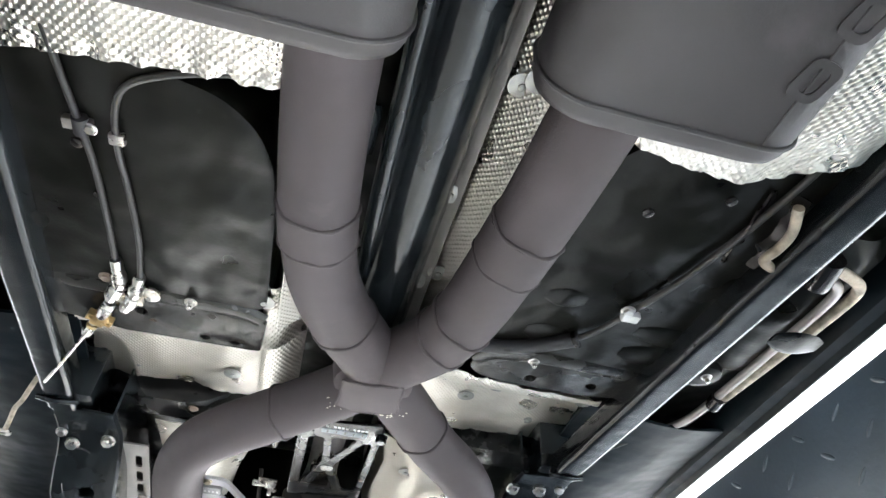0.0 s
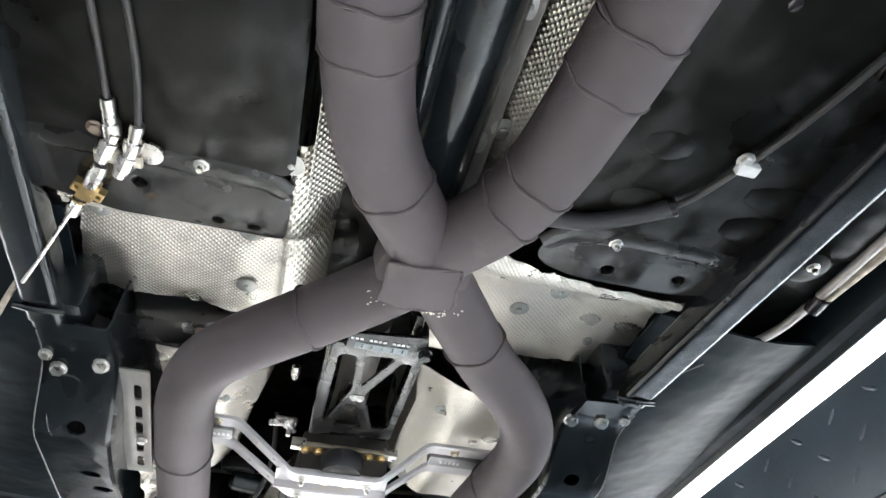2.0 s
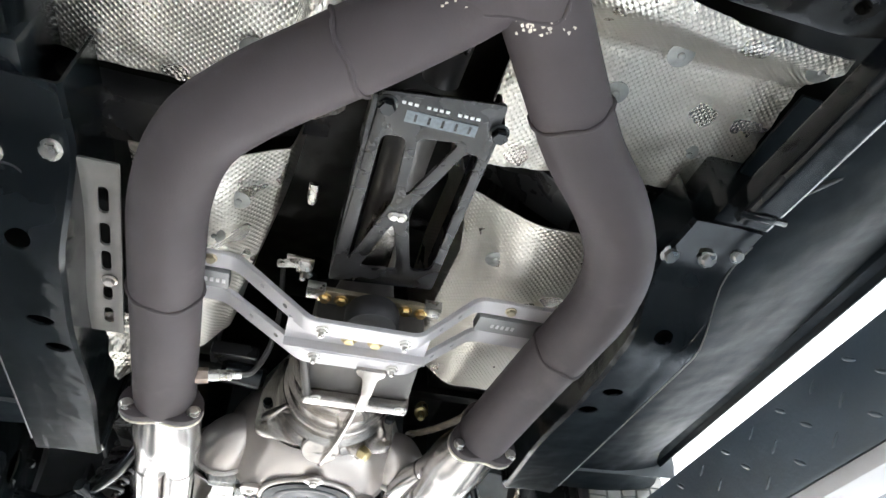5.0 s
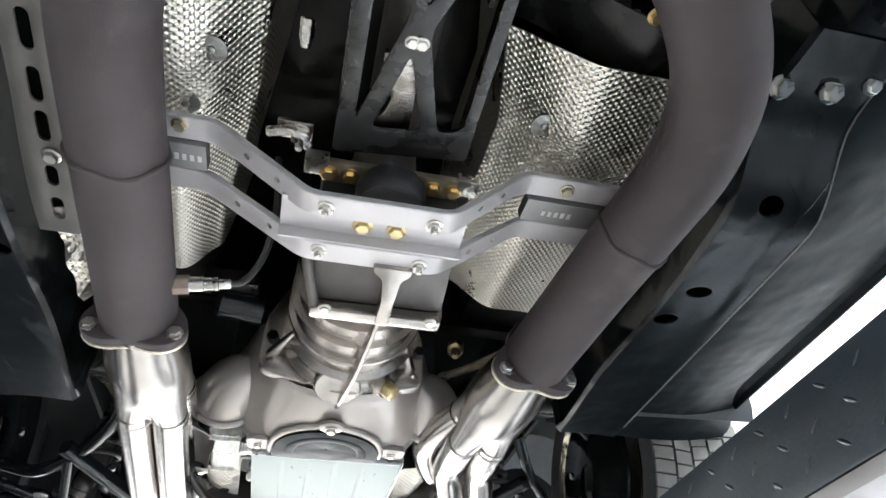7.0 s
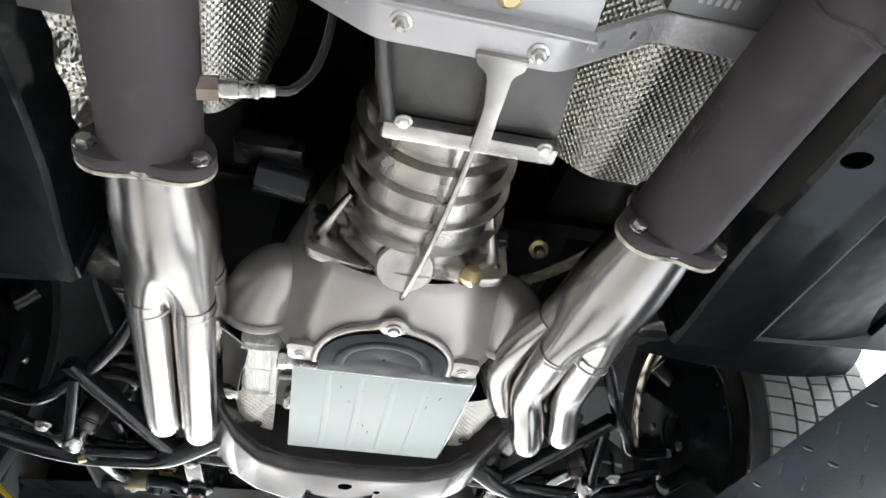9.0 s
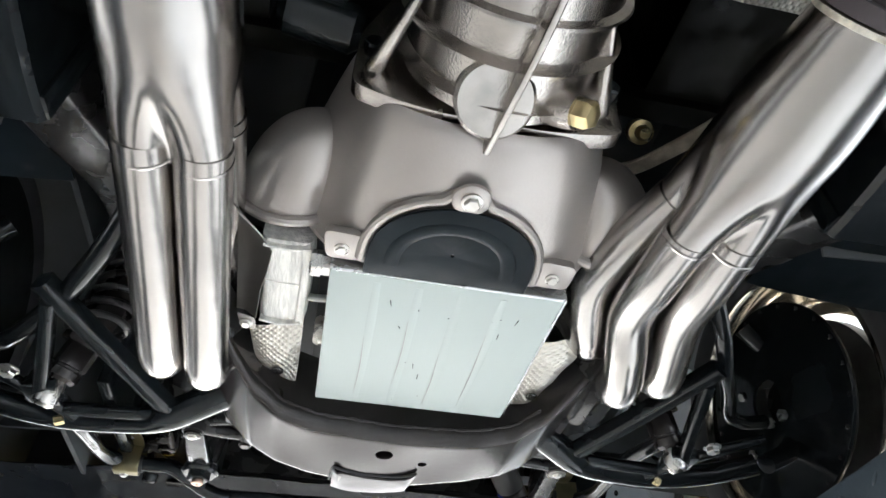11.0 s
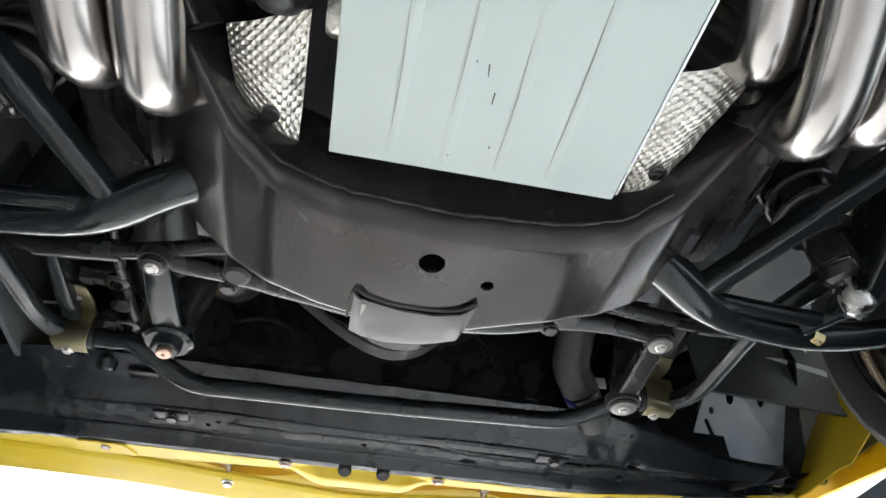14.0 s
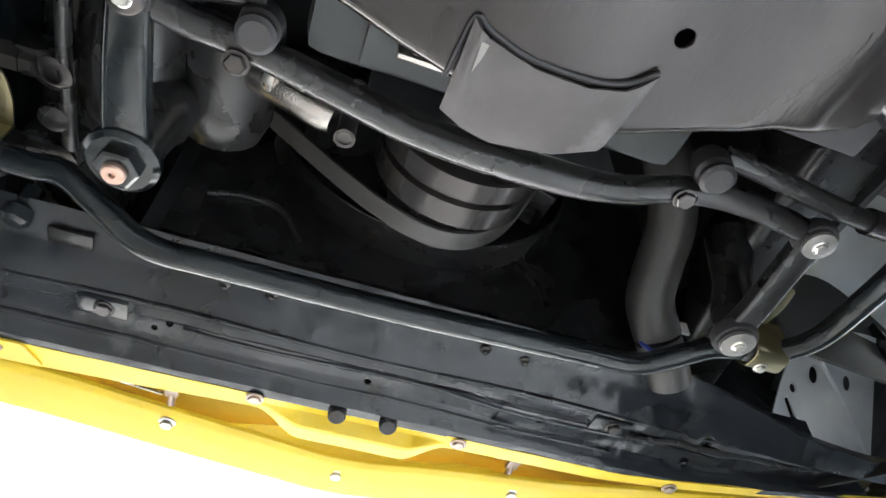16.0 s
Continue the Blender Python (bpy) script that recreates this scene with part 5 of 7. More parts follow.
# starter motor in its heat blanket
st = thing("starter_motor", "starter motor wrapped in a silver heat blanket", "starter", (-0.185, 2.16, 1.81))
part("blanket", tube([(-0.176, 2.086, 1.810), (-0.1765, 2.13, 1.8095), (-0.1775, 2.19, 1.810), (-0.181, 2.236, 1.811)], lambda t: 1.0 + 0.02 * math.sin(t * 17), 8, 24, rounded(0.056, 0.060, 0.011)), BLANKET, st)
part("front_hem", tube([(-0.201, 2.091, 1.7795), (-0.176, 2.093, 1.7785), (-0.151, 2.090, 1.7795)], 1.0, 5, 4, rounded(0.004, 0.012, 0.0015)), BLANKET, st)
part("rear_hem", tube([(-0.206, 2.230, 1.7805), (-0.181, 2.233, 1.7795), (-0.157, 2.229, 1.7805)], 1.0, 5, 4, rounded(0.004, 0.012, 0.0015)), BLANKET, st)
part("side_hem", tube([(-0.1545, 2.092, 1.7790), (-0.1555, 2.16, 1.7785), (-0.159, 2.230, 1.7795)], 1.0, 6, 4, rounded(0.010, 0.004, 0.0015)), BLANKET, st)
part("stitch_line", tube([(-0.202, 2.155, 1.7795), (-0.178, 2.157, 1.7790), (-0.156, 2.158, 1.7795)], 0.0014, 4, 6), BLANKET, st)
part("nose", tube([(-0.178, 2.055, 1.838), (-0.177, 2.070, 1.828), (-0.176, 2.090, 1.820)], 1.0, 6, 8, rounded(0.050, 0.034, 0.008)), CAST_DARK, st)
part("solenoid", rod((-0.181, 2.230, 1.818), (-0.181, 2.268, 1.818), [(0.026, 0), (0.027, 0.7), (0.020, 1)], 24), SATIN_BLACK, st)


# ---- headers ----
def header(name, tubes, col0, col1, r0, shield):
    h = thing("exhaust_header", "polished steel exhaust header with long parallel tubes", "exhaust header", col1, "exhaust headers")
    a, c = Vector(col0), Vector(col1)
    d = (c - a).normalized()
    side = d.cross(Vector((0, 0, 1))).normalized()
    up = side.cross(d)
    b = bmesh.new()
    rings = []
    N = 80
    for i in range(25):
        t = i / 24
        w = smooth_step((t - 0.58) / 0.42)
        ring = []
        for k in range(N):
            ang = 2 * math.pi * k / N
            r_round = r0 + 0.010 * smooth_step(t / 0.5)
            # four-lobed outline where the tubes enter
            q = ang % (math.pi / 2) - math.pi / 4
            rr, off = 0.0245, 0.0355
            lobe = off * math.cos(q) + math.sqrt(max(0.0, rr * rr - (off * math.sin(q)) ** 2))
            lob = max(0.034, lobe)
            r = r_round * (1 - w) + lob * w
            ring.append(b.verts.new(a + (c - a) * t + (side * math.cos(ang) + up * math.sin(ang)) * r))
        rings.append(ring)
    for r1, r2 in zip(rings, rings[1:]):
        for k in range(N):
            b.faces.new((r1[k], r1[(k + 1) % N], r2[(k + 1) % N], r2[k]))
    b.faces.new(rings[0][::-1])
    b.faces.new(rings[-1])
    col = part("collector", b, CHROME, h)
    ringpts = []
    for k in range(N + 1):
        ang = 2 * math.pi * (k % N) / N
        q = ang % (math.pi / 2) - math.pi / 4
        lobe = 0.0355 * math.cos(q) + math.sqrt(max(0.0, 0.0245 ** 2 - (0.0355 * math.sin(q)) ** 2))
        ringpts.append(c + (side * math.cos(ang) + up * math.sin(ang)) * (max(0.034, lobe) + 0.0005))
    part("weld_lip", sweep(bmesh.new(), ringpts, 0.0018, 8, caps=False), CHROME, col)
    for pts in tubes:
        part("primary_tube", tube(pts, 0.0257, 8, 28), CHROME, h)
    return h


header("left", [
    [(-0.297, 1.935, 1.744), (-0.303, 2.05, 1.742), (-0.310, 2.18, 1.740), (-0.315, 2.268, 1.740), (-0.318, 2.304, 1.752), (-0.318, 2.326, 1.79), (-0.30, 2.325, 1.87), (-0.19, 2.30, 1.99)],
    [(-0.246, 1.940, 1.744), (-0.251, 2.05, 1.740), (-0.257, 2.18, 1.738), (-0.262, 2.280, 1.737), (-0.265, 2.318, 1.750), (-0.264, 2.340, 1.79), (-0.25, 2.34, 1.87), (-0.19, 2.32, 1.97)],
    [(-0.297, 1.935, 1.794), (-0.300, 2.06, 1.80), (-0.30, 2.2, 1.82), (-0.28, 2.27, 1.87), (-0.24, 2.28, 1.95)],
    [(-0.246, 1.940, 1.794), (-0.250, 2.06, 1.802), (-0.254, 2.16, 1.822), (-0.252, 2.23, 1.86), (-0.236, 2.27, 1.90), (-0.19, 2.29, 1.96)]],
    (-0.270, 1.712, 1.766), (-0.2715, 1.955, 1.769), 0.045, True)
header("right", [
    [(0.263, 1.945, 1.744), (0.270, 2.03, 1.748), (0.280, 2.10, 1.757), (0.297, 2.16, 1.757), (0.314, 2.212, 1.758), (0.322, 2.244, 1.772), (0.322, 2.262, 1.82), (0.19, 2.25, 1.95)],
    [(0.213, 1.950, 1.744), (0.215, 2.03, 1.750), (0.222, 2.105, 1.760), (0.241, 2.17, 1.748), (0.257, 2.222, 1.744), (0.266, 2.258, 1.758), (0.268, 2.278, 1.81), (0.19, 2.27, 1.94)],
    [(0.213, 1.950, 1.794), (0.190, 2.03, 1.798), (0.182, 2.10, 1.80), (0.196, 2.155, 1.797), (0.213, 2.200, 1.797), (0.219, 2.228, 1.815), (0.19, 2.24, 1.93)],
    [(0.263, 1.945, 1.794), (0.27, 2.03, 1.81), (0.27, 2.12, 1.84), (0.25, 2.18, 1.90), (0.2, 2.2, 1.95)]],
    (0.257, 1.718, 1.769), (0.2385, 1.962, 1.769), 0.045, False)
# thin steel shield between header and starter
sh = thing("header_shield", "thin dull steel heat plate between header and starter", "heat shield", (-0.225, 2.12, 1.79))


SHIELD_IN = [(-0.228, 2.044), (-0.202, 2.079), (-0.192, 2.102), (-0.197, 2.137), (-0.204, 2.170), (-0.210, 2.228)]
SHIELD_OUT = [(-0.235, 2.053), (-0.231, 2.082), (-0.231, 2.120), (-0.233, 2.156), (-0.234, 2.188), (-0.236, 2.231)]


def hshield(u, v):
    p = v * 5
    i = min(int(p), 4)
    w = p - i
    a = [SHIELD_OUT[i][k] + (SHIELD_OUT[i + 1][k] - SHIELD_OUT[i][k]) * w for k in (0, 1)]
    c = [SHIELD_IN[i][k] + (SHIELD_IN[i + 1][k] - SHIELD_IN[i][k]) * w for k in (0, 1)]
    return Vector((a[0] + (c[0] - a[0]) * u, a[1] + (c[1] - a[1]) * u, 1.790 - 0.015 * u + 0.004 * math.sin(u * 3.1)))


part("plate", sheet(hshield, 10, 30), CHROME_DULL, sh, solid=0.0015)
part("tab", plate(round_poly([(-0.232, 2.216), (-0.210, 2.224), (-0.210, 2.249), (-0.228, 2.240)], 0.006), 0.0015, Matrix.Translation((0, 0, 1.772)), bevel=0.0004), CHROME_DULL, sh)
piece("bolt", BOLT_SMALL, at(-0.221, 2.235, 1.772), sh)


def pan_flap(s):
    t = thing("heat_shield", "small embossed foil flap with a bolt hole beside the oil pan", "heat shield", (s * 0.18, 2.33, 1.8), "foil heat shields")
    if s < 0:
        q = [(-0.224, 2.288, 1.805), (-0.155, 2.262, 1.808), (-0.211, 2.360, 1.790), (-0.158, 2.390, 1.785)]
    else:
        q = [(0.240, 2.232, 1.822), (0.156, 2.262, 1.812), (0.182, 2.384, 1.786), (0.157, 2.399, 1.782)]

    def f(u, v):
        a, b2, c, d = (Vector(p) for p in q)
        p = (a * (1 - u) + b2 * u) * (1 - v) + (c * (1 - u) + d * u) * v
        p.z -= 0.010 * math.sin(v * math.pi) * math.sin(u * math.pi)
        return crumple(p, 30, 0.004)
    ob = part("foil", sheet(f, 24, 30), FOIL, t, solid=0.0016)
    # foil is not pierced; a black disc gives the hole its darkness
    hx, hy = (-0.183, 2.355) if s < 0 else (0.178, 2.345)
    part("hole_dark_disc", lathe([(0.0085, 0), (0.0085, 0.002), (0.006, 0.003), (0.006, 0.001)], pose(hx, hy, 1.7835, 180), 20), SATIN_BLACK, t, "black disc standing for the dark of a bolt hole")
    return t


pan_flap(-1)
pan_flap(1)


# ---- front crossmember ----
xm = thing("front_crossmember", "scuffed dark grey pressed steel engine crossmember with two holes", "crossmember", (0, 2.47, 1.73))


def xm_line(x):
    k = abs(x + 0.005)
    rear = lerp_table([(0, 2.408), (0.10, 2.402), (0.16, 2.388), (0.20, 2.360), (0.24, 2.31), (0.30, 2.25)], k)
    front = lerp_table([(-0.30, 2.50), (-0.22, 2.516), (-0.16, 2.528), (-0.08, 2.548), (0, 2.553), (0.035, 2.548), (0.09, 2.526), (0.14, 2.508), (0.20, 2.500), (0.30, 2.49)], x)
    z = lerp_table([(0, 1.724), (0.12, 1.726), (0.17, 1.734), (0.21, 1.752), (0.25, 1.785), (0.30, 1.84)], k)
    return rear, front, z


def xm_shell(u, v):
    x = -0.30 + 0.60 * u
    rear, front, z = xm_line(x)
    rb = 0.017
    # down the rear face, round the corner, along the bottom, round the front edge and up
    if v < 0.2:
        return Vector((x, rear - 0.004 - 0.006 * (1 - v / 0.2), z + rb + 0.085 * (1 - v / 0.2)))
    if v < 0.4:
        a = (v - 0.2) / 0.2 * math.pi / 2
        return Vector((x, rear - 0.004 + rb * (1 - math.cos(a)), z + rb * (1 - math.sin(a))))
    if v < 0.8:
        w = (v - 0.4) / 0.4
        return Vector((x, rear + 0.013 + (front - rear - 0.021) * w, z + 0.002 * math.sin(w * math.pi) * math.sin(x * 30) - 0.004 * w))
    if v < 0.9:
        a = (v - 0.8) / 0.1 * math.pi / 2
        return Vector((x, front - 0.008 + 0.008 * math.sin(a), z - 0.004 + 0.008 * (1 - math.cos(a))))
    return Vector((x, front, z + 0.004 + 0.07 * (v - 0.9) / 0.1))


shell = part("shell", sheet(xm_shell, 90, 60), SUBFRAME, xm, solid=0.004)
cuts = bmesh.new()
join(cuts, plate(circle(-0.0173, 2.449, 0.0130, 28, 0.0128), 0.05, Matrix.Translation((0, 0, 1.702))))
join(cuts, plate(circle(0.0427, 2.472, 0.0068, 20), 0.05, Matrix.Translation((0, 0, 1.702))))
cut(shell, cuts)
for p in shell.data.polygons:
    p.use_smooth = True
part("inner_web", box(-0.26, 0.26, 2.415, 2.53, 1.785, 1.80, 0.003), RUBBER, xm)
bead = []
for i in range(181):
    x = -0.215 + 0.41 * i / 180
    rear, front, z = xm_line(x)
    bead.append((x, rear - 0.0055 + 0.0012 * noise.noise(Vector((i * 0.31, 5, 0))), z + 0.020 + 0.0015 * noise.noise(Vector((i * 0.23, 9, 0)))))
part("weld_bead", sweep(bmesh.new(), bead, lambda t: 0.0024 + 0.0005 * math.sin(t * 71) + 0.0007 * noise.noise(Vector((t * 60, 0, 0))), 8), SUBFRAME, xm)


TAB_REAR = [(-0.086, 2.500), (-0.074, 2.510), (-0.038, 2.519), (-0.001, 2.519), (0.023, 2.513), (0.039, 2.498)]
TAB_FRONT = [(-0.086, 2.568), (-0.066, 2.577), (-0.045, 2.581), (0.0, 2.575), (0.028, 2.561), (0.033, 2.550)]


def tab(u, v):
    p = u * 5
    i = min(int(p), 4)
    w = p - i
    a = [TAB_REAR[i][k] + (TAB_REAR[i + 1][k] - TAB_REAR[i][k]) * w for k in (0, 1)]
    c = [TAB_FRONT[i][k] + (TAB_FRONT[i + 1][k] - TAB_FRONT[i][k]) * w for k in (0, 1)]
    x, y = a[0] + (c[0] - a[0]) * v, a[1] + (c[1] - a[1]) * v
    z = 1.7145 + 0.004 * v * v - 0.0035 * math.exp(-((u - 0.10) / 0.06) ** 2) * (1 - v) + 0.0035 * smooth_step((u - 0.85) / 0.15)
    return crumple((x, y, z), 26, 0.0010)


part("bent_tab", sheet(tab, 40, 14), SCRAPED, xm, "bent scraped tow tab", solid=0.003)
# no opening here: a black tube draws the crease shadow behind the tab
gap = [(-0.0905, 2.545), (-0.0885, 2.520), (-0.0850, 2.501), (-0.0745, 2.5065), (-0.0560, 2.5125), (-0.0385, 2.5155), (-0.0015, 2.5155), (0.0220, 2.5100), (0.0385, 2.4955)]
part("tear_shade", tube([(x, y, 1.7183) for x, y in gap], lambda q: 0.0026 - 0.0012 * abs(q - 0.6), 4, 8), RUBBER, xm, "black strip standing for the shade in the torn gap behind the tab")
part("bare_scrape", plate([(-0.0775, 2.512), (-0.0725, 2.513), (-0.0735, 2.522), (-0.0765, 2.533)], 0.0006, Matrix.Translation((0, 0, 1.7102))), STRAP_GREY, xm, "bare scrape")
for s in (-1, 1):
    # arms of the crossmember that turn up to the rails
    part("side_arm", tube([(s * 0.275, 2.40, 1.855), (s * 0.33, 2.40, 1.915), (s * 0.39, 2.42, 1.985)], 1.0, 6, 4, rounded(0.20, 0.09, 0.02)), SATIN_BLACK, xm)
    part("side_web", tube([(s * 0.235, 2.30, 1.82), (s * 0.285, 2.22, 1.87), (s * 0.36, 2.14, 1.94)], 1.0, 6, 4, rounded(0.02, 0.10, 0.006)), SATIN_BLACK, xm)


# ---- control arms, dampers ----
def control_arm(s):
    dx = 0.0 if s > 0 else 0.045
    def p(x, y, z):
        return (s * (x + dx), y, z)
    t = thing("lower_control_arm", "black tubular lower control arm with diagonal brace", "control arm", p(0.33, 2.45, 1.75), "front control arms")
    part("front_tube", tube([p(0.205, 2.455, 1.800), p(0.245, 2.468, 1.782), p(0.290, 2.490, 1.768), p(0.345, 2.512, 1.764), p(0.44, 2.522, 1.764), p(0.53, 2.50, 1.768), p(0.60, 2.46, 1.775)], lambda q: 0.0235 - 0.006 * smooth_step((q - 0.3) / 0.3), 6, 24), GLOSS_BLACK, t)
    part("diagonal_tube", tube([p(0.285, 2.482, 1.770), p(0.355, 2.365, 1.786), p(0.425, 2.245, 1.803)], 1.0, 4, 4, rounded(0.026, 0.026, 0.007)), GLOSS_BLACK, t)
    part("short_brace", tube([p(0.300, 2.486, 1.765), p(0.37, 2.487, 1.762), p(0.435, 2.490, 1.762)], 0.010, 3, 16), GLOSS_BLACK, t)
    part("rear_brace", tube([p(0.452, 2.435, 1.758), p(0.436, 2.36, 1.774), p(0.421, 2.275, 1.795)], 1.0, 4, 4, rounded(0.018, 0.022, 0.005)), GLOSS_BLACK, t)
    part("cross_brace", tube([p(0.42, 2.505, 1.758), p(0.49, 2.44, 1.770), p(0.58, 2.395, 1.785)], 0.009, 4, 14), GLOSS_BLACK, t)
    part("damper_seat", box(*sorted((p(0.43, 0, 0)[0], p(0.475, 0, 0)[0])), 2.42, 2.47, 1.752, 1.772, 0.006), GLOSS_BLACK, t)
    piece("bolt", BOLT_BIG, at(*p(0.485, 2.398, 1.764)), t)
    part("end_fitting", rod(p(0.436, 2.51, 1.756), p(0.448, 2.512, 1.752), [(0.008, 0), (0.008, 1)], 6), AMBER, t, "brass coloured fitting")
    d = thing("coilover_damper", "grey stepped coilover damper with bright lower eye", "damper", p(0.45, 2.44, 1.75), "front dampers")
    a = Vector(p(0.447, 2.444, 1.739))
    b2 = a + Vector((s * -0.082, -0.068, 0.230))
    part("lower_eye", rod(a, a + (b2 - a) * 0.16, [(0.010, 0), (0.0155, 0.12), (0.0165, 0.5), (0.013, 0.8), (0.011, 1)], 20), STEEL, d, "bright lower eye")
    prof = [(0.018, 0.0), (0.0225, 0.03), (0.0225, 0.10), (0.0205, 0.11), (0.0205, 0.125), (0.0235, 0.135), (0.0235, 0.30), (0.0225, 0.31), (0.0225, 0.32), (0.0265, 0.33), (0.0265, 0.9)]
    part("body", rod(a + (b2 - a) * 0.15, a + (b2 - a) * 0.8, prof + [(0.022, 1)], 24), SUBFRAME, d, "stepped grey body")
    part("collar", rod(a + (b2 - a) * 0.36, a + (b2 - a) * 0.41, [(0.031, 0), (0.033, 0.2), (0.033, 0.8), (0.031, 1)], 28), SUBFRAME, d)
    coil = []
    for i in range(121):
        q = i / 120
        ang = q * 2 * math.pi * 6
        c = a + (b2 - a) * (0.42 + 0.55 * q)
        coil.append(c + Vector((math.cos(ang) * 0.037, math.sin(ang) * 0.037, 0)))
    part("spring", sweep(bmesh.new(), coil, 0.0055, 10), SATIN_BLACK, d, "black coil spring")
    return t


control_arm(1)
control_arm(-1)
# bump stop pad behind the right arm
pad = thing("bump_stop", "dark rubber bump stop on the crossmember arm", "bump stop", (0.33, 2.30, 1.85))
part("pad", tube([(0.300, 2.345, 1.835), (0.298, 2.305, 1.85), (0.32, 2.27, 1.865), (0.36, 2.255, 1.875)], 0.010, 6, 14), RUBBER, pad)
piece("bolt", NUT_BROWN, at(-0.262, 2.468, 1.790, 0, 40, 0), xm)


# ---- wheel, brake ----
def wheel(s):
    C = Vector((s * 0.815, 2.478, 1.912))
    R = 0.297
    w = thing("front_wheel", "polished alloy wheel with a dusty road tyre standing on the runway", "wheel", C, "front wheels")
    m = Matrix.Translation(C) @ pose(0, 0, 0, 0, 90 * s, 0)
    ty = part("tyre", lathe([(0.238, -0.105), (0.25, -0.115), (0.268, -0.122), (0.282, -0.120), (0.290, -0.112), (R - 0.003, -0.10), (R, -0.06), (R, 0.06), (R - 0.003, 0.10), (0.290, 0.112), (0.268, 0.122), (0.25, 0.115), (0.238, 0.105), (0.232, 0.0), (0.238, -0.105)], m, 72), TYRE_SIDE, w, "black tyre sidewall")
    # tread blocks between grooves
    blk = bmesh.new()
    n = 64
    for row, (z0, z1) in enumerate(((-0.108, -0.066), (-0.060, -0.024), (-0.018, 0.018), (0.024, 0.060), (0.066, 0.108))):
        for k in range(n):
            a0 = 2 * math.pi * (k + 0.06 + 0.3 * (row % 2)) / n
            a1 = 2 * math.pi * (k + 0.94 + 0.3 * (row % 2)) / n
            vs = []
            for r in (R - 0.006, R + 0.007):
                for a in (a0, a1):
                    for z in (z0, z1):
                        edge = 0.006 if abs(z) > 0.09 else 0.0
                        sk = 0.012 * (z - z0) / (z1 - z0) * (1 if row < 2 else -1)
                        vs.append(blk.verts.new(m @ Vector(((r - edge) * math.cos(a + sk), (r - edge) * math.sin(a + sk), z))))
            for q in ((0, 1, 3, 2), (4, 5, 7, 6), (0, 1, 5, 4), (2, 3, 7, 6), (0, 2, 6, 4), (1, 3, 7, 5)):
                blk.faces.new([vs[i] for i in q])
    tagged(part("tread_relief", blk, TYRE, ty, "dusty pale tread relief", smooth=False), kind="stuff")
    part("rim_barrel", lathe([(0.240, -0.112), (0.247, -0.108), (0.240, -0.10), (0.228, -0.092), (0.226, -0.05), (0.208, 0.0), (0.208, 0.05), (0.178, 0.05), (0.180, -0.002), (0.198, -0.022), (0.200, -0.046), (0.219, -0.068), (0.221, -0.090), (0.236, -0.112), (0.240, -0.112)], m, 72), RIM, w, "polished inner rim barrel")
    for k in range(5):
        a = 2 * math.pi * k / 5 + 0.3
        c, sn = math.cos(a), math.sin(a)
        part("spoke", tube([m @ Vector((0.05 * c, 0.05 * sn, 0.075)), m @ Vector((0.12 * c, 0.12 * sn, 0.085)), m @ Vector((0.205 * c, 0.205 * sn, 0.06))], 1.0, 4, 4, rounded(0.045, 0.03, 0.008)), RIM, w)
    part("hub_face", lathe([(0.07, 0.06), (0.07, 0.085), (0.05, 0.09)], m, 30), RIM, w)
    br = thing("disc_brake", "dark drilled brake disc and caliper behind the wheel", "brake", C, "front brakes")
    part("disc", lathe([(0.165, -0.030), (0.165, -0.004), (0.09, -0.004), (0.09, 0.03), (0.03, 0.03), (0.03, -0.03)], m, 60), BRAKE, br)
    rs_ = 0.186 if s > 0 else 0.246
    part("splash_shield", lathe([(rs_, -0.118), (rs_ + 0.002, -0.114), (rs_, -0.108), (0.12, -0.108), (0.09, -0.125), (0.05, -0.128), (0.04, -0.128), (0.04, -0.134), (0.09, -0.131), (0.125, -0.117), (rs_, -0.118)], m, 60), GLOSS_BLACK, br)
    part("hub", lathe([(0.045, -0.10), (0.05, -0.07), (0.06, -0.04)], m, 30), SATIN_BLACK, br)
    b = box(-0.05, 0.05, -0.155, -0.08, -0.075, 0.0, 0.014)
    b.transform(m @ pose(0, 0, 0, 0, 0, 200 * s))
    part("caliper", b, BRAKE, br)
    for k in range(22):
        a = 2 * math.pi * k / 22
        b = lathe([(0.004, 0), (0.004, 0.002), (0.003, 0.003)], m @ Matrix.Translation(((rs_ - 0.008) * math.cos(a), (rs_ - 0.008) * math.sin(a), -0.118)) @ pose(0, 0, 0, 180), 8)
        part("rivet", b, SUBFRAME, br)
    sp2 = part("knuckle", tube([(s * 0.62, 2.46, 1.778), (s * 0.69, 2.468, 1.82), (s * 0.73, 2.472, 1.90), (s * 0.72, 2.465, 2.0), (s * 0.67, 2.455, 2.06)], lambda q: 0.016 + 0.004 * q, 6, 18), GLOSS_BLACK, br)
    for (x, y, z), r in (((0.655, 2.42, 1.85), 0.011), ((0.66, 2.53, 1.83), 0.009), ((0.655, 2.50, 1.93), 0.010)):
        b = lathe([(r, 0), (r, 0.006), (r * 0.7, 0.008)], Matrix.Translation((s * x, y, z)) @ pose(0, 0, 0, 0, -90 * s, 0), 6)
        part("stud", b, STEEL, br)
    return w


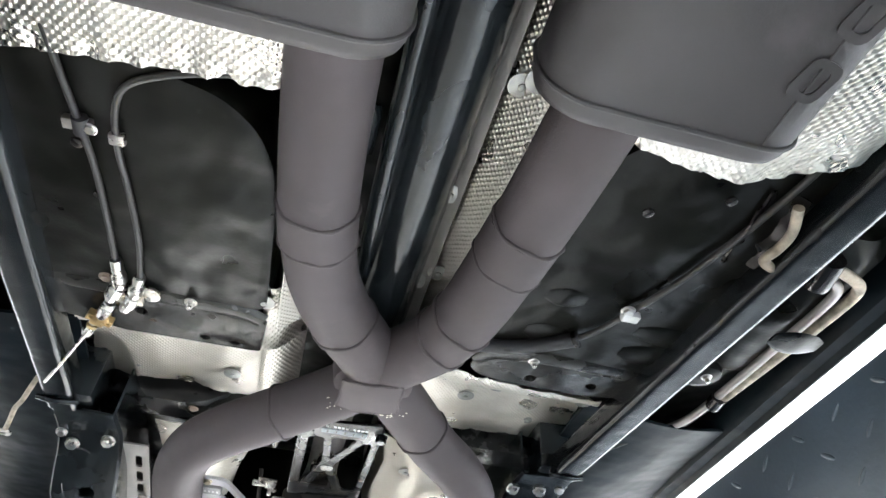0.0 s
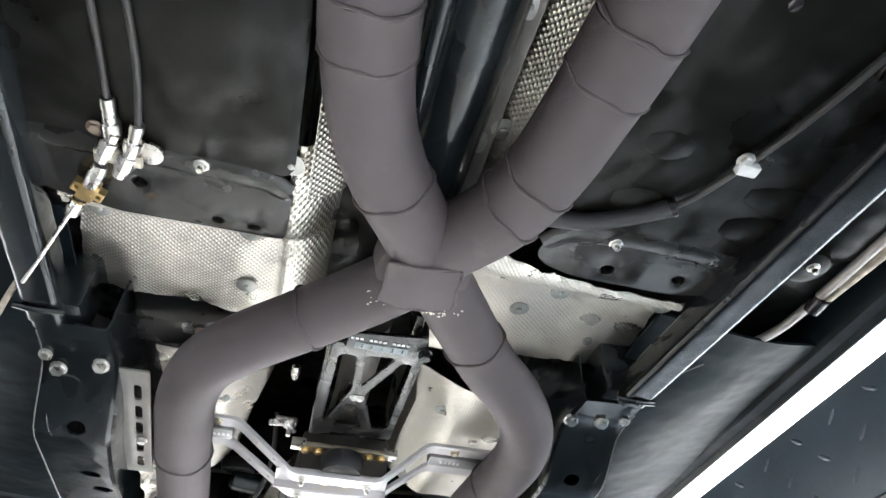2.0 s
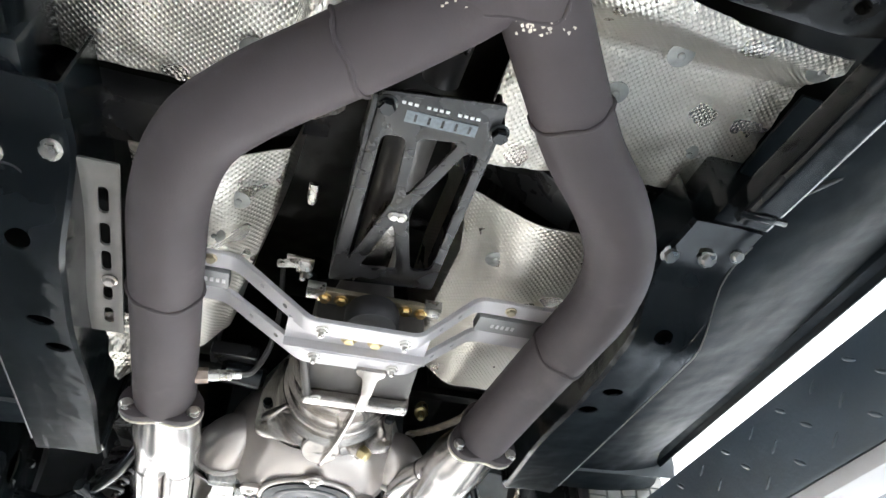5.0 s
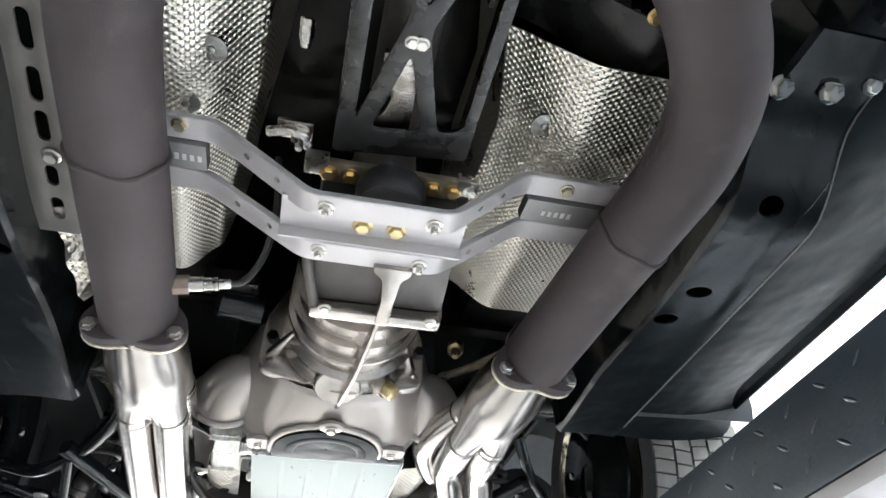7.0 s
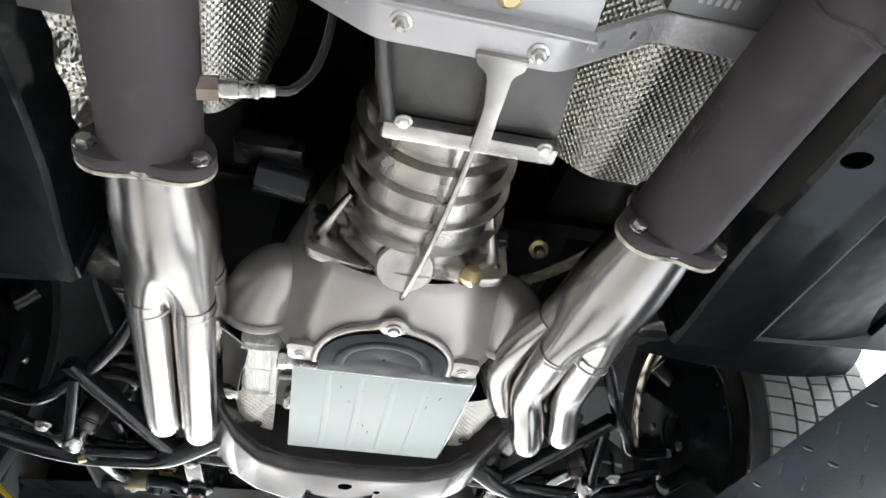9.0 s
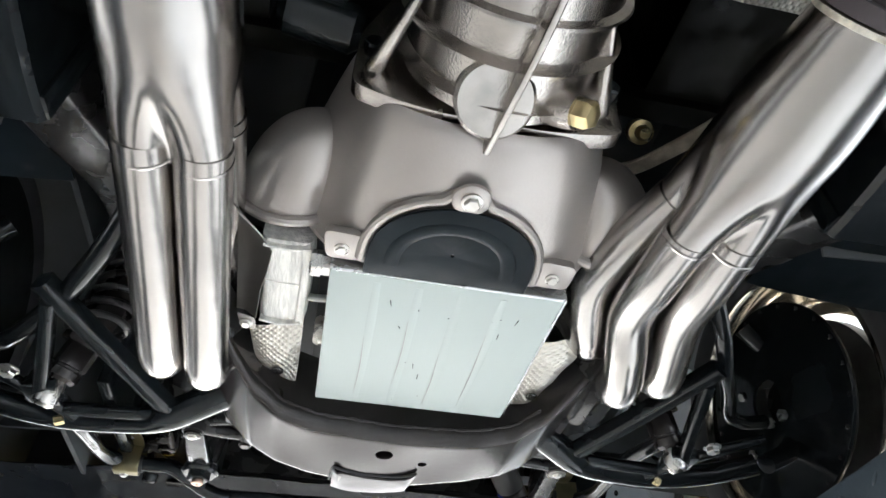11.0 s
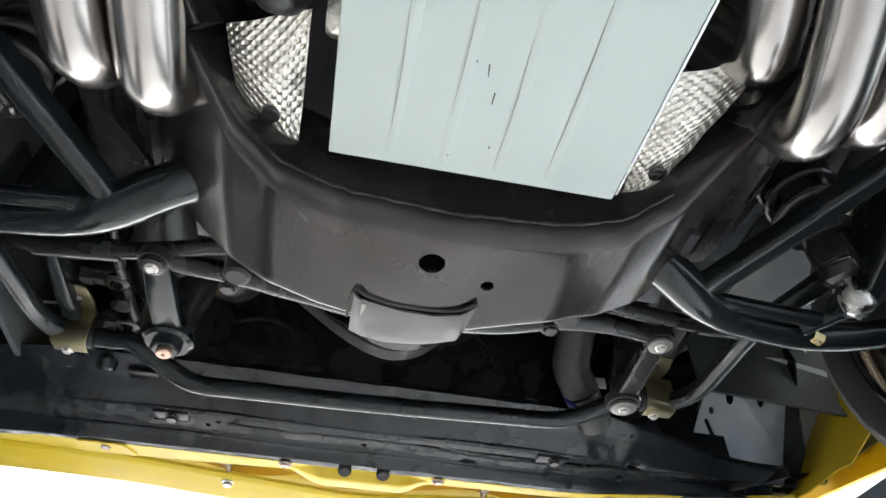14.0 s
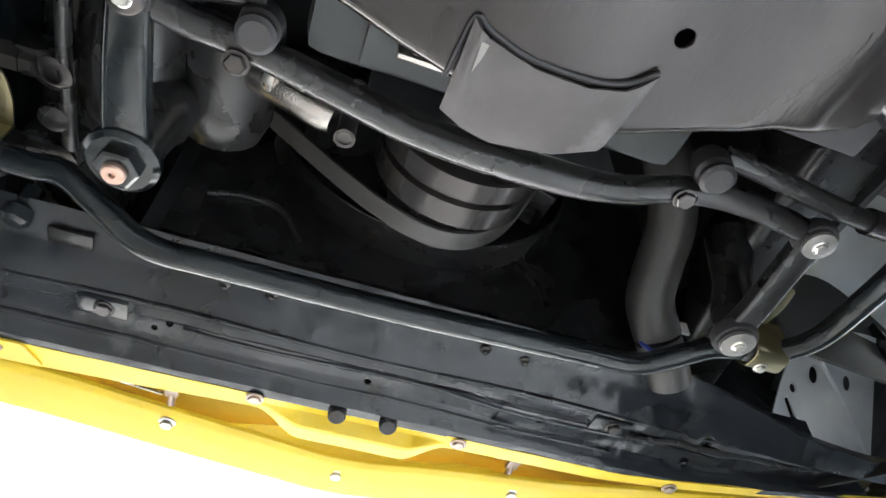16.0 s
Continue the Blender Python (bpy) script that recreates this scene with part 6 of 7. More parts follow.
wheel(1)
wheel(-1)
hs = thing("brake_hose", "black formed tube curving from the frame to the wheel knuckle", "pipe", (0.45, 2.3, 1.82))
part("tube", tube([(0.385, 2.155, 1.86), (0.415, 2.205, 1.826), (0.447, 2.262, 1.815), (0.488, 2.325, 1.815), (0.518, 2.378, 1.815), (0.545, 2.402, 1.82), (0.575, 2.418, 1.826), (0.62, 2.43, 1.84)], 0.0115, 8, 16), GLOSS_BLACK, hs)
hs2 = thing("brake_hose", "black formed tube curving from the frame to the wheel knuckle", "pipe", (-0.45, 2.3, 1.82))
part("tube", tube([(-0.345, 2.10, 1.86), (-0.380, 2.165, 1.825), (-0.425, 2.235, 1.808), (-0.462, 2.292, 1.808), (-0.528, 2.374, 1.81), (-0.575, 2.425, 1.82), (-0.64, 2.45, 1.84)], 0.0135, 8, 16), GLOSS_BLACK, hs2)
part("bright_edge", tube([(0.628, 2.432, 1.838), (0.636, 2.434, 1.841)], 0.009, 2, 8), STEEL, hs)

# ---- steering ----
cl = thing("steering_centre_link", "black forged steering centre link bowed under the engine", "steering link", (0, 2.63, 1.815))
part("link", tube([(-0.325, 2.606, 1.815), (-0.278, 2.617, 1.815), (-0.232, 2.621, 1.815), (-0.155, 2.635, 1.815), (-0.08, 2.648, 1.815), (0.02, 2.651, 1.815), (0.105, 2.644, 1.815), (0.175, 2.620, 1.815), (0.245, 2.618, 1.818), (0.318, 2.628, 1.818)],
     lambda q: 0.0125 + 0.0035 * math.exp(-((q - 0.5) / 0.22) ** 2), 6, 20), SATIN_BLACK, cl)
for x, y in ((-0.223, 2.600), (0.176, 2.592)):
    part("joint_boot", lathe([(0.012, 0), (0.017, 0.006), (0.018, 0.02), (0.014, 0.030), (0.010, 0.034)], pose(x, y, 1.800), 24), RUBBER, cl)
    part("joint_cap", lathe([(0.016, 0), (0.016, 0.005), (0.012, 0.008)], pose(x, y, 1.800, 180), 24), RUBBER, cl)
    piece("bolt", BOLT_SOOTY, at(x - 0.012, y + 0.03, 1.80), cl)
for s in (-1, 1):
    tr2 = thing("tie_rod", "black steering tie rod", "steering link", (s * 0.4, 2.6, 1.82), "tie rods")
    if s > 0:
        pts = [(0.185, 2.582, 1.822), (0.219, 2.583, 1.821), (0.355, 2.597, 1.822), (0.50, 2.60, 1.83), (0.64, 2.59, 1.84)]
    else:
        pts = [(-0.222, 2.582, 1.822), (-0.253, 2.585, 1.821), (-0.362, 2.616, 1.821), (-0.464, 2.632, 1.826), (-0.64, 2.60, 1.84)]
    part("rod", tube(pts, 0.0105, 6, 16), SATIN_BLACK, tr2)
    part("adjuster_sleeve", tube(pts[2:4], 0.0135, 4, 16), SATIN_BLACK, tr2)


def disc_cap(parent, x, y, z, r, material, name="cap"):
    c = part(name, lathe([(r * 1.25, -0.010), (r * 1.28, -0.002), (r * 1.2, 0.003), (r, 0.003), (r, 0.006), (r * 0.86, 0.0075), (r * 0.2, 0.0075)], pose(x, y, z, 180), 28), RUBBER, parent)
    part("face", lathe([(r * 0.95, 0.0), (r * 0.95, 0.004), (r * 0.8, 0.005)], pose(x, y, z - 0.0055, 180), 28), material, c)
    piece("bolt", BOLT_SMALL, at(x, y, z - 0.010), c)


pit = thing("pitman_arm", "black forged pitman arm with copper coloured nut", "steering arm", (-0.318, 2.68, 1.79))
part("arm", tube([(-0.318, 2.600, 1.808), (-0.318, 2.65, 1.806), (-0.318, 2.71, 1.808), (-0.317, 2.757, 1.812)], lambda q: 0.0165 + 0.005 * q, 5, 4, rounded(2.0, 1.1, 0.4)), GLOSS_BLACK, pit)
disc_cap(pit, -0.318, 2.603, 1.802, 0.015, SUBFRAME)
b = lathe([(0.033, 0), (0.033, 0.010), (0.028, 0.014), (0.016, 0.014)], pose(-0.317, 2.757, 1.806, 180), 30)
part("boss", b, GLOSS_BLACK, pit)
part("nut", lathe([(0.020, 0.0), (0.020, 0.010), (0.017, 0.012), (0.005, 0.012)], pose(-0.317, 2.757, 1.793, 180), 6), GLOSS_BLACK, pit)
part("shaft_end", lathe([(0.0105, 0), (0.0105, 0.009), (0.009, 0.011), (0.003, 0.011), (0.003, 0.007)], pose(-0.317, 2.757, 1.786, 180), 24), COPPER, pit, "copper coloured shaft end")
idl = thing("idler_arm", "black idler arm with steel capped joints", "steering arm", (0.318, 2.69, 1.79))
part("arm", tube([(0.316, 2.625, 1.816), (0.318, 2.68, 1.812), (0.320, 2.73, 1.808), (0.320, 2.765, 1.808)], 0.0145, 5, 4, rounded(2.0, 1.3, 0.3)), SATIN_BLACK, idl)
disc_cap(idl, 0.316, 2.627, 1.810, 0.0165, STRAP_GREY)
disc_cap(idl, 0.320, 2.764, 1.797, 0.0195, STRAP_GREY)
part("pivot_body", rod((0.330, 2.77, 1.81), (0.350, 2.74, 1.95), [(0.022, 0), (0.026, 0.2), (0.022, 0.5), (0.03, 1)], 20), SATIN_BLACK, idl)
sb = thing("steering_box", "black cast steering box bolted to the frame rail", "steering box", (-0.38, 2.75, 1.9))
part("housing", tube([(-0.352, 2.60, 1.945), (-0.352, 2.68, 1.925), (-0.350, 2.76, 1.912), (-0.350, 2.82, 1.93)], lambda q: 0.040 + 0.010 * math.sin(q * 3), 6, 24), SATIN_BLACK, sb)
part("sector_cover", rod((-0.317, 2.757, 1.90), (-0.317, 2.757, 1.815), [(0.036, 0), (0.036, 0.3), (0.030, 0.5), (0.026, 1)], 28), SATIN_BLACK, sb)
part("end_cover", rod((-0.270, 2.66, 1.95), (-0.265, 2.80, 1.945), [(0.046, 0), (0.05, 0.1), (0.05, 0.8), (0.040, 1)], 28), SATIN_BLACK, sb)
part("mount_tube", tube([(-0.392, 2.58, 1.875), (-0.394, 2.70, 1.868), (-0.392, 2.82, 1.87)], 0.007, 4, 14), SATIN_BLACK, sb)
for y in (2.735, 2.832):
    lug = part("mount_lug", box(-0.440, -0.385, y - 0.016, y + 0.016, 1.868, 1.90, 0.006), SATIN_BLACK, sb)
    part("bolt_head", rod((-0.418, y, 1.872), (-0.450, y, 1.872), [(0.012, 0), (0.012, 0.4), (0.014, 0.42), (0.014, 0.95), (0.012, 1)], 6), SUBFRAME, lug)
    part("lug_ring", lathe([(0.016, 0), (0.017, 0.006), (0.013, 0.008), (0.009, 0.008), (0.009, 0.002)], pose(-0.402, y, 1.868, 180), 18), SUBFRAME, lug)
part("lug_ring", lathe([(0.014, 0), (0.014, 0.008), (0.008, 0.010)], pose(-0.404, 2.785, 1.870, 180), 18), SATIN_BLACK, sb)
part("frame_bracket", box(-0.475, -0.455, 2.55, 2.95, 1.84, 2.05, 0.004), GLOSS_BLACK, sb)

# ---- anti-roll bar ----
ab = thing("anti_roll_bar", "gloss black bent anti-roll bar across the front", "anti-roll bar", (0, 2.85, 1.8))
part("bar", tube([(-0.52, 2.46, 1.795), (-0.505, 2.60, 1.803), (-0.500, 2.70, 1.816), (-0.497, 2.775, 1.827), (-0.472, 2.814, 1.829), (-0.415, 2.820, 1.829), (-0.378, 2.816, 1.826), (-0.335, 2.832, 1.808), (-0.290, 2.850, 1.794), (-0.22, 2.854, 1.795), (-0.04, 2.858, 1.800),
     (0.16, 2.856, 1.806), (0.245, 2.854, 1.809), (0.285, 2.842, 1.816), (0.330, 2.815, 1.826), (0.372, 2.804, 1.829), (0.412, 2.792, 1.828), (0.436, 2.752, 1.826), (0.436, 2.68, 1.823), (0.428, 2.58, 1.815), (0.44, 2.46, 1.80)], 0.0135, 8, 24), GLOSS_BLACK, ab)
for x, y, z in ((-0.459, 2.822, 1.829), (0.394, 2.800, 1.829)):
    br = part("clamp", tube([(x + 0.0, y + 0.019, z + 0.03), (x, y + 0.019, z), (x, y + 0.012, z - 0.016), (x, y, z - 0.0185), (x, y - 0.012, z - 0.016), (x, y - 0.019, z), (x, y - 0.019, z + 0.03)], 1.0, 5, 4, rounded(0.003, 0.044, 0.001)), OLIVE_ZINC, ab, "olive zinc clamp")
    x, xc = x - (0.020 if x > 0 else 0.0), x
    b = plate(round_poly([(x - 0.024, y - 0.078), (x + 0.018, y - 0.080), (x + 0.024, y - 0.05), (x + 0.022, y - 0.018), (x - 0.022, y - 0.018), (x - 0.027, y - 0.05)], 0.008), 0.003, Matrix.Translation((0, 0, z + 0.026)), [circle(x - 0.002, y - 0.052, 0.0085, 16)], bevel=0.0006)
    part("clamp_foot", b, OLIVE_ZINC, br)
    part("foot_bolt", lathe([(0.0115, 0), (0.0115, 0.004), (0.008, 0.007), (0.003, 0.007)], pose(x - 0.002, y - 0.052, z + 0.030, 180), 6), SATIN_BLACK, br)
    piece("bolt", BOLT_SMALL, at(xc - 0.004, y + 0.008, z - 0.0185), br)
    part("bushing", rod((xc - 0.027, y, z), (xc + 0.027, y, z), [(0.0155, 0), (0.0165, 0.1), (0.0165, 0.9), (0.0155, 1)], 20), RUBBER, ab)

# ---- crank pulley, belt, alternator, hoses ----
pu = thing("crank_pulley", "polished dark crank pulley with serpentine belt", "pulley", (-0.018, 2.735, 1.9))
part("damper_ring", rod((-0.018, 2.685, 1.905), (-0.018, 2.745, 1.905), [(0.080, 0), (0.084, 0.04), (0.084, 0.4), (0.078, 0.44), (0.078, 0.5), (0.084, 0.54), (0.084, 0.96), (0.080, 1)], 48), SUBFRAME, pu, "polished damper ring")
part("pulley_wheel", rod((-0.018, 2.745, 1.905), (-0.018, 2.790, 1.905), [(0.060, 0), (0.070, 0.1), (0.066, 0.2), (0.066, 0.85), (0.070, 0.92), (0.05, 1)], 40), SATIN_BLACK, pu)
part("hub", rod((-0.018, 2.66, 1.905), (-0.018, 2.69, 1.905), [(0.05, 0), (0.062, 1)], 30), DARK, pu)
belt = [(-0.33, 2.772, 2.06), (-0.241, 2.772, 1.976), (-0.13, 2.772, 1.886), (-0.075, 2.772, 1.850), (-0.04, 2.772, 1.836), (-0.010, 2.772, 1.8345), (0.025, 2.772, 1.850), (0.06, 2.772, 1.890), (0.10, 2.772, 1.97), (0.16, 2.772, 2.10)]
part("belt", sweep(bmesh.new(), cat(belt, 6), 1.0, 4, rounded(0.005, 0.024, 0.001), up=(0, 1, 0)), HOSE, pu, "dark grey ribbed belt")
al = thing("fuel_pump", "bright fuel pump canister beside the belt", "pump", (-0.2, 2.7, 1.9))
part("canister", rod((-0.245, 2.700, 1.925), (-0.150, 2.705, 1.888), [(0.010, 0), (0.020, 0.08), (0.022, 0.12), (0.022, 0.9), (0.018, 1)], 26), CAST, al)
part("clamp_ring", rod((-0.218, 2.692, 1.915), (-0.208, 2.693, 1.911), [(0.024, 0), (0.025, 0.5), (0.024, 1)], 26), STEEL, al, "bright clamp ring")
part("nipple", rod((-0.262, 2.70, 1.932), (-0.245, 2.70, 1.925), [(0.005, 0), (0.008, 0.3), (0.006, 0.5), (0.008, 1)], 14), AMBER, al)
dp = thing("drain_tube", "short black open pipe end hanging beside the pump", "pipe", (-0.138, 2.70, 1.86))
tb = tube([(-0.138, 2.70, 1.95), (-0.138, 2.702, 1.90), (-0.138, 2.704, 1.856)], 0.0095, 3, 20)
part("pipe", tb, HOSE, dp)
part("mouth", lathe([(0.0105, 0), (0.0105, 0.003), (0.007, 0.003), (0.007, 0.0005)], pose(-0.138, 2.704, 1.857, 180), 20), SUBFRAME, dp)
tc = thing("timing_cover", "black timing cover and brackets at the engine front", "engine cover", (0, 2.66, 2.0))
part("cover", box(-0.13, 0.13, 2.655, 2.685, 1.86, 2.25, 0.012), DARK, tc)
part("bracket", plate([(-0.115, 1.845), (-0.075, 1.845), (-0.07, 1.91), (-0.12, 1.91)], 0.004, Matrix(((1, 0, 0, 0), (0, 0, 1, 2.60), (0, 1, 0, 0), (0, 0, 0, 1))), [circle(-0.100, 1.855, 0.004, 12)]), CAST, tc, "small bare metal bracket")
rh = thing("radiator_hose", "matt black moulded lower radiator hose", "hose", (0.27, 2.78, 1.9))
part("hose", tube([(0.215, 2.66, 2.04), (0.250, 2.70, 1.985), (0.270, 2.745, 1.950), (0.272, 2.79, 1.920), (0.275, 2.825, 1.893), (0.298, 2.855, 1.868)], 0.0295, 8, 28), HOSE, rh)
part("tape_band", tube([(0.272, 2.858, 1.852), (0.280, 2.856, 1.842), (0.291, 2.855, 1.837)], 1.0, 3, 4, rounded(0.002, 0.006, 0.0005)), BLUE_TAPE, rh, "blue tape strip")
part("neck", tube([(0.300, 2.858, 1.866), (0.318, 2.878, 1.851), (0.335, 2.90, 1.84)], 0.0285, 3, 24), HOSE, rh, "hose end")
part("paper_tag", box(0.318, 0.338, 2.842, 2.846, 1.872, 1.890, 0.0005), WHITE_PRINT, rh, "small white tag")

# ---- radiator, shroud, support ----
rad = thing("radiator", "black radiator with grey lower tank and curved fan shroud", "radiator", (0, 2.92, 2.0))
part("core", box(-0.33, 0.33, 2.915, 2.955, 1.845, 2.40, 0.004), DARK, rad)
part("lower_tank", box(-0.31, 0.30, 2.895, 2.95, 1.838, 1.856, 0.006), SUBFRAME, rad, "grey lower tank")
sh_out = [(-0.30, 2.30), (-0.30, 1.862), (0.29, 1.862), (0.29, 2.30)]
sb2 = plate(sh_out, 0.006, Matrix(((1, 0, 0, 0), (0, 0, 1, 2.888), (0, 1, 0, 0), (0, 0, 0, 1))), [circle(-0.015, 2.13, 0.21, 48)], bevel=0.001)
part("shroud_face", sb2, SATIN_BLACK, rad)
part("shroud_ring", sweep(bmesh.new(), [(-0.015 + 0.212 * math.cos(a), 2.868, 2.13 + 0.212 * math.sin(a)) for a in [2 * math.pi * i / 60 for i in range(61)]], 1.0, 4, rounded(0.006, 0.046, 0.002), caps=False, up=(0, 1, 0)), SATIN_BLACK, rad)
part("shroud_rib", tube([(0.115, 2.88, 1.985), (0.150, 2.882, 1.945), (0.165, 2.884, 1.90)], 1.0, 4, 4, rounded(0.010, 0.003, 0.001)), SUBFRAME, rad)
part("shroud_rib", tube([(-0.27, 2.88, 1.93), (-0.225, 2.882, 1.945), (-0.18, 2.884, 1.935), (-0.155, 2.886, 1.895)], 0.004, 4, 8), SATIN_BLACK, rad)
for k in range(6):
    a = 2 * math.pi * k / 6 + 0.35
    part("fan_blade", tube([(-0.015 + 0.05 * math.cos(a), 2.845, 2.13 + 0.05 * math.sin(a)), (-0.015 + 0.13 * math.cos(a + 0.15), 2.842, 2.13 + 0.13 * math.sin(a + 0.15)), (-0.015 + 0.195 * math.cos(a + 0.2), 2.845, 2.13 + 0.195 * math.sin(a + 0.2))], 1.0, 4, 4, rounded(0.06, 0.006, 0.002)), SATIN_BLACK, rad)

rs = thing("radiator_support", "black pressed radiator support beam with bolt holes", "support beam", (0, 2.98, 1.79))
PR = [(2.880, 1.848), (2.915, 1.830), (2.930, 1.815), (2.948, 1.800), (2.957, 1.797), (2.968, 1.803), (2.990, 1.796), (3.004, 1.786), (3.014, 1.776), (3.026, 1.775), (3.034, 1.784), (3.036, 1.83)]


def rs_sheet(u, v):
    x = -0.86 + 1.53 * u
    p = v * (len(PR) - 1)
    i = min(int(p), len(PR) - 2)
    w = p - i
    y = PR[i][0] + (PR[i + 1][0] - PR[i][0]) * w
    z = PR[i][1] + (PR[i + 1][1] - PR[i][1]) * w
    mid = math.exp(-((v - 0.52) / 0.10) ** 2)
    bulge = smooth_step((x - 0.02) / 0.14) * mid * 0.012
    z += 0.0016 * noise.noise(Vector((x * 18, y * 40, 0))) - 0.014 * smooth_step((abs(x) - 0.45) / 0.2) * (1 - v)
    y -= 0.075 * smooth_step((x - 0.36) / 0.34) * v
    side = smooth_step((x - 0.30) / 0.28)
    z -= 0.026 * side * max(0.0, 1 - v / 0.45) ** 1.5
    dimple = math.exp(-(((x - 0.418) / 0.010) ** 2 + ((y - 2.951) / 0.010) ** 2))
    return Vector((x, max(y + bulge, 2.88 + 0.030 * side), z + 0.008 * dimple))


for yr, zr, x0, x1 in ((2.945, 1.801, -0.62, 0.50), (2.972, 1.8005, -0.25, 0.62), (2.997, 1.7905, -0.8, 0.62)):
    line = [(x0 + (x1 - x0) * k / 12, yr + 0.0025 * math.sin(k * 1.3) + 0.010 * smooth_step((x0 + (x1 - x0) * k / 12 - 0.02) / 0.14) * (yr > 2.96), zr) for k in range(13)]
    part("fold", tube(line, 0.0032, 4, 8), BLUE_BLACK, rs)
rsb = part("beam", sheet(rs_sheet, 150, 66), BLUE_BLACK, rs, solid=0.003)
cuts = bmesh.new()
for x, y, r in ((-0.279, 2.978, 0.0036), (-0.264, 2.969, 0.0040), (-0.349, 2.970, 0.0036), (-0.033, 2.985, 0.0042), (0.192, 2.986, 0.0042), (-0.40, 2.965, 0.003), (0.418, 2.951, 0.0058)):
    join(cuts, plate(circle(x, y, r, 14), 0.06, Matrix.Translation((0, 0, 1.76))))
cut(rsb, cuts)
part("inner_channel", box(-0.62, 0.50, 2.935, 3.028, 1.822, 1.826, 0.001), DARK, rs)
rng = random.Random(31)
for x, y, z in ((-0.218, 2.915, 1.829), (-0.166, 2.913, 1.829), (0.090, 2.914, 1.829), (0.142, 2.916, 1.829)):
    clip = part("clip", lathe([(0.0075, 0), (0.0075, 0.002), (0.0035, 0.0035), (0.0035, 0.007), (0.001, 0.008)], pose(x, y, z, 180, 0, rng.uniform(0, 60)), 7), SUBFRAME, rs, "small push clip")
for k in range(26):
    # dried sealer along the folds
    x = rng.uniform(-0.5, 0.55)
    y = rng.choice((2.943, 2.957, 2.998)) + rng.uniform(-0.004, 0.004)
    b = bmesh.new()
    bmesh.ops.create_icosphere(b, subdivisions=2, radius=0.004)
    b.transform(Matrix.Translation((x, y, lerp_table([(2.93, 1.815), (2.948, 1.800), (2.957, 1.797), (2.968, 1.803), (2.99, 1.796), (3.004, 1.786)], y) - 0.0005)) @ Matrix.Diagonal((rng.uniform(0.8, 3.2), rng.uniform(0.5, 1.0), 0.4, 1)))
    part("sealer_bump", b, BLUE_BLACK, rs)
for x in (-0.33, 0.28):
    part("doubler", box(x - 0.030, x + 0.024, 2.946, 2.974, 1.7935, 1.802, 0.004), BLUE_BLACK, rs)
    piece("bolt", BOLT_SOOTY, at(x, 2.958, 1.7935), rs)
part("seam", tube([(0.30 + 0.035 * k, 2.965 - 0.001 * k + 0.003 * math.sin(k * 2.1), 1.792 + 0.001 * k) for k in range(9)], 0.005, 4, 8), SATIN_BLACK, rs)
part("end_brace", tube([(0.572, 3.000, 1.790), (0.615, 2.950, 1.790), (0.665, 2.898, 1.792)], 1.0, 4, 4, rounded(0.005, 0.017, 0.002)), SUBFRAME, rs, "grey strip brace")
part("end_plate", plate([(0.62, 2.975), (0.76, 2.935), (0.755, 2.975), (0.66, 3.03), (0.60, 3.03)], 0.004, Matrix.Translation((0, 0, 1.815))), GLOSS_BLACK, rs)
hb = thing("hose_clamp_bolt", "black hanging bolt and fitting on the radiator support", "fitting", (-0.44, 2.89, 1.84))
part("stem", rod((-0.428, 2.885, 1.865), (-0.432, 2.900, 1.825), [(0.012, 0), (0.013, 0.4), (0.010, 0.45), (0.015, 0.6), (0.015, 0.9), (0.010, 1)], 14), GLOSS_BLACK, hb)
part("tab", box(-0.40, -0.355, 2.895, 2.92, 1.828, 1.834, 0.002), SATIN_BLACK, hb)

# ---- yellow front valance ----
va = thing("front_valance", "yellow painted front valance with bolted flange and inner gap coloured as brown shade", "body panel", (0, 3.1, 1.77))


def flange_edge(x):
    """Rear flange of the valance: a strip that dips forward in a cup for the two hood bumpers."""
    cup = smooth_step((x + 0.152) / 0.062) * (1 - smooth_step((x - 0.040) / 0.048))
    return cup


def va_flange(u, v):
    x = -0.90 + 1.60 * u
    cup = flange_edge(x)
    front = lerp_table([(-0.9, 3.072), (-0.40, 3.0585), (-0.28, 3.054), (-0.165, 3.047), (0.085, 3.047), (0.30, 3.044), (0.40, 3.030), (0.58, 2.992), (0.72, 2.955)], x)
    rear = min(3.024, front - 0.016)
    y = rear + v * (front - rear + cup * 0.048)
    z = 1.7745 - 0.001 * v + 0.017 * cup * (1 - smooth_step((v - 0.52) / 0.16))
    return Vector((x, y, z))


part("flange", sheet(va_flange, 200, 26), YELLOW, va, solid=0.003)


LOWER = [(-0.95, 3.075), (-0.60, 3.052), (-0.40, 3.064), (-0.245, 3.092), (-0.129, 3.111), (-0.03, 3.128), (0.02, 3.119), (0.10, 3.101), (0.27, 3.075), (0.366, 3.048), (0.70, 2.975), (1.0, 2.93)]


def va_main(u, v):
    """Lower edge and the skin that rolls forward and up to the bumper."""
    x = -0.95 + 1.95 * u
    edge = (lerp_table(LOWER, x - 0.03) + lerp_table(LOWER, x) + lerp_table(LOWER, x + 0.03)) / 3
    prof = [(0.0, 0.005), (0.0, 0.0), (0.006, -0.004), (0.030, -0.010), (0.060, -0.015), (0.068, -0.012), (0.094, -0.005), (0.104, 0.008), (0.22, 0.065), (0.36, 0.16), (0.40, 0.30)]
    p = v * (len(prof) - 1)
    i = min(int(p), len(prof) - 2)
    w = p - i
    a, c = prof[i], prof[i + 1]
    return Vector((x, edge + a[0] + (c[0] - a[0]) * w, 1.772 + a[1] + (c[1] - a[1]) * w))


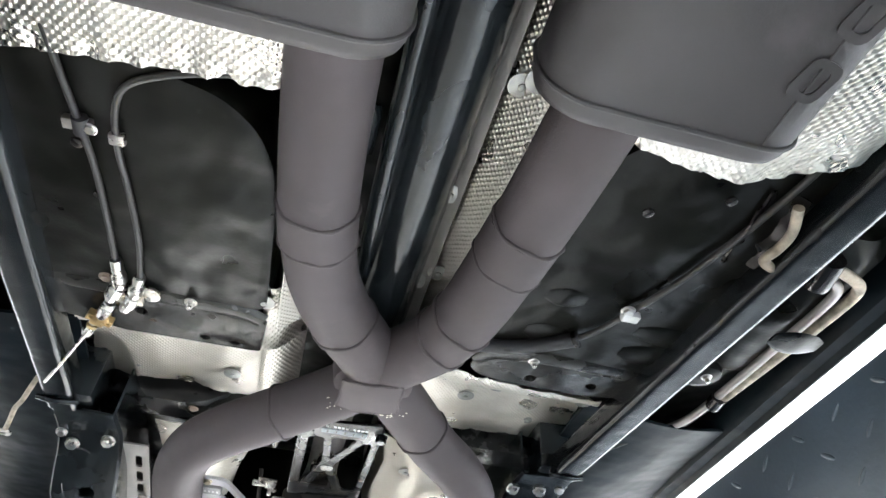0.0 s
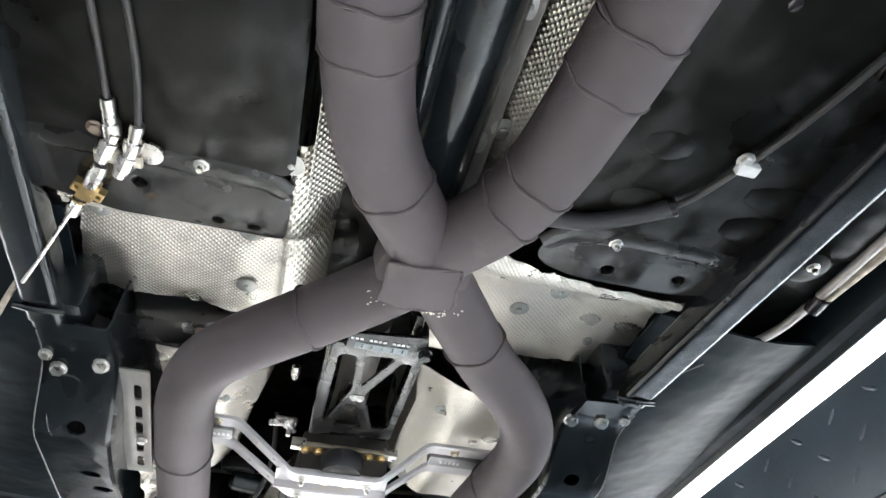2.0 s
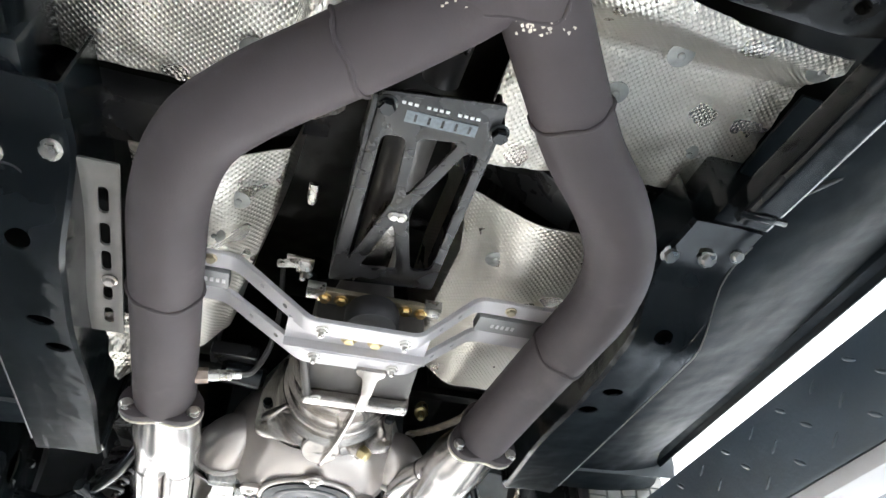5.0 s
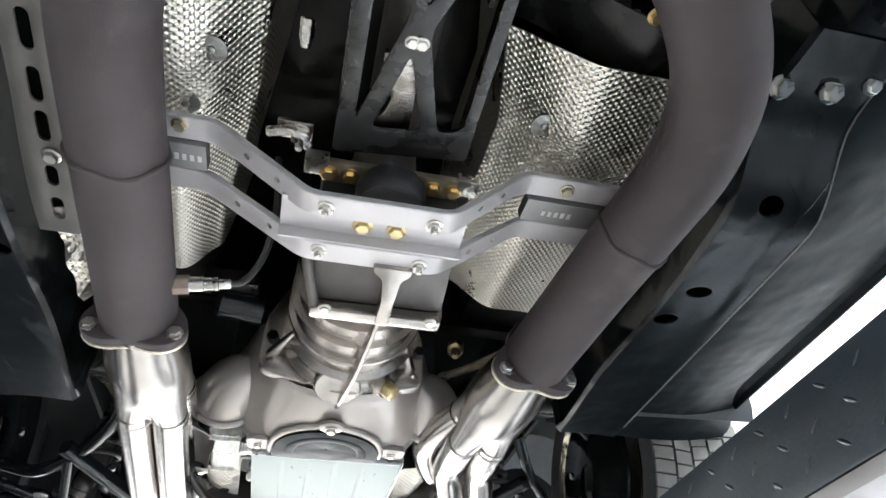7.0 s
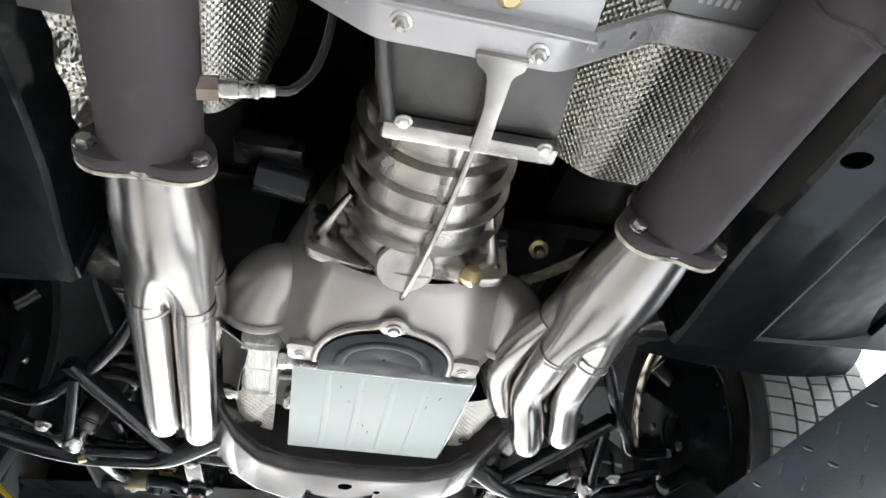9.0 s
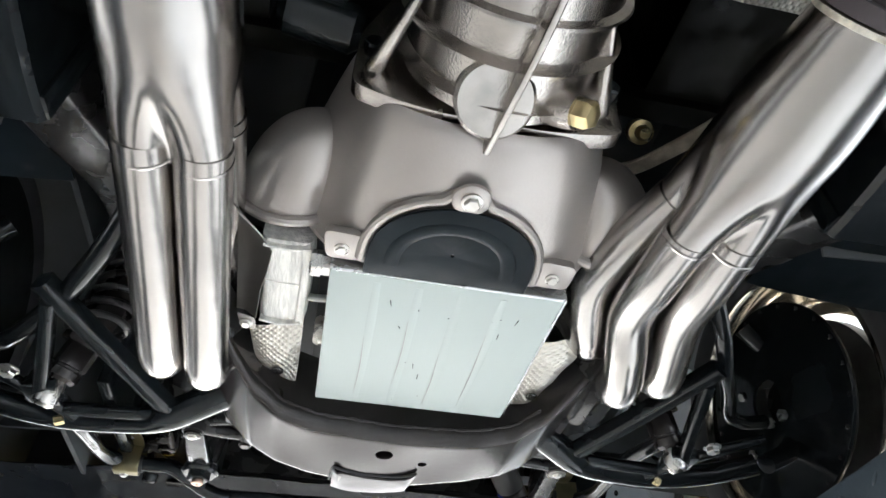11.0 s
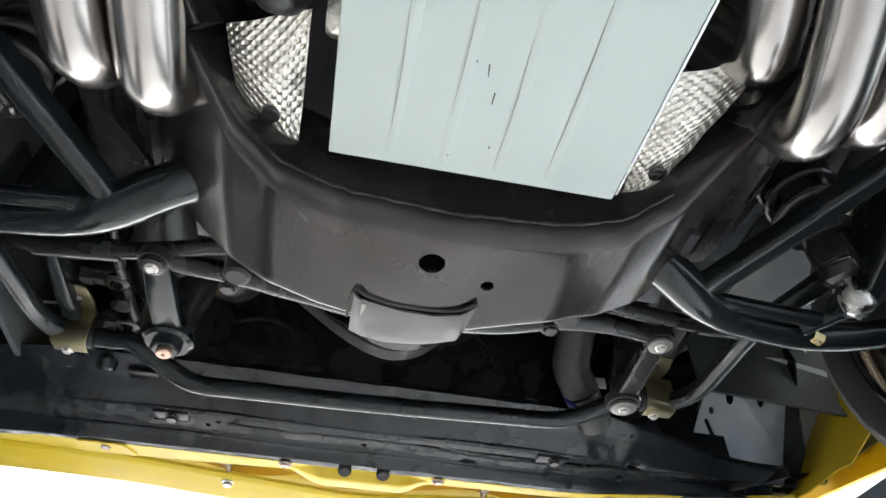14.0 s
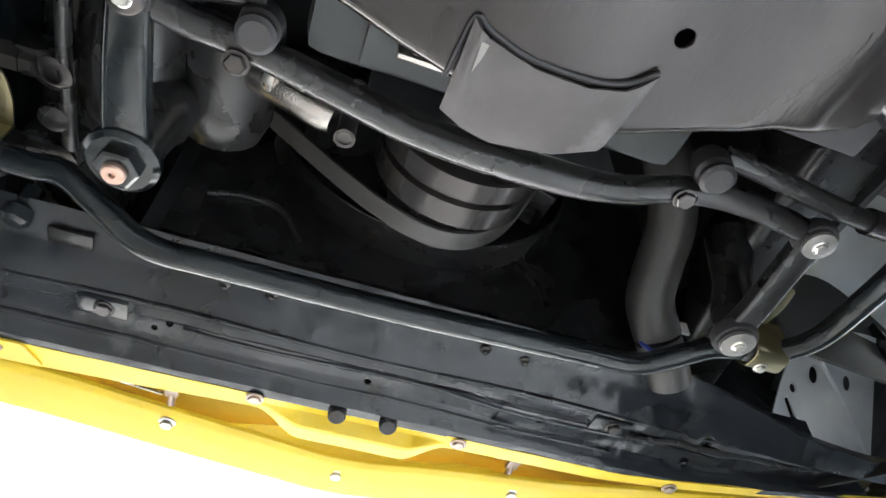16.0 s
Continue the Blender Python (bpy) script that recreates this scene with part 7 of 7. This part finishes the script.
part("skin", sheet(va_main, 90, 54), YELLOW, va, solid=0.003)


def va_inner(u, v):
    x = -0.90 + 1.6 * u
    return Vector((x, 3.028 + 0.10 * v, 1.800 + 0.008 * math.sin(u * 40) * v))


# this panel carries the shade of the gap in its colour
part("inner_pan", sheet(va_inner, 40, 6), YELLOW_SHADED, va, "inner panel with brown shadow put into its colour", solid=0.003)
part("prop_rod", tube([(-0.42, 3.055, 1.785), (-0.33, 3.07, 1.785), (-0.26, 3.085, 1.787)], 0.002, 3, 8), STEEL, va)
for x in (-0.249, 0.19):
    b = part("bracket", box(x - 0.008, x + 0.008, 3.052, 3.078, 1.779, 1.786, 0.002), TARNISHED, va, "rusty bracket")
    part("bracket_stud", rod((x, 3.066, 1.784), (x + 0.002, 3.108, 1.776), [(0.004, 0), (0.005, 0.5), (0.004, 1)], 10), TARNISHED, va)
for x, y, me in ((-0.432, 3.034, NUT_BROWN), (-0.154, 3.030, NUT_BROWN), (0.100, 3.033, NUT_BROWN), (0.40, 3.03, NUT_BROWN), (-0.2460, 3.108, BOLT), (-0.028, 3.150, BOLT), (0.2047, 3.110, BOLT)):
    piece("bolt", me, at(x, y, 1.7725 if y < 3.05 else 1.7655), va)
part("flange_tab", plate(round_poly([(-0.475, 3.022), (-0.405, 3.022), (-0.385, 3.056), (-0.475, 3.056)], 0.006), 0.003, Matrix.Translation((0, 0, 1.7700))), YELLOW, va)
for x in (-0.057, 0.006):
    hbp = thing("rubber_buffer", "black rubber buffer under the valance flange", "buffer", (x, 3.035, 1.775), "rubber buffers")
    part("stop", lathe([(0.011, 0), (0.011, 0.016), (0.009, 0.019)], Matrix.Translation((x, 3.030, 1.782)) @ pose(0, 0, 0, 155), 18), RUBBER, hbp)

# yellow fender foot in front of the right tyre
for s in (1, -1):
    def foot(u, v, s=s):
        y = 2.80 + 0.30 * u
        top = 2.02
        low = lerp_table([(2.80, 1.865), (2.86, 1.80), (2.95, 1.785), (3.10, 1.79)], y)
        x = lerp_table([(2.80, 0.800), (2.88, 0.745), (2.97, 0.726), (3.10, 0.72)], y) + 0.08 * v
        return Vector((s * x, y, low + (top - low) * v))
    part("fender_foot", sheet(foot, 20, 14), YELLOW, va, "yellow inner fender foot", solid=0.003)

# ---- lines on the underside ----
ln = thing("brake_line", "black brake lines clamped under the floor", "brake line", (-0.35, 0.7, 1.885))
part("line", tube([(-0.395, 0.36, 1.886), (-0.378, 0.48, 1.886), (-0.364, 0.565, 1.884), (-0.357, 0.63, 1.886), (-0.353, 0.72, 1.886), (-0.351, 0.80, 1.884)], 0.0042, 6, 12), HOSE, ln)
part("line", tube([(-0.19, 0.452, 1.888), (-0.255, 0.470, 1.887), (-0.305, 0.495, 1.886), (-0.323, 0.530, 1.885), (-0.326, 0.59, 1.884), (-0.321, 0.66, 1.886), (-0.317, 0.75, 1.886), (-0.321, 0.83, 1.884)], 0.0042, 6, 12), HOSE, ln)
clampx = part("clamp", box(-0.382, -0.350, 0.557, 0.572, 1.880, 1.890, 0.002), STEEL, ln, "bright cushion clamp")
part("cushion", rod((-0.363, 0.554, 1.884), (-0.363, 0.576, 1.884), [(0.009, 0), (0.009, 1)], 16), RUBBER, clampx)
part("clamp", box(-0.334, -0.316, 0.566, 0.582, 1.879, 1.889, 0.003), STEEL, ln)
piece("bolt", BOLT_SMALL, at(-0.352, 0.566, 1.882), ln)
va2 = thing("residual_valves", "bright brake residual valves with gold mounting block", "brake valve", (-0.36, 0.87, 1.885))
for (a, c) in (((-0.351, 0.795, 1.884), (-0.350, 0.845, 1.882)), ((-0.321, 0.825, 1.884), (-0.330, 0.862, 1.882))):
    part("sleeve", rod(a, c, [(0.0075, 0), (0.0085, 0.1), (0.0085, 0.6), (0.011, 0.65), (0.011, 1)], 12), STEEL, va2)
for (a, c) in (((-0.346, 0.838, 1.880), (-0.366, 0.885, 1.880)), ((-0.327, 0.855, 1.880), (-0.348, 0.905, 1.880))):
    part("valve", rod(a, c, [(0.0095, 0), (0.0095, 0.25), (0.012, 0.27), (0.012, 0.7), (0.0085, 0.72), (0.0085, 1)], 8), STEEL, va2)
part("bridge", box(-0.372, -0.318, 0.866, 0.884, 1.874, 1.882, 0.003), BARE, va2)
gbk = plate(round_poly([(-0.019, -0.008), (-0.010, -0.008), (-0.010, -0.017), (0.010, -0.017), (0.010, -0.008), (0.019, -0.008), (0.019, 0.008), (0.010, 0.008), (0.010, 0.017), (-0.010, 0.017), (-0.010, 0.008), (-0.019, 0.008)], 0.002), 0.012, Matrix.Translation((-0.386, 0.938, 1.872)) @ pose(0, 0, 0, 0, 0, 28), [circle(-0.013, 0.0, 0.003, 10), circle(0.013, 0.0, 0.003, 10)], bevel=0.0015)
part("block", gbk, GOLD, va2, "gold anodised block")
part("fitting", rod((-0.366, 0.892, 1.878), (-0.382, 0.928, 1.874), [(0.008, 0), (0.0095, 0.3), (0.0095, 0.7), (0.007, 1)], 10), STEEL, va2)
part("fitting", rod((-0.398, 0.955, 1.874), (-0.412, 0.985, 1.878), [(0.009, 0), (0.009, 1)], 8), STEEL, va2)
part("disc", lathe([(0.016, 0), (0.016, 0.004), (0.008, 0.006)], pose(-0.312, 0.866, 1.888, 180), 18), STEEL, va2)
cbx = thing("tie_wire", "stiff cut steel cable end hanging from the valve block", "cable", (-0.44, 1.04, 1.87))
part("cable", tube([(-0.398, 0.955, 1.868), (-0.430, 1.015, 1.862), (-0.462, 1.075, 1.857), (-0.486, 1.118, 1.852)], 0.0026, 4, 8), STEEL, cbx)
fl2 = thing("fuel_line", "black fuel line in a rubber sleeve across the floor", "fuel line", (0.3, 0.75, 1.89))
part("line", tube([(0.24, 0.822, 1.884), (0.318, 0.778, 1.884), (0.362, 0.702, 1.884), (0.403, 0.597, 1.885), (0.44, 0.44, 1.886), (0.46, 0.30, 1.888)], 0.0048, 6, 12), HOSE, fl2)
part("sleeve", tube([(0.17, 0.842, 1.886), (0.22, 0.832, 1.883), (0.268, 0.810, 1.882), (0.320, 0.777, 1.882)], 0.0115, 5, 16), RUBBER, fl2, "rubber sleeve")
part("tie", rod((0.314, 0.781, 1.882), (0.318, 0.777, 1.882), [(0.0135, 0), (0.0135, 1)], 14), SUBFRAME, fl2)
part("clip", box(0.352, 0.378, 0.690, 0.706, 1.872, 1.884, 0.003), WHITE_PRINT, fl2, "white cushioned clip")
piece("bolt", BOLT, at(0.357, 0.688, 1.880), fl2)
hz = thing("rear_hoses", "braided fuel hoses with clamps looping under the floor", "hose", (0.66, 0.7, 1.93), "hoses")
part("hose", tube([(0.565, 0.565, 1.925), (0.60, 0.560, 1.918), (0.645, 0.570, 1.915), (0.672, 0.590, 1.917), (0.682, 0.64, 1.922), (0.682, 0.75, 1.926), (0.672, 0.90, 1.926), (0.665, 0.96, 1.926)], 0.0085, 8, 14), BRAID, hz)
part("hose", tube([(0.572, 0.590, 1.930), (0.61, 0.586, 1.925), (0.648, 0.60, 1.922), (0.660, 0.65, 1.925), (0.662, 0.75, 1.928), (0.660, 0.92, 1.928), (0.655, 1.02, 1.93), (0.632, 1.085, 1.932)], 0.0075, 8, 14), NYLON, hz)
part("clamp", rod((0.598, 0.548, 1.922), (0.612, 0.600, 1.922), [(0.019, 0), (0.020, 0.2), (0.020, 0.8), (0.019, 1)], 20), SUBFRAME, hz)
part("clamp", rod((0.662, 0.925, 1.926), (0.666, 0.955, 1.926), [(0.014, 0), (0.014, 1)], 18), SUBFRAME, hz)
part("line", tube([(0.635, 1.08, 1.932), (0.575, 1.15, 1.925), (0.50, 1.22, 1.90), (0.47, 1.30, 1.87), (0.46, 1.36, 1.86)], 0.005, 6, 10), HOSE, hz)
hb2 = thing("hose_bracket", "crumpled grey bracket with braided cable hook", "bracket", (0.45, 0.5, 1.9))


def hbk(u, v):
    return crumple((0.418 + 0.052 * u + 0.01 * v, 0.44 + 0.125 * v, 1.885 + 0.012 * math.sin(u * 3)), 30, 0.008)


part("plate", sheet(hbk, 10, 20), SUBFRAME, hb2, solid=0.003)
part("hook", tube([(0.446, 0.440, 1.868), (0.462, 0.475, 1.866), (0.466, 0.505, 1.868), (0.462, 0.53, 1.868), (0.480, 0.54, 1.868)], 0.0065, 6, 12), BRAID, hb2)
sp3 = thing("spare_tank", "dark curved fuel tank end behind the frame tube", "tank", (0.66, 0.72, 1.97))
part("shell", rod((0.640, 0.52, 2.02), (0.640, 0.88, 2.02), [(0.02, 0), (0.07, 0.02), (0.09, 0.1), (0.09, 0.9), (0.07, 0.98), (0.02, 1)], 32), UNDERCOAT, sp3)
bs = thing("floor_bolt", "steel nut and stud on a pressed floor mount", "bolt", (0.597, 0.864, 1.92))
part("mount", lathe([(0.034, 0), (0.030, 0.012), (0.018, 0.016)], pose(0.597, 0.872, 1.936, 180), 24), UNDERCOAT, bs)
piece("nut", BOLT_STUD, at(0.597, 0.864, 1.921), bs)
# braided strap and amber sender beside the bell housing
br2 = thing("ground_strap", "braided ground strap bolted beside the bell housing", "cable", (0.24, 1.95, 1.9))
part("strap", tube([(0.196, 2.005, 1.898), (0.215, 1.985, 1.893), (0.255, 1.935, 1.892), (0.30, 1.885, 1.905), (0.33, 1.83, 1.93)], 1.0, 6, 4, rounded(0.020, 0.006, 0.002)), BRAID, br2)
part("ring_end", lathe([(0.012, 0), (0.012, 0.004), (0.008, 0.006)], pose(0.196, 2.008, 1.898, 180), 16), STEEL, br2)
se = thing("amber_sender", "amber brass sender unit beside the gearbox", "sensor", (0.21, 1.97, 1.93))
part("body", rod((0.214, 1.985, 1.955), (0.206, 1.960, 1.912), [(0.012, 0), (0.015, 0.2), (0.015, 0.6), (0.009, 0.65), (0.009, 0.9), (0.006, 1)], 16), AMBER, se)
sv = thing("clutch_slave", "black hydraulic cylinder beside the gearbox flange", "hydraulic part", (-0.17, 1.93, 1.93))
part("cylinder", rod((-0.215, 1.90, 1.93), (-0.13, 1.91, 1.925), [(0.018, 0), (0.026, 0.1), (0.026, 0.9), (0.018, 1)], 24), GLOSS_BLACK, sv)
part("bracket", box(-0.24, -0.15, 1.86, 1.90, 1.94, 1.97, 0.006), SATIN_BLACK, sv)
el = thing("earth_lead", "short braided earth lead with a bright ring end", "cable", (-0.54, 1.2, 1.9))
part("braid", tube([(-0.515, 1.165, 1.915), (-0.537, 1.205, 1.884), (-0.556, 1.245, 1.874), (-0.572, 1.272, 1.870), (-0.592, 1.325, 1.868), (-0.606, 1.360, 1.866)], 0.0046, 6, 10), BRAID, el)
part("ring_end", lathe([(0.0045, 0.0), (0.0125, 0.0), (0.0135, 0.002), (0.0125, 0.004), (0.0045, 0.004), (0.0045, 0.0)], pose(-0.613, 1.378, 1.868, 180, 0, 20), 22), STEEL, el, "bright ring terminal")
